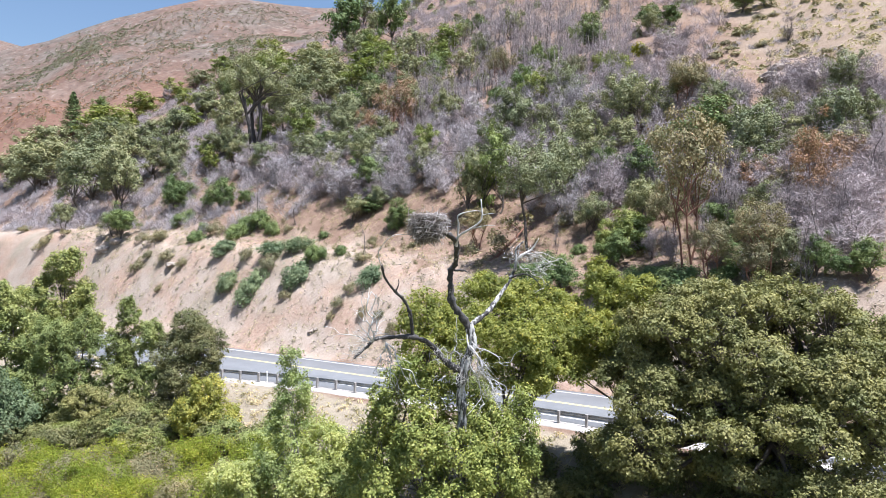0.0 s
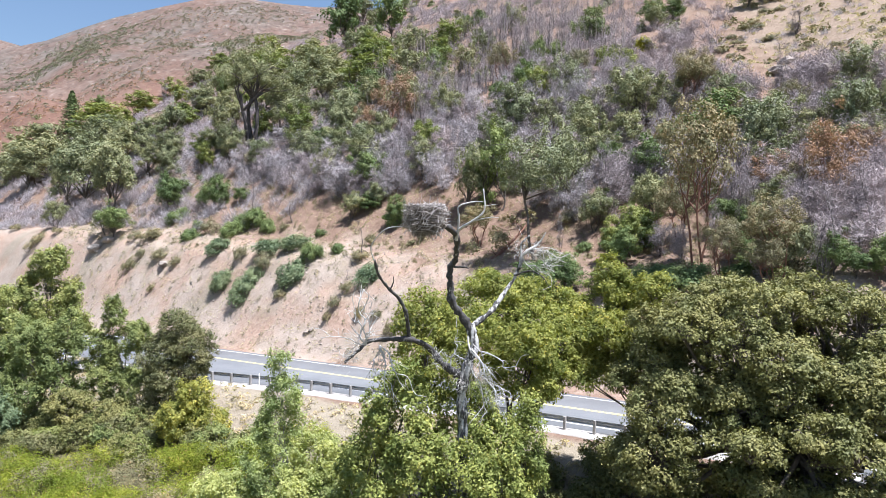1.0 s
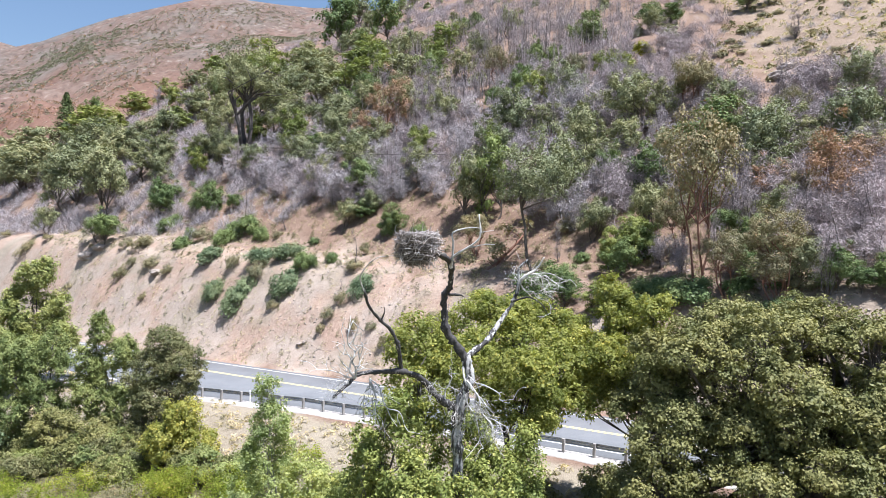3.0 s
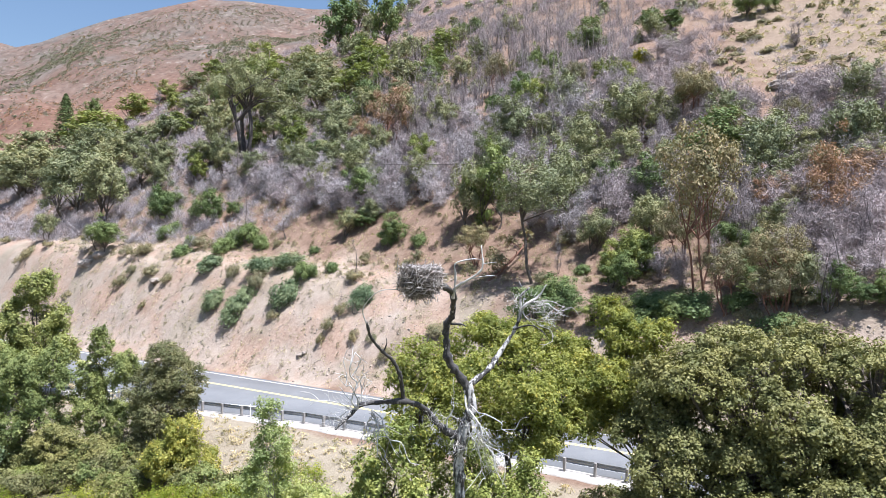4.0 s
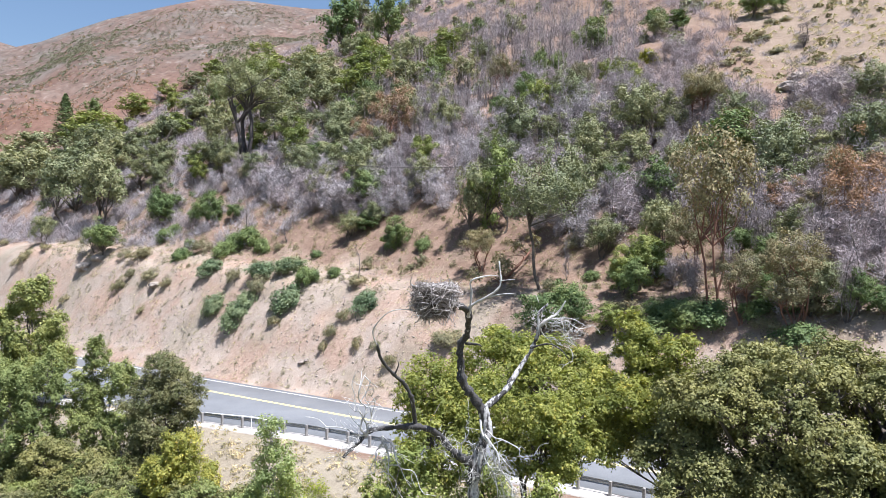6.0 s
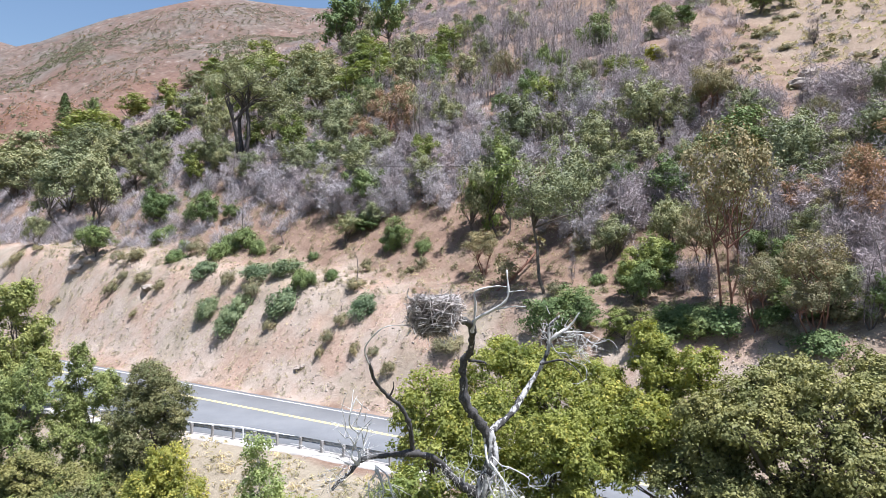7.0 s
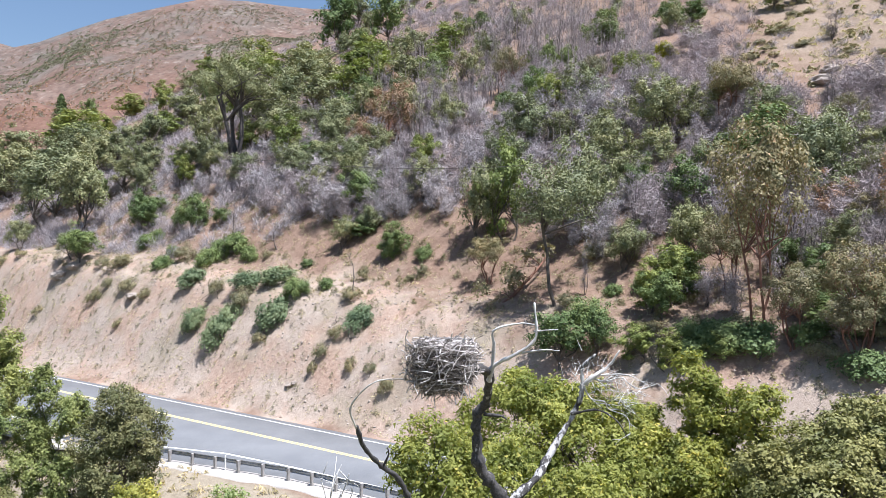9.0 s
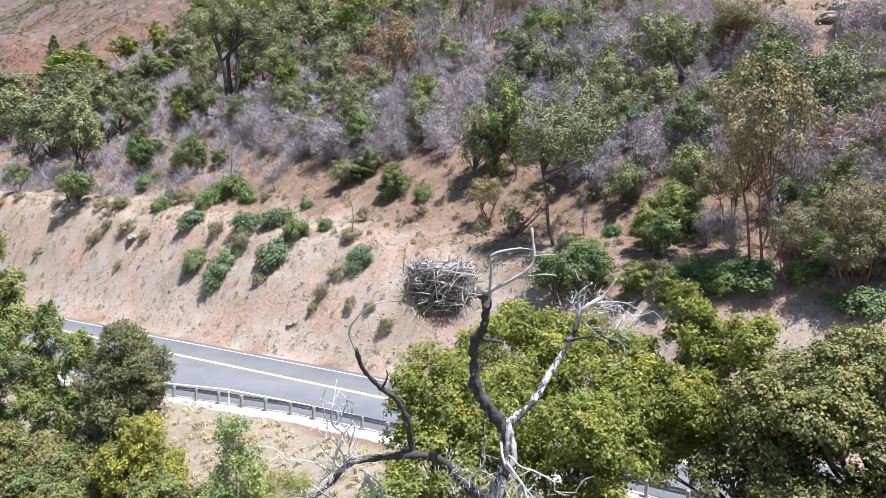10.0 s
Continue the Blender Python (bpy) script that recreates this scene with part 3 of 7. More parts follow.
kind("oak", grown(5, "oak_tree", "grey-green leafy oak standing on the dry hillside", "tree", 100, HILL_LEAF, BARK, 64, 6500, 0.27, 0.20, 8, 3.2, 0.17, 0.16, 2, 0.9, clump_r=0.21, low=-0.75, group=HILL), 8, 6.4)
kind("fresh", grown(4, "bay_tree", "bright green leafy tree standing on the dry hillside", "tree", 120, HILL_BRIGHT, BARK, 46, 5400, 0.25, 0.18, 7, 2.2, 0.13, 0.06, 2, 0.9, clump_r=0.24, low=-0.9, group=HILL), 7, 4.4)
kind("dark", grown(4, "evergreen_tree", "dark green dense evergreen tree on the hillside", "tree", 140, BUSH_LEAF, BARK, 50, 5800, 0.26, 0.19, 7, 2.6, 0.15, 0.1, 1, 0.8, clump_r=0.24, low=-0.85, group=HILL), 7, 5.2)
kind("far_oak", grown(5, "oak_tree", "grey-green leafy oak high on the dry hillside", "tree", 600, HILL_LEAF, BARK, 54, 4200, 0.34, 0.25, 8, 3.2, 0.17, 0.12, 2, 0.9, clump_r=0.23, low=-0.85, group=HILL), 8, 6.4)
kind("far_fresh", grown(4, "bay_tree", "bright green leafy tree high on the dry hillside", "tree", 620, HILL_BRIGHT, BARK, 44, 3600, 0.32, 0.23, 7, 2.2, 0.13, 0.06, 2, 0.9, clump_r=0.26, low=-0.9, group=HILL), 7, 4.4)
kind("far_dark", grown(3, "evergreen_tree", "dark green dense evergreen tree high on the hillside", "tree", 640, BUSH_LEAF, BARK, 44, 3800, 0.34, 0.25, 7, 2.6, 0.15, 0.06, 1, 0.8, clump_r=0.26, low=-0.9, group=HILL), 7, 5.2)
kind("madrone", grown(3, "madrone_tree", "olive-brown thin-crowned madrone with reddish trunks on the hillside", "tree", 160, OLIVE_LEAF, BARK_RED, 70, 8600, 0.2, 0.15, 10, 3.6, 0.13, 0.36, 3, 0.6, clump_r=0.19, low=-0.8, group=HILL), 10, 7.2)
kind("rust", grown(2, "scorched_tree", "scorched tree with rusty dead leaves on the hillside", "tree", 180, RUST_LEAF, BARK_RED, 54, 4600, 0.2, 0.14, 9, 3.0, 0.11, 0.2, 3, 0.7, clump_r=0.2, low=-0.9, group=HILL), 9, 6)
kind("bush", grown(4, "evergreen_bush", "low dark green bush on the dirt slope", "bush", 200, BUSH_LEAF, BARK, 30, 3600, 0.18, 0.13, 2.2, 1.4, 0.05, 0.02, 3, 0.5, clump_r=0.33, low=-0.8, group=SHRUB), 2.2, 2.8)
kind("sage", grown(3, "sage_bush", "rounded pale grey-green bush on the dirt slope", "bush", 220, SAGE_LEAF, BARK, 30, 3800, 0.18, 0.13, 2.2, 1.4, 0.05, 0.02, 3, 0.4, clump_r=0.33, low=-0.8, group=SHRUB), 2.2, 2.8)
kind("olive", grown(4, "olive_bush", "small olive-brown half-dry bush on the slope", "bush", 240, OLIVE_LEAF, BARK, 20, 2000, 0.16, 0.05, 1.4, 0.9, 0.03, 0.02, 3, 0.6, clump_r=0.34, low=-0.2, group=SHRUB), 1.4, 1.8)
kind("yellow", [leafy("yellow_bush", "yellow-green flowering bush on the hillside", "bush", 260, YELLOW_LEAF, BARK, 16, 1200, 0.26, 0.2, 3, 1.5, 0.06, 0.05, 3, 0.6, group=SHRUB)], 3, 3)
kind("grey", [twiggy("bare_shrub", "bare grey-lilac twiggy shrub killed by fire", "shrub", 300 + i, MAUVE_TWIG if i % 3 == 0 else GREY_TWIG, BARK_BURNT, 3.2, 1.9, 7, 22, 1700, 0.45, 0.03, 0.04, group=SHRUB) for i in range(6)], 3.2, 3.8)
kind("mauve", [twiggy("bare_shrub", "bare mauve-brown twiggy shrub killed by fire", "shrub", 310 + i, MAUVE_TWIG, BARK_BURNT, 3.2, 1.9, 7, 22, 1700, 0.45, 0.035, 0.036, group=SHRUB) for i in range(4)], 3.2, 3.8)
kind("bigoak", [leafy("oak_tree", "large oak with dark forked trunk and spreading grey-green crown", "tree", 107, HILL_LEAF, BARK_BURNT, 100, 17000, 0.25, 0.18, 18, 6.6, 0.4, 0.42, 3, 1.2, clump_r=0.15, low=-0.5, inner=0.35, group=HILL, points=3)], 18, 12.4)
kind("talloak", [leafy("oak_tree", "tall oak with a single dark trunk and open grey-green crown", "tree", 109, HILL_LEAF, BARK, 60, 11000, 0.2, 0.15, 13, 3.8, 0.2, 0.4, 1, 0.7, clump_r=0.22, low=-0.7, group=HILL, points=3)], 13, 7.6)
kind("burnt", [twiggy("bare_tree", "leafless burnt tree with dark upright stems", "tree", 330 + i, MAUVE_TWIG, BARK_BURNT, 7, 2.0, 4, 30, 1300, 0.9, 0.08, 0.03, group=HILL) for i in range(4)], 7, 4)
kind("snag", [twiggy("dead_sapling", "thin leafless dead sapling on the dirt slope", "tree", 350 + i, DARK_TWIG, BARK_BURNT, 5, 0.7, 1, 9, 90, 0.7, 0.06, 0.024, group=HILL) for i in range(2)], 5, 1.4)


def shrub_bed(name, label, places, seed, twig, height, spread_r, twigs, fine):
    """Far bare shrubs past counting: one mesh of thin twigs fanning up from many feet."""
    g = np.random.default_rng(seed)
    s, e, rad = [], [], []
    for x, y, size in places:
        d = unit(g.normal(size=(twigs, 3)) * np.array((1, 1, 0.8)) + np.array((0, 0, 0.45)))
        d[:, 2] = np.abs(d[:, 2])
        out = np.array((spread_r, spread_r, height * 0.9)) * size * (0.75 + 0.25 * np.sin(3 * np.arctan2(d[:, 1], d[:, 0]) + x)[:, None])
        p = np.array((x, y, 0.0)) + d * out * g.uniform(0.25, 0.85, (twigs, 1))
        s.append(p)
        e.append(p + unit(d * 0.7 + g.normal(size=(twigs, 3)) * 0.4 + np.array((0, 0, 0.25))) * spread_r * size * g.uniform(0.2, 0.5, (twigs, 1)))
        rad.append(fine * g.uniform(0.7, 1.5, twigs))
    s, e = np.concatenate(s), np.concatenate(e)
    foot = land(s[:, 0], s[:, 1])
    s[:, 2] += foot
    e[:, 2] += foot
    me = blades(name, s, e, np.concatenate(rad), twig, g)
    return tagged(new(name, me), label, "shrubs", kind="stuff")


def leaf_bed(name, label, category, places, seed, leaf, spread_r, tall, count, size, width):
    """Far leafy bushes or tufts past counting: one mesh of separate leaves in many clumps."""
    g = np.random.default_rng(seed)
    c, f = [], []
    for x, y, s in places:
        d = unit(g.normal(size=(count, 3)) + np.array((0, 0, 0.4)))
        p = d * g.uniform(0.5, 1.0, (count, 1)) * np.array((spread_r, spread_r, tall)) * s
        p[:, 2] = np.abs(p[:, 2])
        c.append(p + np.array((x, y, 0)))
        f.append(d + g.normal(size=(count, 3)) * 0.4 + np.array((0, 0, 0.3)))
    c = np.concatenate(c)
    c[:, 2] += land(c[:, 0], c[:, 1])
    me = leaves(name, c, np.concatenate(f), size, width, leaf, g)
    return tagged(new(name, me), label, category, kind="stuff")


def stem_bed(name, label, places, seed, height):
    """Far burnt saplings past counting: thin dark upright stems with a few twigs."""
    g = np.random.default_rng(seed)
    s, e, rad = [], [], []
    for x, y, size in places:
        for k in range(3):
            foot = np.array((x + g.normal() * 0.9, y + g.normal() * 0.9, -0.3))
            top = foot + np.array((g.normal() * 0.5, g.normal() * 0.5, height * size * g.uniform(0.6, 1.1)))
            t = g.uniform(0.35, 0.98, (14, 1))
            b = foot + (top - foot) * t
            s += [foot[None], b]
            e += [top[None], b + unit(g.normal(size=(14, 3)) * 0.6 + np.array((0, 0, 0.9))) * g.uniform(0.4, 1.3, (14, 1))]
            rad += [np.array((0.075,)), np.full(14, 0.02)]
    s, e = np.concatenate(s), np.concatenate(e)
    f = land(s[:, 0], s[:, 1])
    s[:, 2] += f
    e[:, 2] += f
    return tagged(new(name, slivers(name, s, e, np.concatenate(rad), BARK_BURNT, g)), label, "trees", kind="stuff")


# ---- near trees, each grown once ----
def masses(g, lobes, puff, fill=1.0, low=-0.55):
    """The puffs of foliage that cover the rounded lobes of a crown: places, radii and the way out of the crown."""
    at, rad, out = [], [], []
    for i, (lx, ly, z, r, hz) in enumerate(lobes):
        p = min(puff, 0.8 * min(r, hz))
        n = max(6, int(fill * 5.5 * (r * r + 2 * r * hz) / 3 / p ** 2))
        d = unit(g.normal(size=(n * 3, 3)))
        d = d[d[:, 2] > low][:n]
        k = g.uniform(0.45, 1.0, (len(d), 1)) ** 0.6
        q = np.array((lx, ly, z)) + d * k * (np.array((r, r, hz)) - p * 0.55)
        keep = np.ones(len(q), bool)
        for j, (ox, oy, oz, orad, oh) in enumerate(lobes):
            if j != i:
                keep &= np.linalg.norm((q - np.array((ox, oy, oz))) / np.array((orad, orad, oh)), axis=1) > 0.55
        at.append(q[keep])
        rad.append(p * g.uniform(0.65, 1.25, keep.sum()))
        out.append(d[keep])
    return np.concatenate(at), np.concatenate(rad), np.concatenate(out)


def big_tree(name, label, seed, x, y, z0, lobes, leaf, bark, puff, count, size, width, trunk, stems=1, tall=0.75, fill=1.0, low=-0.55, category="tree", sides=6, shape=0.5, per=7, spread=0.5):
    """A large near tree. lobes: (x, y, z, radius, half height) of the rounded masses of its crown, each built up of leafy puffs and sprays."""
    g = np.random.default_rng(seed)
    root = empty(name, label, category, "trees by the road")
    root.location = (x, y, z0)
    base = np.array((x, y, z0))
    at, rad, out = masses(g, lobes, puff, fill, low)
    at = at - base
    paths, tops = [], []
    for k in range(stems):
        a = k * 6.28 / stems + seed
        b = np.array((math.cos(a), math.sin(a), 0)) * (0.5 if stems > 1 else 0)
        t = b * 2 + np.array((g.normal() * 0.3, g.normal() * 0.3, (lobes[0][2] - z0) * 0.45))
        paths.append(bent(b - np.array((0, 0, 0.5)), t, trunk, trunk * 0.7, g, 0.05, 7))
        tops.append(t)
    for lx, ly, z, r, hz in lobes:
        c = np.array((lx, ly, z)) - base
        t = tops[int(np.argmin([np.linalg.norm((q - c)[:2]) for q in tops]))]
        hub = c - np.array((0, 0, hz * 0.35))
        paths.append(bent(t, hub, trunk * 0.42, trunk * 0.16, g, 0.08, 6))
        mine = at[np.linalg.norm((at - c) / np.array((r, r, hz)), axis=1) < 1.05]
        for q in mine[:14]:
            paths.append(bent(hub, q, trunk * 0.14, 0.012, g, 0.1, 5, 0.06))
    part("trunk", tubes("trunk", paths, bark, sides), root)
    # every puff is made of small sprays, denser on its upper and outer side
    who = np.repeat(np.arange(len(at)), per)
    d = unit(g.normal(size=(len(who), 3)) + out[who] * 0.5 + np.array((0, 0, 0.45)))
    spray = at[who] + d * rad[who][:, None] * g.uniform(0.55, 1.0, (len(who), 1)) * np.array((1, 1, tall))
    sr = rad[who] * spread
    pick = g.choice(len(spray), count, p=sr ** 2 / np.sum(sr ** 2))
    e = unit(g.normal(size=(count, 3)) + np.array((0, 0, 0.2)))
    place = spray[pick] + e * sr[pick][:, None] * np.abs(g.normal(size=(count, 1)) * 0.35 + 0.75) * np.array((1, 1, tall))
    face = d[pick] * shape + e * 0.35 + g.normal(size=(count, 3)) * 0.4 + np.array((0, 0, 0.32))
    part("crown", leaves("crown", place, face, size, width, leaf, g, points=3), root)
    return root


# the broad oak by the road: rounded mounds of foliage over its boughs
oak_boughs = [(14.2, 34.2, 7.0, 4.2, 3.7), (11.4, 34.2, 6.4, 2.9, 2.9), (17.6, 33.2, 6.2, 3.7, 3.3), (9.2, 33.4, 4.6, 2.3, 2.9), (13.0, 30.6, 3.6, 2.9, 2.2), (16.4, 29.8, 3.7, 2.9, 2.5), (20.9, 32.6, 5.2, 3.3, 3.0), (9.0, 32.4, 1.9, 1.8, 1.9), (16.2, 28.6, 0.9, 2.4, 1.5), (10.6, 33.0, 7.4, 1.9, 2.0), (23.4, 33.4, 4.2, 2.8, 2.6),
              (14.2, 32.0, 5.4, 2.8, 2.4), (17.4, 31.4, 5.4, 2.6, 2.3), (19.6, 30.4, 2.9, 2.3, 1.9), (12.6, 31.0, 1.2, 2.2, 1.3), (11.2, 32.4, 4.4, 2.2, 2.2)]
mound_at, mound_r, mound_out = masses(np.random.default_rng(61), oak_boughs, 1.45, 0.5, -0.5)
oak_mounds = [(float(p[0]), float(p[1]), float(p[2]), float(r), float(r) * 0.85) for p, r in zip(mound_at, mound_r)]
big_tree("live_oak", "broad dense dark olive-green live oak by the road", 11, 14.6, 33.0, -2.2, oak_mounds,
         OAK_LEAF, BARK, 0.55, 330000, 0.14, 0.092, 0.38, 2, fill=0.75, low=-0.45, shape=0.65, per=8, spread=0.45, sides=5)
# bright tree round the dead one, and a second one beside it
big_tree("bay_tree", "bright yellow-green leafy tree growing round a dead tree by the road", 12, 2.6, 36.0, -2.4,
         [(2.2, 38.8, 7.6, 2.6, 2.2), (4.6, 38.0, 6.8, 2.4, 2.0), (-0.9, 35.0, 7.7, 1.4, 1.6), (-0.6, 34.0, 5.4, 2.0, 2.4), (3.6, 35.2, 5.0, 2.3, 1.9), (1.0, 35.2, 6.5, 2.1, 2.0), (5.7, 36.6, 5.2, 1.9, 1.5), (3.8, 34.2, 6.6, 1.5, 1.4), (4.6, 39.2, 8.5, 1.5, 1.2), (6.2, 39.0, 7.9, 1.5, 1.1), (2.6, 39.2, 8.9, 1.5, 1.1), (5.6, 36.2, 6.5, 1.5, 1.2)],
         BAY_LEAF, BARK, 0.5, 110000, 0.17, 0.085, 0.24, 2, tall=0.8, low=-0.6)
big_tree("bay_tree", "dense green bay tree of tall leafy columns under a dead tree", 25, 0.2, 31.6, -2.6,
         [(-2.0, 31.6, 3.9, 1.6, 2.7), (-3.0, 30.8, 1.0, 1.6, 3.0), (-1.0, 30.4, 1.9, 1.4, 3.2), (0.7, 30.2, 1.0, 1.4, 3.2), (-0.4, 29.4, -0.9, 1.7, 2.0), (2.3, 31.6, 1.0, 1.4, 3.2), (3.4, 32.4, 1.6, 1.2, 3.0), (1.8, 30.0, -1.2, 1.3, 1.8), (-3.6, 30.2, -1.2, 1.2, 1.6), (1.0, 33.0, 3.8, 1.6, 1.8)],
         GLOSS_LEAF, BARK, 0.55, 100000, 0.15, 0.085, 0.2, 3, tall=1.15, fill=0.6, low=-0.8)
big_tree("bay_tree", "slender bright yellow-green leafy tree beside the broad oak", 24, 10.6, 36.0, -1.2,
         [(8.3, 38.2, 7.0, 1.5, 1.2), (8.9, 37.6, 8.6, 1.0, 1.5), (9.9, 37.4, 7.2, 1.2, 1.6), (7.8, 37.8, 5.3, 1.7, 1.0), (6.7, 38.6, 6.6, 1.7, 1.2), (6.0, 38.0, 5.5, 1.6, 1.0), (8.8, 38.0, 4.9, 1.2, 0.8), (7.0, 36.8, 5.2, 1.3, 0.8), (10.0, 36.6, 8.8, 0.9, 1.3), (8.4, 38.0, 9.4, 0.8, 1.5), (6.9, 37.4, 7.0, 1.6, 1.2), (8.0, 36.4, 6.7, 1.5, 1.3), (9.2, 35.8, 6.4, 1.3, 1.4)],
         BAY_LEAF, BARK, 0.48, 66000, 0.17, 0.085, 0.13, 1, tall=0.8, low=-0.6)
big_tree("evergreen_tree", "dark olive conical evergreen tree beside the guardrail", 13, -19.5, 54.3, -2.0,
         [(-19.6, 54.3, 5.2, 1.5, 1.5), (-18.5, 54.1, 3.5, 1.9, 1.8), (-20.6, 54.1, 3.1, 1.8, 1.7), (-19.4, 54.0, 1.5, 2.5, 1.7), (-20.2, 53.8, -0.2, 2.0, 1.6), (-20.0, 53.4, -1.4, 1.9, 1.1)], OLIVE_GREEN, BARK, 0.5, 60000, 0.16, 0.085, 0.2, fill=1.3, low=-0.7)
big_tree("poplar_tree", "slender pale green young poplar tree on the bank", 14, -8.2, 38.2, -2.6,
         [(-8.3, 38.3, 4.8, 0.7, 1.2), (-8.2, 38.3, 3.3, 1.1, 1.4), (-8.3, 38.2, 1.6, 1.4, 1.6), (-8.4, 38.0, -0.4, 1.7, 1.6), (-9.7, 38.4, -0.9, 1.3, 1.3)], WILLOW_LEAF, BARK_PALE, 0.4, 19000, 0.14, 0.08, 0.08, tall=1.2, fill=0.45, low=-0.8, shape=0.2)
big_tree("alder_tree", "tall bright green leafy alder on the bank", 15, -36.8, 67.5, -2.0,
         [(-36.5, 67.6, 9.2, 1.7, 2.0), (-36.6, 67.6, 6.8, 2.9, 2.4), (-39.6, 67.2, 5.0, 2.6, 2.8), (-35.8, 67.5, 3.2, 2.9, 2.8)], ALDER_LEAF, BARK, 0.75, 44000, 0.24, 0.14, 0.2, tall=1.2, fill=0.5, low=-0.8)
big_tree("alder_tree", "tall bright green leafy alder on the bank", 19, -37.4, 59.0, -2.4,
         [(-37.2, 59.2, 6.0, 1.9, 2.2), (-35.8, 59.0, 3.6, 2.2, 2.6), (-33.2, 58.2, 2.6, 1.9, 2.6), (-39.0, 58.0, 3.2, 2.2, 2.6), (-35.4, 57.6, -0.2, 1.9, 2.2), (-38.4, 57.6, -0.4, 2.0, 2.0)], ALDER_LEAF, BARK, 0.65, 60000, 0.21, 0.12, 0.16, 2, tall=1.2, fill=0.5, low=-0.8)
big_tree("alder_tree", "loose open bright green alder on the bank", 16, -25.2, 56.2, -2.0,
         [(-25.3, 56.2, 5.7, 1.2, 1.5), (-25.9, 56.2, 3.2, 1.4, 1.8), (-23.6, 56.4, 3.8, 1.4, 1.6), (-25.2, 55.9, 0.5, 1.8, 2.0), (-22.9, 55.8, 0.2, 1.6, 2.0)], ALDER_LEAF, BARK, 0.5, 40000, 0.17, 0.1, 0.12, 2, tall=1.2, fill=0.5, low=-0.8)
big_tree("alder_tree", "loose open bright green alder on the bank", 17, -28.6, 55.4, -2.2,
         [(-28.0, 55.4, 4.7, 1.2, 1.6), (-28.6, 55.2, 2.6, 1.6, 1.8), (-30.8, 54.8, 3.4, 1.8, 2.4), (-28.4, 54.6, 0.2, 2.0, 1.9), (-31.4, 54.4, 0.0, 2.1, 2.0)], ALDER_LEAF, BARK, 0.5, 44000, 0.17, 0.1, 0.14, 2, tall=1.2, fill=0.5, low=-0.8)
big_tree("willow_tree", "grey-green willow on the bank below the road", 18, -32.6, 51.0, -2.8,
         [(-32.6, 51.2, 0.6, 1.7, 1.8), (-30.6, 51.0, -0.6, 1.4, 1.4), (-34.6, 50.8, 0.2, 1.7, 1.8), (-32.0, 50.2, -1.6, 1.8, 1.2)], SAGE_LEAF, BARK, 0.5, 26000, 0.21, 0.11, 0.12, 2, tall=1.2, low=-0.8)
big_tree("bay_tree", "bright green bushy tree on the bank below the guardrail", 20, -16.8, 49.6, -2.4,
         [(-16.6, 49.6, 0.9, 1.3, 1.5), (-17.6, 49.2, -0.6, 1.5, 1.4), (-15.6, 49.2, -0.7, 1.5, 1.3)], BAY_LEAF, BARK, 0.45, 18000, 0.18, 0.11, 0.1, tall=1.1, low=-0.8)
big_tree("evergreen_tree", "dark leafy tree in the shade of the bank", 21, -24.0, 52.8, -2.4,
         [(-23.6, 52.8, -0.9, 1.7, 1.3), (-26.8, 52.8, -0.6, 1.8, 1.5), (-21.4, 52.6, -1.2, 1.5, 1.0)], OAK_LEAF, BARK, 0.5, 20000, 0.17, 0.1, 0.12, 3, low=-0.8)
big_tree("willow_bush", "pale green willow bush on the bank", 22, -6.0, 37.6, -2.8,
         [(-6.3, 37.8, 0.4, 1.3, 1.5), (-5.2, 37.4, -0.8, 1.4, 1.3), (-7.2, 36.6, -1.1, 1.5, 1.3), (-4.4, 38.4, -0.1, 1.2, 1.3), (-10.6, 37.6, -1.6, 1.4, 1.1), (-11.8, 39.0, -1.7, 1.3, 1.0)], WILLOW_LEAF, BARK_PALE, 0.42, 42000, 0.16, 0.09, 0.05, 3, tall=1.2, low=-0.7, category="bush")
big_tree("oak_bush", "dense dark oak bush in front of the broad oak", 23, 11.6, 25.6, -2.8,
         [(11.4, 25.8, 0.4, 1.8, 1.3), (14.0, 25.4, 0.0, 1.9, 1.2), (9.4, 26.6, -0.9, 1.6, 1.1), (16.2, 26.0, -0.3, 1.8, 1.2)], OAK_LEAF, BARK, 0.55, 24000, 0.15, 0.09, 0.08, 3, category="bush")
g_m = np.random.default_rng(77)
for k in range(44):
    mx = -36 + k * 0.62 + g_m.normal() * 0.5
    my = 43.5 + g_m.uniform(-5.0, 4.0)
    big_tree("meadow_bush", "yellow-green streamside bush on the bank", 400 + k, mx, my, float(land(mx, my)) - 0.1,
             [(mx, my, float(land(mx, my)) + 0.5, g_m.uniform(1.3, 2.0), g_m.uniform(0.6, 1.0))], MEADOW_LEAF if k % 7 else OLIVE_LEAF, BARK, 0.4, 3000, 0.16, 0.05, 0.03, 3, tall=1.3, category="bush", sides=3)
for k in range(34):
    mx = -42 + k * 1.1 + g_m.normal() * 0.8
    my = float(np.interp(mx, [-42, -25, -12, -4], [55, 52.5, 47, 36])) + g_m.uniform(-1.0, 2.0)
    big_tree("streamside_bush", "green leafy bush on the shaded bank", 440 + k, mx, my, float(land(mx, my)) - 0.1,
             [(mx, my, float(land(mx, my)) + 0.7, g_m.uniform(1.1, 1.7), g_m.uniform(0.8, 1.5))], (OAK_LEAF, ALDER_LEAF, OAK_LEAF)[k % 3] if mx < -12 else WILLOW_LEAF, BARK, 0.45, 2800, 0.17, 0.1, 0.03, 3, category="bush", sides=3)
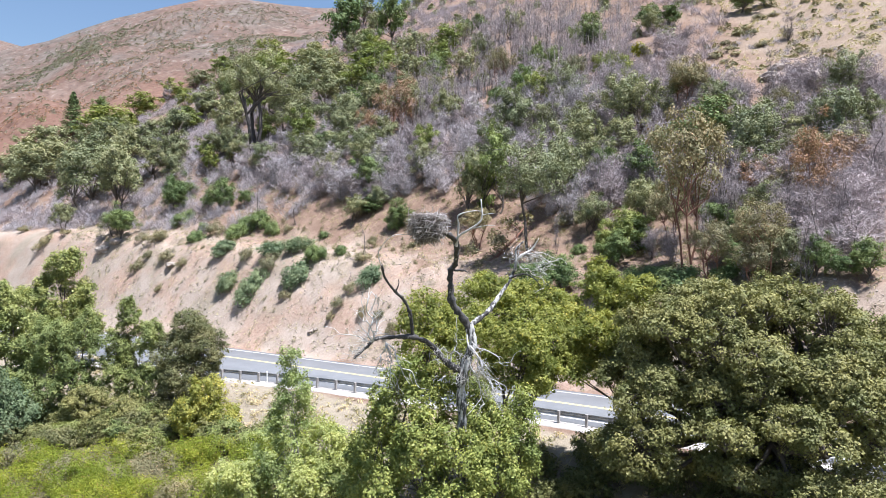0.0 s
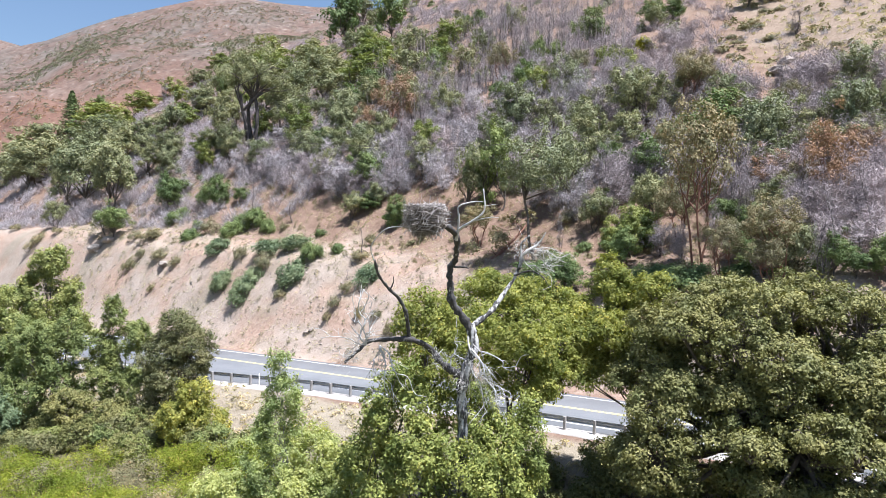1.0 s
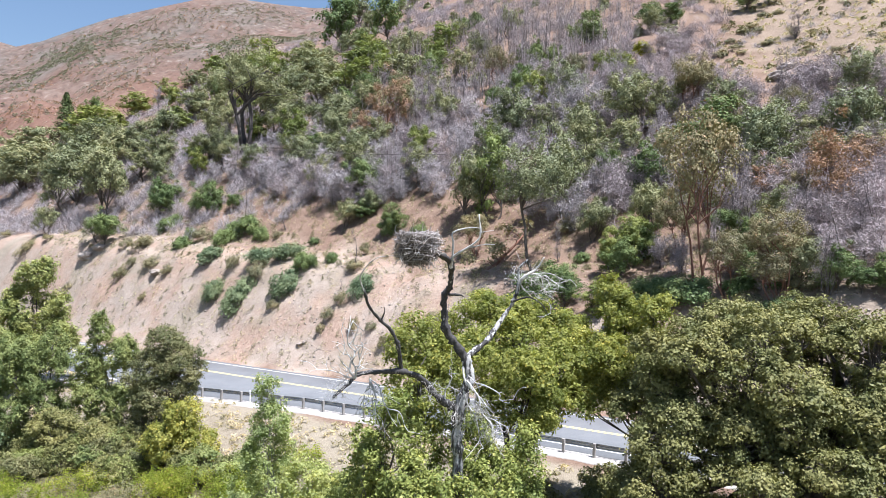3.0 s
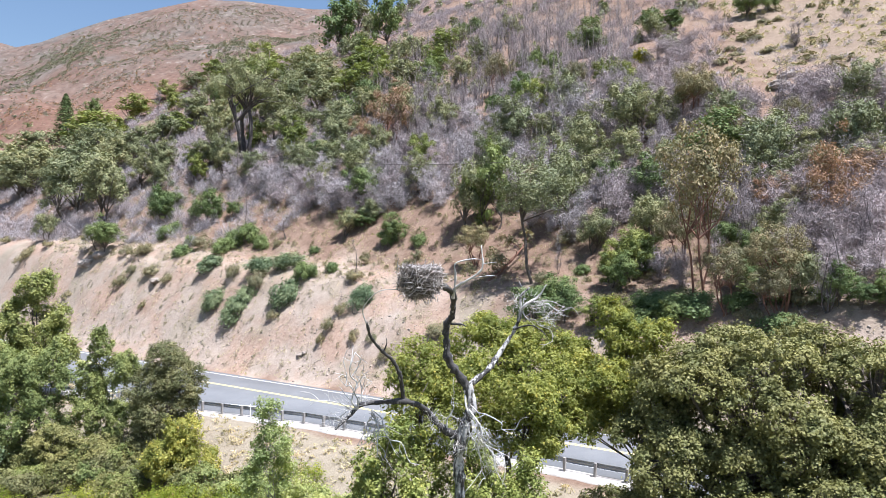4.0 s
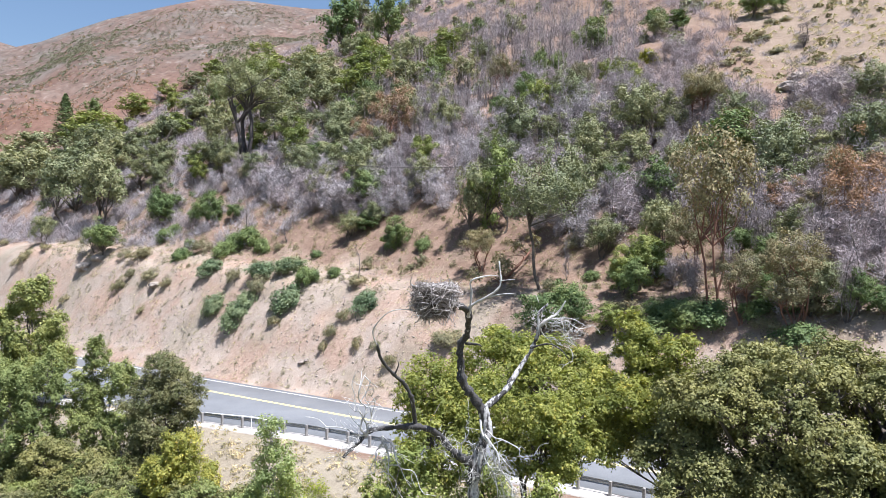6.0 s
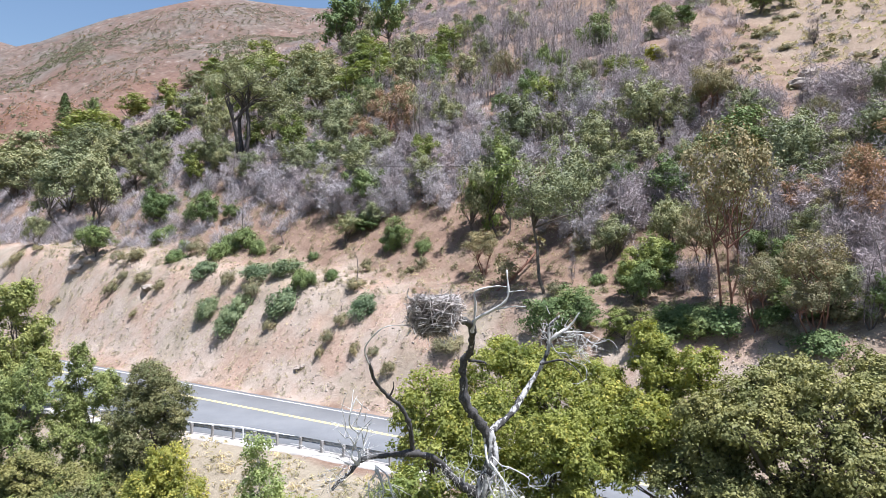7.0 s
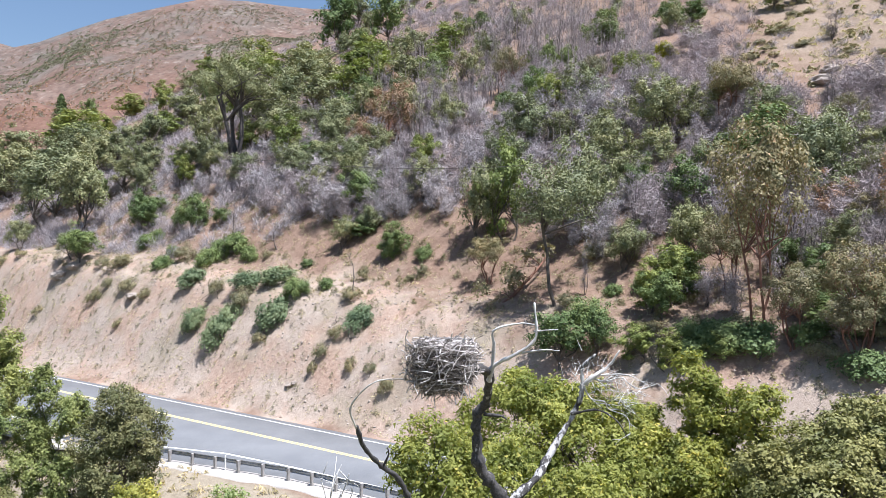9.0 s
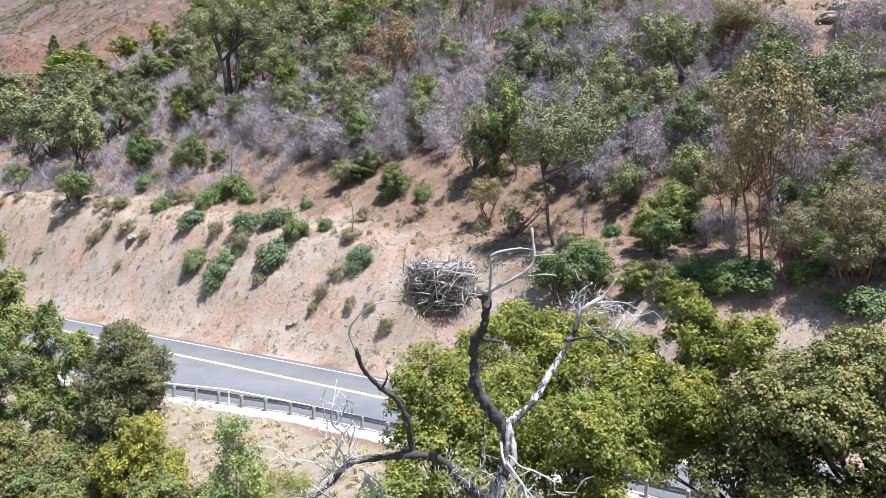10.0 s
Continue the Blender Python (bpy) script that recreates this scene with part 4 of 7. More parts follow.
for k in range(18):
    mx, my = -40 + k * 1.25 + g_m.normal() * 0.5, 49.6 + g_m.uniform(-1.4, 1.6)
    big_tree("streamside_bush", "green leafy bush on the shaded bank", 540 + k, mx, my, float(land(mx, my)) - 0.1,
             [(mx, my, float(land(mx, my)) + 0.7, g_m.uniform(1.1, 1.6), g_m.uniform(0.8, 1.4))], (OAK_LEAF, ALDER_LEAF, OLIVE_GREEN)[k % 3], BARK, 0.45, 2800, 0.16, 0.09, 0.03, 3, category="bush", sides=3)
for k in range(38):
    mx, my = (g_m.uniform(5.0, 9.6), g_m.uniform(36.0, 40.2)) if k < 10 else (g_m.uniform(7.5, 20), g_m.uniform(26, 33)) if k < 28 else (g_m.uniform(10, 17), g_m.uniform(33.5, 37.5))
    big_tree("shade_bush", "low dark green bush in the shade under the oak", 480 + k, mx, my, float(land(mx, my)) - 0.1,
             [(mx, my, float(land(mx, my)) + 0.5, g_m.uniform(1.0, 1.6), g_m.uniform(0.6, 1.0))], OAK_LEAF, BARK, 0.4, 2000, 0.17, 0.1, 0.03, 3, category="bush", sides=3)


# ---- the dead tree with the nest, the guardrail ----
def limb(points, r0, r1, g, per=7, rough=0.16):
    """A tapered limb bent smoothly through a few joints, slightly knotted."""
    p = np.array(points, float)
    ext = np.vstack([2 * p[0] - p[1], p, 2 * p[-1] - p[-2]])
    out = []
    for i in range(len(p) - 1):
        a, b, c, d = ext[i:i + 4]
        for t in np.linspace(0, 1, per, endpoint=False):
            out.append(0.5 * (2 * b + (c - a) * t + (2 * a - 5 * b + 4 * c - d) * t * t + (3 * b - a - 3 * c + d) * t ** 3))
    out.append(p[-1])
    n = len(out)
    tip = (p[-1] + unit(p[-1] - p[-2]) * r1 * 0.8, r1 * 0.06)
    return [(q + g.normal(size=3) * rough * 0.3 * r0, (r0 + (r1 - r0) * (k / (n - 1)) ** 0.85) * (1 + g.normal() * rough)) for k, q in enumerate(out)] + [tip]


def dead_tree():
    g = np.random.default_rng(3)
    root = empty("dead_tree", "silvery leafless dead tree with crooked limbs holding a nest", "tree")
    base = Vector((0.75, 31.2, -2.6))
    root.location = base
    off = np.array(base)

    def piece(name, points, r0, r1, material=DEAD_WOOD, sides=10, label="", under=None):
        bow = 0.5 if r0 > 0.1 else 0.3
        points = [np.array(points[0], float)] + [np.array(p) + g.normal(size=3) * bow * np.array((0.14, 0.1, 0.12)) for p in points[1:-1]] + [np.array(points[-1], float)]
        path = [(q - off, r) for q, r in limb(points, r0, r1, g)]
        return part(name, tubes(name, [path], material, sides, 0.09 if sides > 9 else 0.05, g), under or root, label)
    piece("trunk", [(0.55, 31.3, -3.0), (0.7, 31.2, 0.0), (0.85, 31.1, 3.4), (0.92, 31.05, 5.4), (1.0, 31.05, 7.0), (1.1, 31.1, 7.9)], 0.30, 0.17, SILVER_WOOD, sides=12)
    s = piece("limb", [(1.08, 31.1, 7.75), (0.75, 31.0, 8.4), (0.35, 30.9, 9.0), (0.2, 30.8, 9.75), (0.38, 30.7, 10.25), (0.62, 30.4, 10.55), (0.48, 29.6, 11.35), (0.1, 28.3, 11.85)], 0.17, 0.10)
    piece("branch", [(0.5, 29.5, 11.35), (0.62, 29.2, 11.75), (1.2, 29.0, 12.1), (1.5, 28.9, 12.45), (1.5, 28.9, 13.25)], 0.07, 0.022, PALE_WOOD, 7, "bleached bare branch", s)
    piece("branch", [(0.55, 29.3, 11.55), (0.5, 29.1, 12.2), (0.55, 29.0, 12.6), (1.05, 28.9, 12.75), (1.48, 28.8, 12.77)], 0.045, 0.012, PALE_WOOD, 6, "bleached bare branch", s)
    piece("branch", [(1.2, 29.0, 12.08), (1.7, 28.8, 12.28), (2.05, 28.7, 12.18)], 0.03, 0.008, PALE_WOOD, 5, "bleached bare branch", s)
    piece("branch", [(1.5, 28.9, 12.6), (1.8, 28.7, 12.7), (2.0, 28.6, 12.67)], 0.02, 0.006, PALE_WOOD, 5, "bleached bare branch", s)
    piece("stub", [(0.45, 30.6, 10.3), (0.85, 30.4, 10.3), (1.0, 30.35, 10.22)], 0.06, 0.02, DEAD_WOOD, 6, "", s)
    r_limb = piece("limb", [(1.08, 31.1, 7.8), (1.75, 31.5, 8.45), (2.45, 32.0, 9.1), (3.05, 32.4, 9.85), (3.25, 32.4, 10.5), (3.3, 32.3, 11.2), (3.63, 32.2, 11.58)], 0.145, 0.035, SILVER_WOOD)
    piece("branch", [(3.25, 32.4, 10.6), (3.6, 32.3, 10.95), (4.0, 32.3, 11.25), (4.3, 32.2, 11.7)], 0.085, 0.02, PALE_WOOD, 7, "bleached bare branch", r_limb)
    piece("branch", [(3.7, 32.3, 11.0), (4.4, 32.0, 11.05), (5.0, 31.8, 10.8)], 0.03, 0.006, PALE_WOOD, 5, "bleached bare branch", r_limb)
    piece("branch", [(3.0, 32.4, 9.9), (3.6, 32.0, 10.05), (4.1, 31.8, 9.85), (4.4, 31.7, 9.4)], 0.05, 0.01, DEAD_WOOD, 6, "", r_limb)
    left = piece("limb", [(0.9, 31.05, 5.8), (0.4, 30.95, 6.1), (-0.1, 30.9, 6.44), (-0.74, 30.6, 7.09), (-1.37, 30.1, 7.52), (-2.1, 29.7, 7.6), (-2.8, 29.3, 7.5), (-3.25, 29.0, 7.2), (-3.66, 28.8, 6.75)], 0.175, 0.045)
    up = piece("limb", [(-1.33, 30.05, 7.5), (-1.36, 29.8, 8.1), (-1.41, 29.5, 8.68), (-1.66, 29.25, 9.1), (-2.03, 28.9, 9.45), (-2.34, 28.5, 10.05), (-2.5, 28.1, 10.6)], 0.085, 0.04)
    piece("branch", [(-2.5, 28.1, 10.55), (-2.58, 27.8, 11.0), (-2.42, 27.6, 11.4), (-2.0, 27.4, 11.7), (-1.5, 27.3, 11.8), (-1.15, 27.2, 11.75)], 0.022, 0.012, PALE_WOOD, 6, "bleached arching branch", up)
    piece("stub", [(-2.0, 28.92, 9.42), (-1.9, 28.7, 9.75), (-1.85, 28.6, 10.0)], 0.03, 0.01, DEAD_WOOD, 5, "", up)

    def spray(start, reach, r, under):
        """A bleached crooked branch with side twigs that fork again."""
        a, way = np.array(start, float), np.array(reach, float)
        far = np.linalg.norm(way)
        main = [a]
        for k in range(1, 6):
            main.append(a + way * k / 5 + g.normal(size=3) * far * 0.055)
        paths = [limb(main, r, r * 0.3, g, 4)]
        for k in range(6):
            b = main[1 + k % 5]
            out = unit(way / far * 0.8 + g.normal(size=3) * np.array((0.8, 0.4, 0.8))) * far * g.uniform(0.2, 0.45)
            mid = b + out * 0.5 + g.normal(size=3) * far * 0.03
            paths.append(limb([b, mid, b + out], r * 0.45, r * 0.15, g, 3))
            fork = unit(out + g.normal(size=3) * far * 0.2) * far * g.uniform(0.12, 0.22)
            paths.append(limb([mid, mid + fork * 0.6, mid + fork], r * 0.28, r * 0.1, g, 3))
        return part("branch", tubes("branch", [[(q - off, w) for q, w in p] for p in paths], PALE_WOOD, 5), under, "bleached branching dead twigs")
    for reach, r in (((-0.15, -0.3, 2.0), 0.05), ((-0.55, -0.2, 1.5), 0.032), ((0.3, -0.3, 1.3), 0.032), ((-1.5, -0.1, 0.45), 0.026), ((0.1, -0.4, 1.7), 0.028)):
        spray((-2.9, 29.1, 7.4), reach, r, left)
    for reach, r in (((0.25, -0.3, -1.2), 0.05), ((1.1, -0.3, -1.6), 0.034), ((-0.45, -0.2, -1.3), 0.03), ((0.5, -0.2, -1.9), 0.026)):
        spray((-2.4, 29.2, 7.35), reach, r, left)
    for start, reach, r in (((1.15, 30.7, 7.0), (1.3, -0.5, -2.0), 0.04), ((1.0, 30.8, 6.6), (0.9, -0.6, -2.2), 0.035), ((1.2, 30.7, 7.2), (1.7, -0.4, -0.9), 0.03), ((0.3, 30.8, 6.3), (0.2, -0.5, 1.4), 0.03)):
        spray(start, reach, r, root)
    for start, reach, r in (((3.6, 32.3, 10.9), (1.6, -0.3, -0.1), 0.028), ((3.3, 32.3, 10.7), (1.3, -0.4, -1.1), 0.026)):
        spray(start, reach, r, r_limb)
    low = piece("limb", [(1.0, 31.0, 7.5), (1.15, 30.7, 6.9), (1.5, 30.4, 6.4), (1.62, 30.2, 5.9), (2.0, 30.1, 5.5), (2.12, 30.0, 4.9), (2.5, 29.9, 4.3)], 0.045, 0.01, PALE_WOOD, 7, "bleached hanging limb")
    # fine dead twigs, too many to count
    s0, s1, rad = [], [], []
    hubs = [((1.6, 30.3, 6.0), 150, 0.7, (0.2, 0, -0.8)), ((2.1, 30.1, 5.2), 90, 0.6, (0.1, 0, -0.7)), ((0.7, 30.8, 5.6), 70, 0.5, (0, -0.2, -0.3)), ((-0.2, 30.6, 6.6), 70, 0.5, (0, 0, 0.1)), ((-3.2, 29.0, 7.3), 60, 0.6, (-0.5, 0, 0.2)),
            ((-2.4, 29.0, 6.6), 50, 0.5, (0, 0, -0.5)), ((3.9, 32.2, 10.9), 80, 0.55, (0.5, 0, -0.2)), ((4.4, 32.0, 10.4), 80, 0.6, (0.3, 0, -0.4)), ((3.2, 32.3, 11.0), 50, 0.4, (-0.2, 0, 0.4)), ((-3.6, 28.8, 6.9), 40, 0.5, (-0.5, 0, -0.3)), ((0.8, 30.9, 6.6), 60, 0.5, (0.4, -0.2, -0.2))]
    for c, n, reach, lean in hubs:
        a = np.array(c) + g.normal(size=(n, 3)) * 0.22
        s0.append(a)
        s1.append(a + unit(g.normal(size=(n, 3)) + np.array(lean)) * reach * g.uniform(0.3, 1.25, (n, 1)))
        rad.append(g.uniform(0.005, 0.014, n))
    s0, s1 = np.concatenate(s0), np.concatenate(s1)
    me = slivers("twig_tangle", s0 - off, s1 - off, np.concatenate(rad), PALE_WOOD, g)
    tagged(part("twig_tangle", me, root, "tangle of thin bleached twigs"), kind="stuff")
    return root


dead_tree()


def nest():
    """A deep basket of sticks: a packed core, and sticks of their own woven round it."""
    g = np.random.default_rng(9)
    root = empty("stick_nest", "large raptor nest of grey sticks in the dead tree", "nest")
    root.location, root.scale = (-0.62, 27.35, 12.12), (0.9, 0.9, 0.98)
    n = 1900
    a = g.uniform(0, 6.28, n)
    h = g.uniform(-0.62, 0.42, n)
    r = 0.80 * np.sqrt(np.clip((h + 0.72) / 0.5, 0.12, 1)) * np.sqrt(g.uniform(0.3, 1.0, n)) * (1 + 0.1 * np.sin(4 * a))
    c = np.stack([np.cos(a) * r, np.sin(a) * r, h + 0.04 * g.normal(size=n)], -1)
    tang = np.stack([-np.sin(a), np.cos(a), g.normal(size=n) * 0.45], -1) + g.normal(size=(n, 3)) * 0.4
    ln = g.uniform(0.12, 0.34, (n, 1)) * np.sign(g.normal(size=(n, 1)))
    core = slivers("stick_mass", c - unit(tang) * ln, c + unit(tang) * ln, g.uniform(0.007, 0.015, n), NEST_DARK, g)
    tagged(part("stick_mass", core, root, "packed mass of thin grey sticks"), kind="stuff")
    k = 20
    ring = np.linspace(0, 6.28, k, endpoint=False)
    prof = [(0.12, -0.55), (0.46, -0.45), (0.62, -0.15), (0.68, 0.2), (0.62, 0.34), (0.3, 0.36), (0.02, 0.34)]
    v = [(math.cos(t) * rr * (1 + 0.08 * math.sin(5 * t)), math.sin(t) * rr, zz) for rr, zz in prof for t in ring]
    f = [(i * k + j, i * k + (j + 1) % k, (i + 1) * k + (j + 1) % k, (i + 1) * k + j) for i in range(len(prof) - 1) for j in range(k)]
    mesh_ob("lining", v, f, BARK, root, "dark earthy lining", True)
    kinds = []
    for q in range(8):
        ln = g.uniform(0.35, 0.8)
        path = [(np.array((t * ln - ln / 2, math.sin(t * 3.1) * ln * g.uniform(0.02, 0.12), g.normal() * 0.012)), (0.016 - 0.009 * t) * g.uniform(0.75, 1.1)) for t in np.linspace(0, 1, 5)]
        kinds.append(tubes("stick", [path], STICK, 5))
    for q in range(270):
        t, h = g.uniform(0, 6.28), g.uniform(-0.6, 0.44)
        rr = 0.82 * math.sqrt(min((h + 0.74) / 0.5, 1)) * g.uniform(0.84, 1.02) * (1 + 0.1 * math.sin(4 * t))
        if q % 4 == 0:
            h, rr = 0.40 + 0.04 * g.normal(), 0.75 * math.sqrt(g.uniform())
        ob = part("stick", kinds[q % 8], root)
        ob.matrix_basis = pose(math.cos(t) * rr, math.sin(t) * rr, h, g.normal() * 14, g.normal() * (8 if q % 4 == 0 else 38), math.degrees(t) + (90 if q % 2 else 270) + g.normal() * 30)
    for q in range(10):
        t = g.uniform(0, 6.28)
        ob = part("stick", kinds[q % 8], root)
        ob.matrix_basis = pose(math.cos(t) * 0.4, math.sin(t) * 0.4, -0.55, g.normal() * 20, 60 + g.normal() * 15, g.uniform(0, 360))
    return root


nest()


def guardrail():
    root = empty("guardrail", "galvanised steel guardrail on short posts along the road shoulder", "guardrail")
    spots = [from_uv(u, float(rail_v(u))) for u in np.arange(-15.0, 46.0, 1.905)]
    spots = [(float(x), float(y)) for x, y in spots]
    # corrugated beam, one length after another
    prof = [(0.0, 0.78), (0.045, 0.755), (0.075, 0.72), (0.075, 0.69), (0.02, 0.645), (0.02, 0.615), (0.075, 0.57), (0.075, 0.54), (0.045, 0.505), (0.0, 0.48)]
    loop = prof + [(d - 0.008, z) for d, z in prof[::-1]]
    for i in range(0, len(spots) - 2, 2):
        v, f = [], []
        for j in range(3):
            p = np.array(spots[i + j])
            q = np.array(spots[min(i + j + 1, len(spots) - 1)]) - np.array(spots[max(i + j - 1, 0)])
            q = q / np.hypot(*q)
            side = np.array((-q[1], q[0]))
            for d, z in loop:
                s = p + side * (0.14 + d) + q * (0.004 if j == 2 else 0)
                v.append((s[0], s[1], z))
        m = len(loop)
        f = [(j * m + k, j * m + (k + 1) % m, (j + 1) * m + (k + 1) % m, (j + 1) * m + k) for j in range(2) for k in range(m)]
        mesh_ob("beam", v, f, GALVANISED, root, "corrugated galvanised beam")
    def block(w, d, z0, z1):
        b = 0.012
        o = [(-w + b, -d), (w - b, -d), (w, -d + b), (w, d - b), (w - b, d), (-w + b, d), (-w, d - b), (-w, -d + b)]
        v = [(x, y, z0) for x, y in o] + [(x, y, z1 - b) for x, y in o] + [(x * 0.9, y * 0.9, z1) for x, y in o]
        f = [(r * 8 + k, r * 8 + (k + 1) % 8, r * 8 + 8 + (k + 1) % 8, r * 8 + 8 + k) for r in range(2) for k in range(8)] + [tuple(range(16, 24))]
        me = bpy.data.meshes.new("post")
        me.from_pydata(v, [], f)
        me.materials.append(POST_WOOD)
        return me
    post, spacer = block(0.075, 0.085, -0.7, 0.80), block(0.07, 0.05, 0.46, 0.79)
    for i, (x, y) in enumerate(spots):
        a, b = np.array(spots[max(i - 1, 0)]), np.array(spots[min(i + 1, len(spots) - 1)])
        ang = math.degrees(math.atan2(b[1] - a[1], b[0] - a[0]))
        p = part("post", post, root, "weathered timber post")
        p.matrix_basis = pose(x, y, 0, random.gauss(0, 1.2), random.gauss(0, 1.2), ang)
        s = part("spacer", spacer, root, "timber spacer block")
        s.matrix_basis = pose(x, y, 0, 0, 0, ang) @ Matrix.Translation((0, 0.09, 0))
    return root


guardrail()


def marker_post():
    root = empty("marker_post", "slim white reflector post beside the guardrail", "marker post")
    x, y = from_uv(-0.9, -7.15)
    root.location = (float(x), float(y), 0.0)
    g = np.random.default_rng(2)
    part("stake", tubes("stake", [[(np.array((0, 0, z)), 0.045 if z < 0.95 else 0.03) for z in (-0.4, 0.2, 0.6, 0.93, 0.97)]], PLASTIC, 8), root)
    mesh_ob("reflector", [(dx, -0.05 + dy, z) for z in (0.78, 0.92) for dx, dy in ((-0.035, 0), (0.035, 0), (0.035, 0.012), (-0.035, 0.012))],
            [(0, 1, 5, 4), (1, 2, 6, 5), (2, 3, 7, 6), (3, 0, 4, 7), (4, 5, 6, 7), (3, 2, 1, 0)], PLASTIC, root)


marker_post()


def conifer():
    g = np.random.default_rng(5)
    x, y = -259.0, 493.0
    root = empty("conifer_tree", "lone dark pointed conifer on the far slope", "tree")
    root.location = (x, y, float(land(x, y)) - 0.5)
    root.scale = (3.0, 3.0, 1.45)
    part("trunk", tubes("trunk", [[(np.array((0, 0, z)), 0.35 * (1 - z / 23)) for z in (0, 6, 12, 18, 22)]], BARK, 6), root)
    n = 4200
    z = 2.5 + 19.5 * g.uniform(0, 1, n) ** 1.25
    layer = 0.8 + 0.12 * np.sin(z * 2.6) + 0.16 * g.normal(size=n)
    r = 4.2 * (1 - z / 22.8) ** 0.8 * layer * np.sqrt(g.uniform(0.1, 1, n))
    a = g.uniform(0, 6.28, n)
    p = np.stack([np.cos(a) * r, np.sin(a) * r, z - r * 0.25], -1)
    part("crown", leaves("crown", p, np.stack([np.cos(a), np.sin(a), np.full(n, 0.9)], -1) + g.normal(size=(n, 3)) * 0.4, 0.7, 0.32, BUSH_LEAF, g, points=3), root)


conifer()


def fallen_tree():
    g = np.random.default_rng(6)
    root = empty("fallen_tree", "leaning fallen madrone with a peeling pinkish trunk", "tree")
    root.location = (4.2, 73.6, 9.6)
    path = limb([(0, 0, -0.2), (1.4, 1.2, 0.9), (2.8, 2.4, 2.2), (4.2, 3.4, 3.6), (5.0, 4.0, 4.8)], 0.2, 0.07, g)
    paths = [path]
    for k in range(6):
        b = path[6 + k * 3][0]
        paths.append(limb([b, b + np.array((g.normal() * 0.5 - 0.8, -0.5, 0.5)), b + np.array((g.normal() * 0.9 - 1.6, -1.0, 0.7 + g.normal() * 0.4))], 0.05, 0.015, g))
    part("trunk", tubes("trunk", paths, BARK_RED, 6), root)
    n = 900
    hubs = np.array([q[-1][0] for q in paths])
    p, face = clump_leaves(g, hubs, 0.8, n)
    part("crown", leaves("crown", p, face, 0.3, 0.22, OLIVE_LEAF, g, points=3), root)


fallen_tree()


def rock(x, y, size, seed, label="dark weathered boulder on the dry hillside"):
    g = np.random.default_rng(seed)
    bm = bmesh.new()
    bmesh.ops.create_icosphere(bm, subdivisions=3, radius=1.0)
    for v in bm.verts:
        d = v.co.normalized()
        k = 1 + 0.35 * noise.noise(d * 1.4 + Vector((seed, 0, 0))) + 0.16 * noise.noise(d * 4 + Vector((0, seed, 0)))
        v.co = Vector((d.x * size * 1.3, d.y * size, d.z * size * 0.6)) * k
    me = bpy.data.meshes.new("boulder")
    bm.to_mesh(me)
    bm.free()
    me.materials.append(ROCK)
    ob = tagged(new("boulder", me), label, "rock", "rocks on the hillside")
    ob.matrix_basis = pose(x, y, float(land(x, y)) - 0.1 * size, g.normal() * 8, g.normal() * 8, g.uniform(0, 360))


for k, (rx, ry, rs) in enumerate(((43.7, 94.4, 1.3), (46.9, 94.9, 1.1), (47.2, 92.4, 1.6), (49.4, 91.9, 0.9), (45.3, 96.4, 1.0), (44.6, 92.8, 0.7), (50.8, 93.8, 0.8))):
    rock(rx, ry, rs, 50 + k)
for k, (rx, ry, rs) in enumerate(((-52.6, 109.2, 1.2), (-50.6, 108.9, 1.0), (-37.8, 97.8, 0.7), (-14.4, 76.6, 0.35), (-13.8, 76.4, 0.3))):
    rock(rx, ry, rs, 70 + k, "pale broken rock jutting from the road cut")


def cable():
    """A thin overhead wire among the trees."""
    path = [(np.array((-24 + 44 * t, 90 - 11 * t, 24.6 - 1.0 * t - 2.6 * math.sin(t * 3.1416) * 0.5)), 0.022) for t in np.linspace(0, 1, 24)]
    tagged(new("overhead_wire", tubes("overhead_wire", [path], BARK_BURNT, 5)), "thin dark overhead wire strung between the hillside trees", "cable")


cable()


# ---- the growth on the hillside, plant by plant ----
plant("far_oak", -106.1, 189.9, 9.6, 11.2)
plant("far_fresh", -84.0, 176.4, 9.8, 13.4)
plant("far_fresh", -217.9, 510.4, 18.4, 26.2)
plant("far_dark", -248.0, 511.9, 16.8, 11.4)
plant("far_fresh", -219.8, 565.9, 14.6, 18.1)
plant("far_fresh", -205.3, 567.4, 12.8, 18.1)
plant("far_oak", -204.0, 592.9, 17.1, 25.3)
plant("far_fresh", -70.5, 226.4, 7.4, 9.6)
plant("far_dark", -53.8, 173.4, 9.7, 4.1)
plant("far_oak", -55.5, 163.4, 6.9, 6.9)
plant("far_oak", -58.7, 155.4, 8.2, 7.2)
plant("far_oak", -45.2, 151.4, 7.0, 5.6)
plant("fresh", -45.3, 132.4, 3.5, 3.3)
plant("far_oak", -112.6, 188.4, 9.6, 9.5)
plant("far_oak", -88.9, 157.4, 11.1, 11.9)
plant("far_oak", -75.5, 150.4, 9.4, 10.1)
plant("far_oak", -68.0, 149.4, 9.0, 8.8)
plant("far_fresh", -82.2, 184.4, 5.6, 7.8)
plant("far_oak", -102.4, 169.4, 7.7, 8.5)
plant("oak", -67.0, 131.4, 12.2, 11.0)
plant("oak", -57.5, 123.9, 12.4, 9.5)
plant("dark", -50.0, 108.9, 5.4, 5.0)
plant("oak", -66.1, 122.9, 5.2, 3.9)
plant("dark", -44.4, 115.9, 6.4, 4.4)
plant("dark", -35.0, 110.4, 5.7, 5.0)
plant("olive", -54.1, 106.4, 1.3, 1.4)
plant("olive", -67.9, 119.4, 2.7, 3.0)
plant("olive", -77.0, 129.9, 1.6, 2.4)
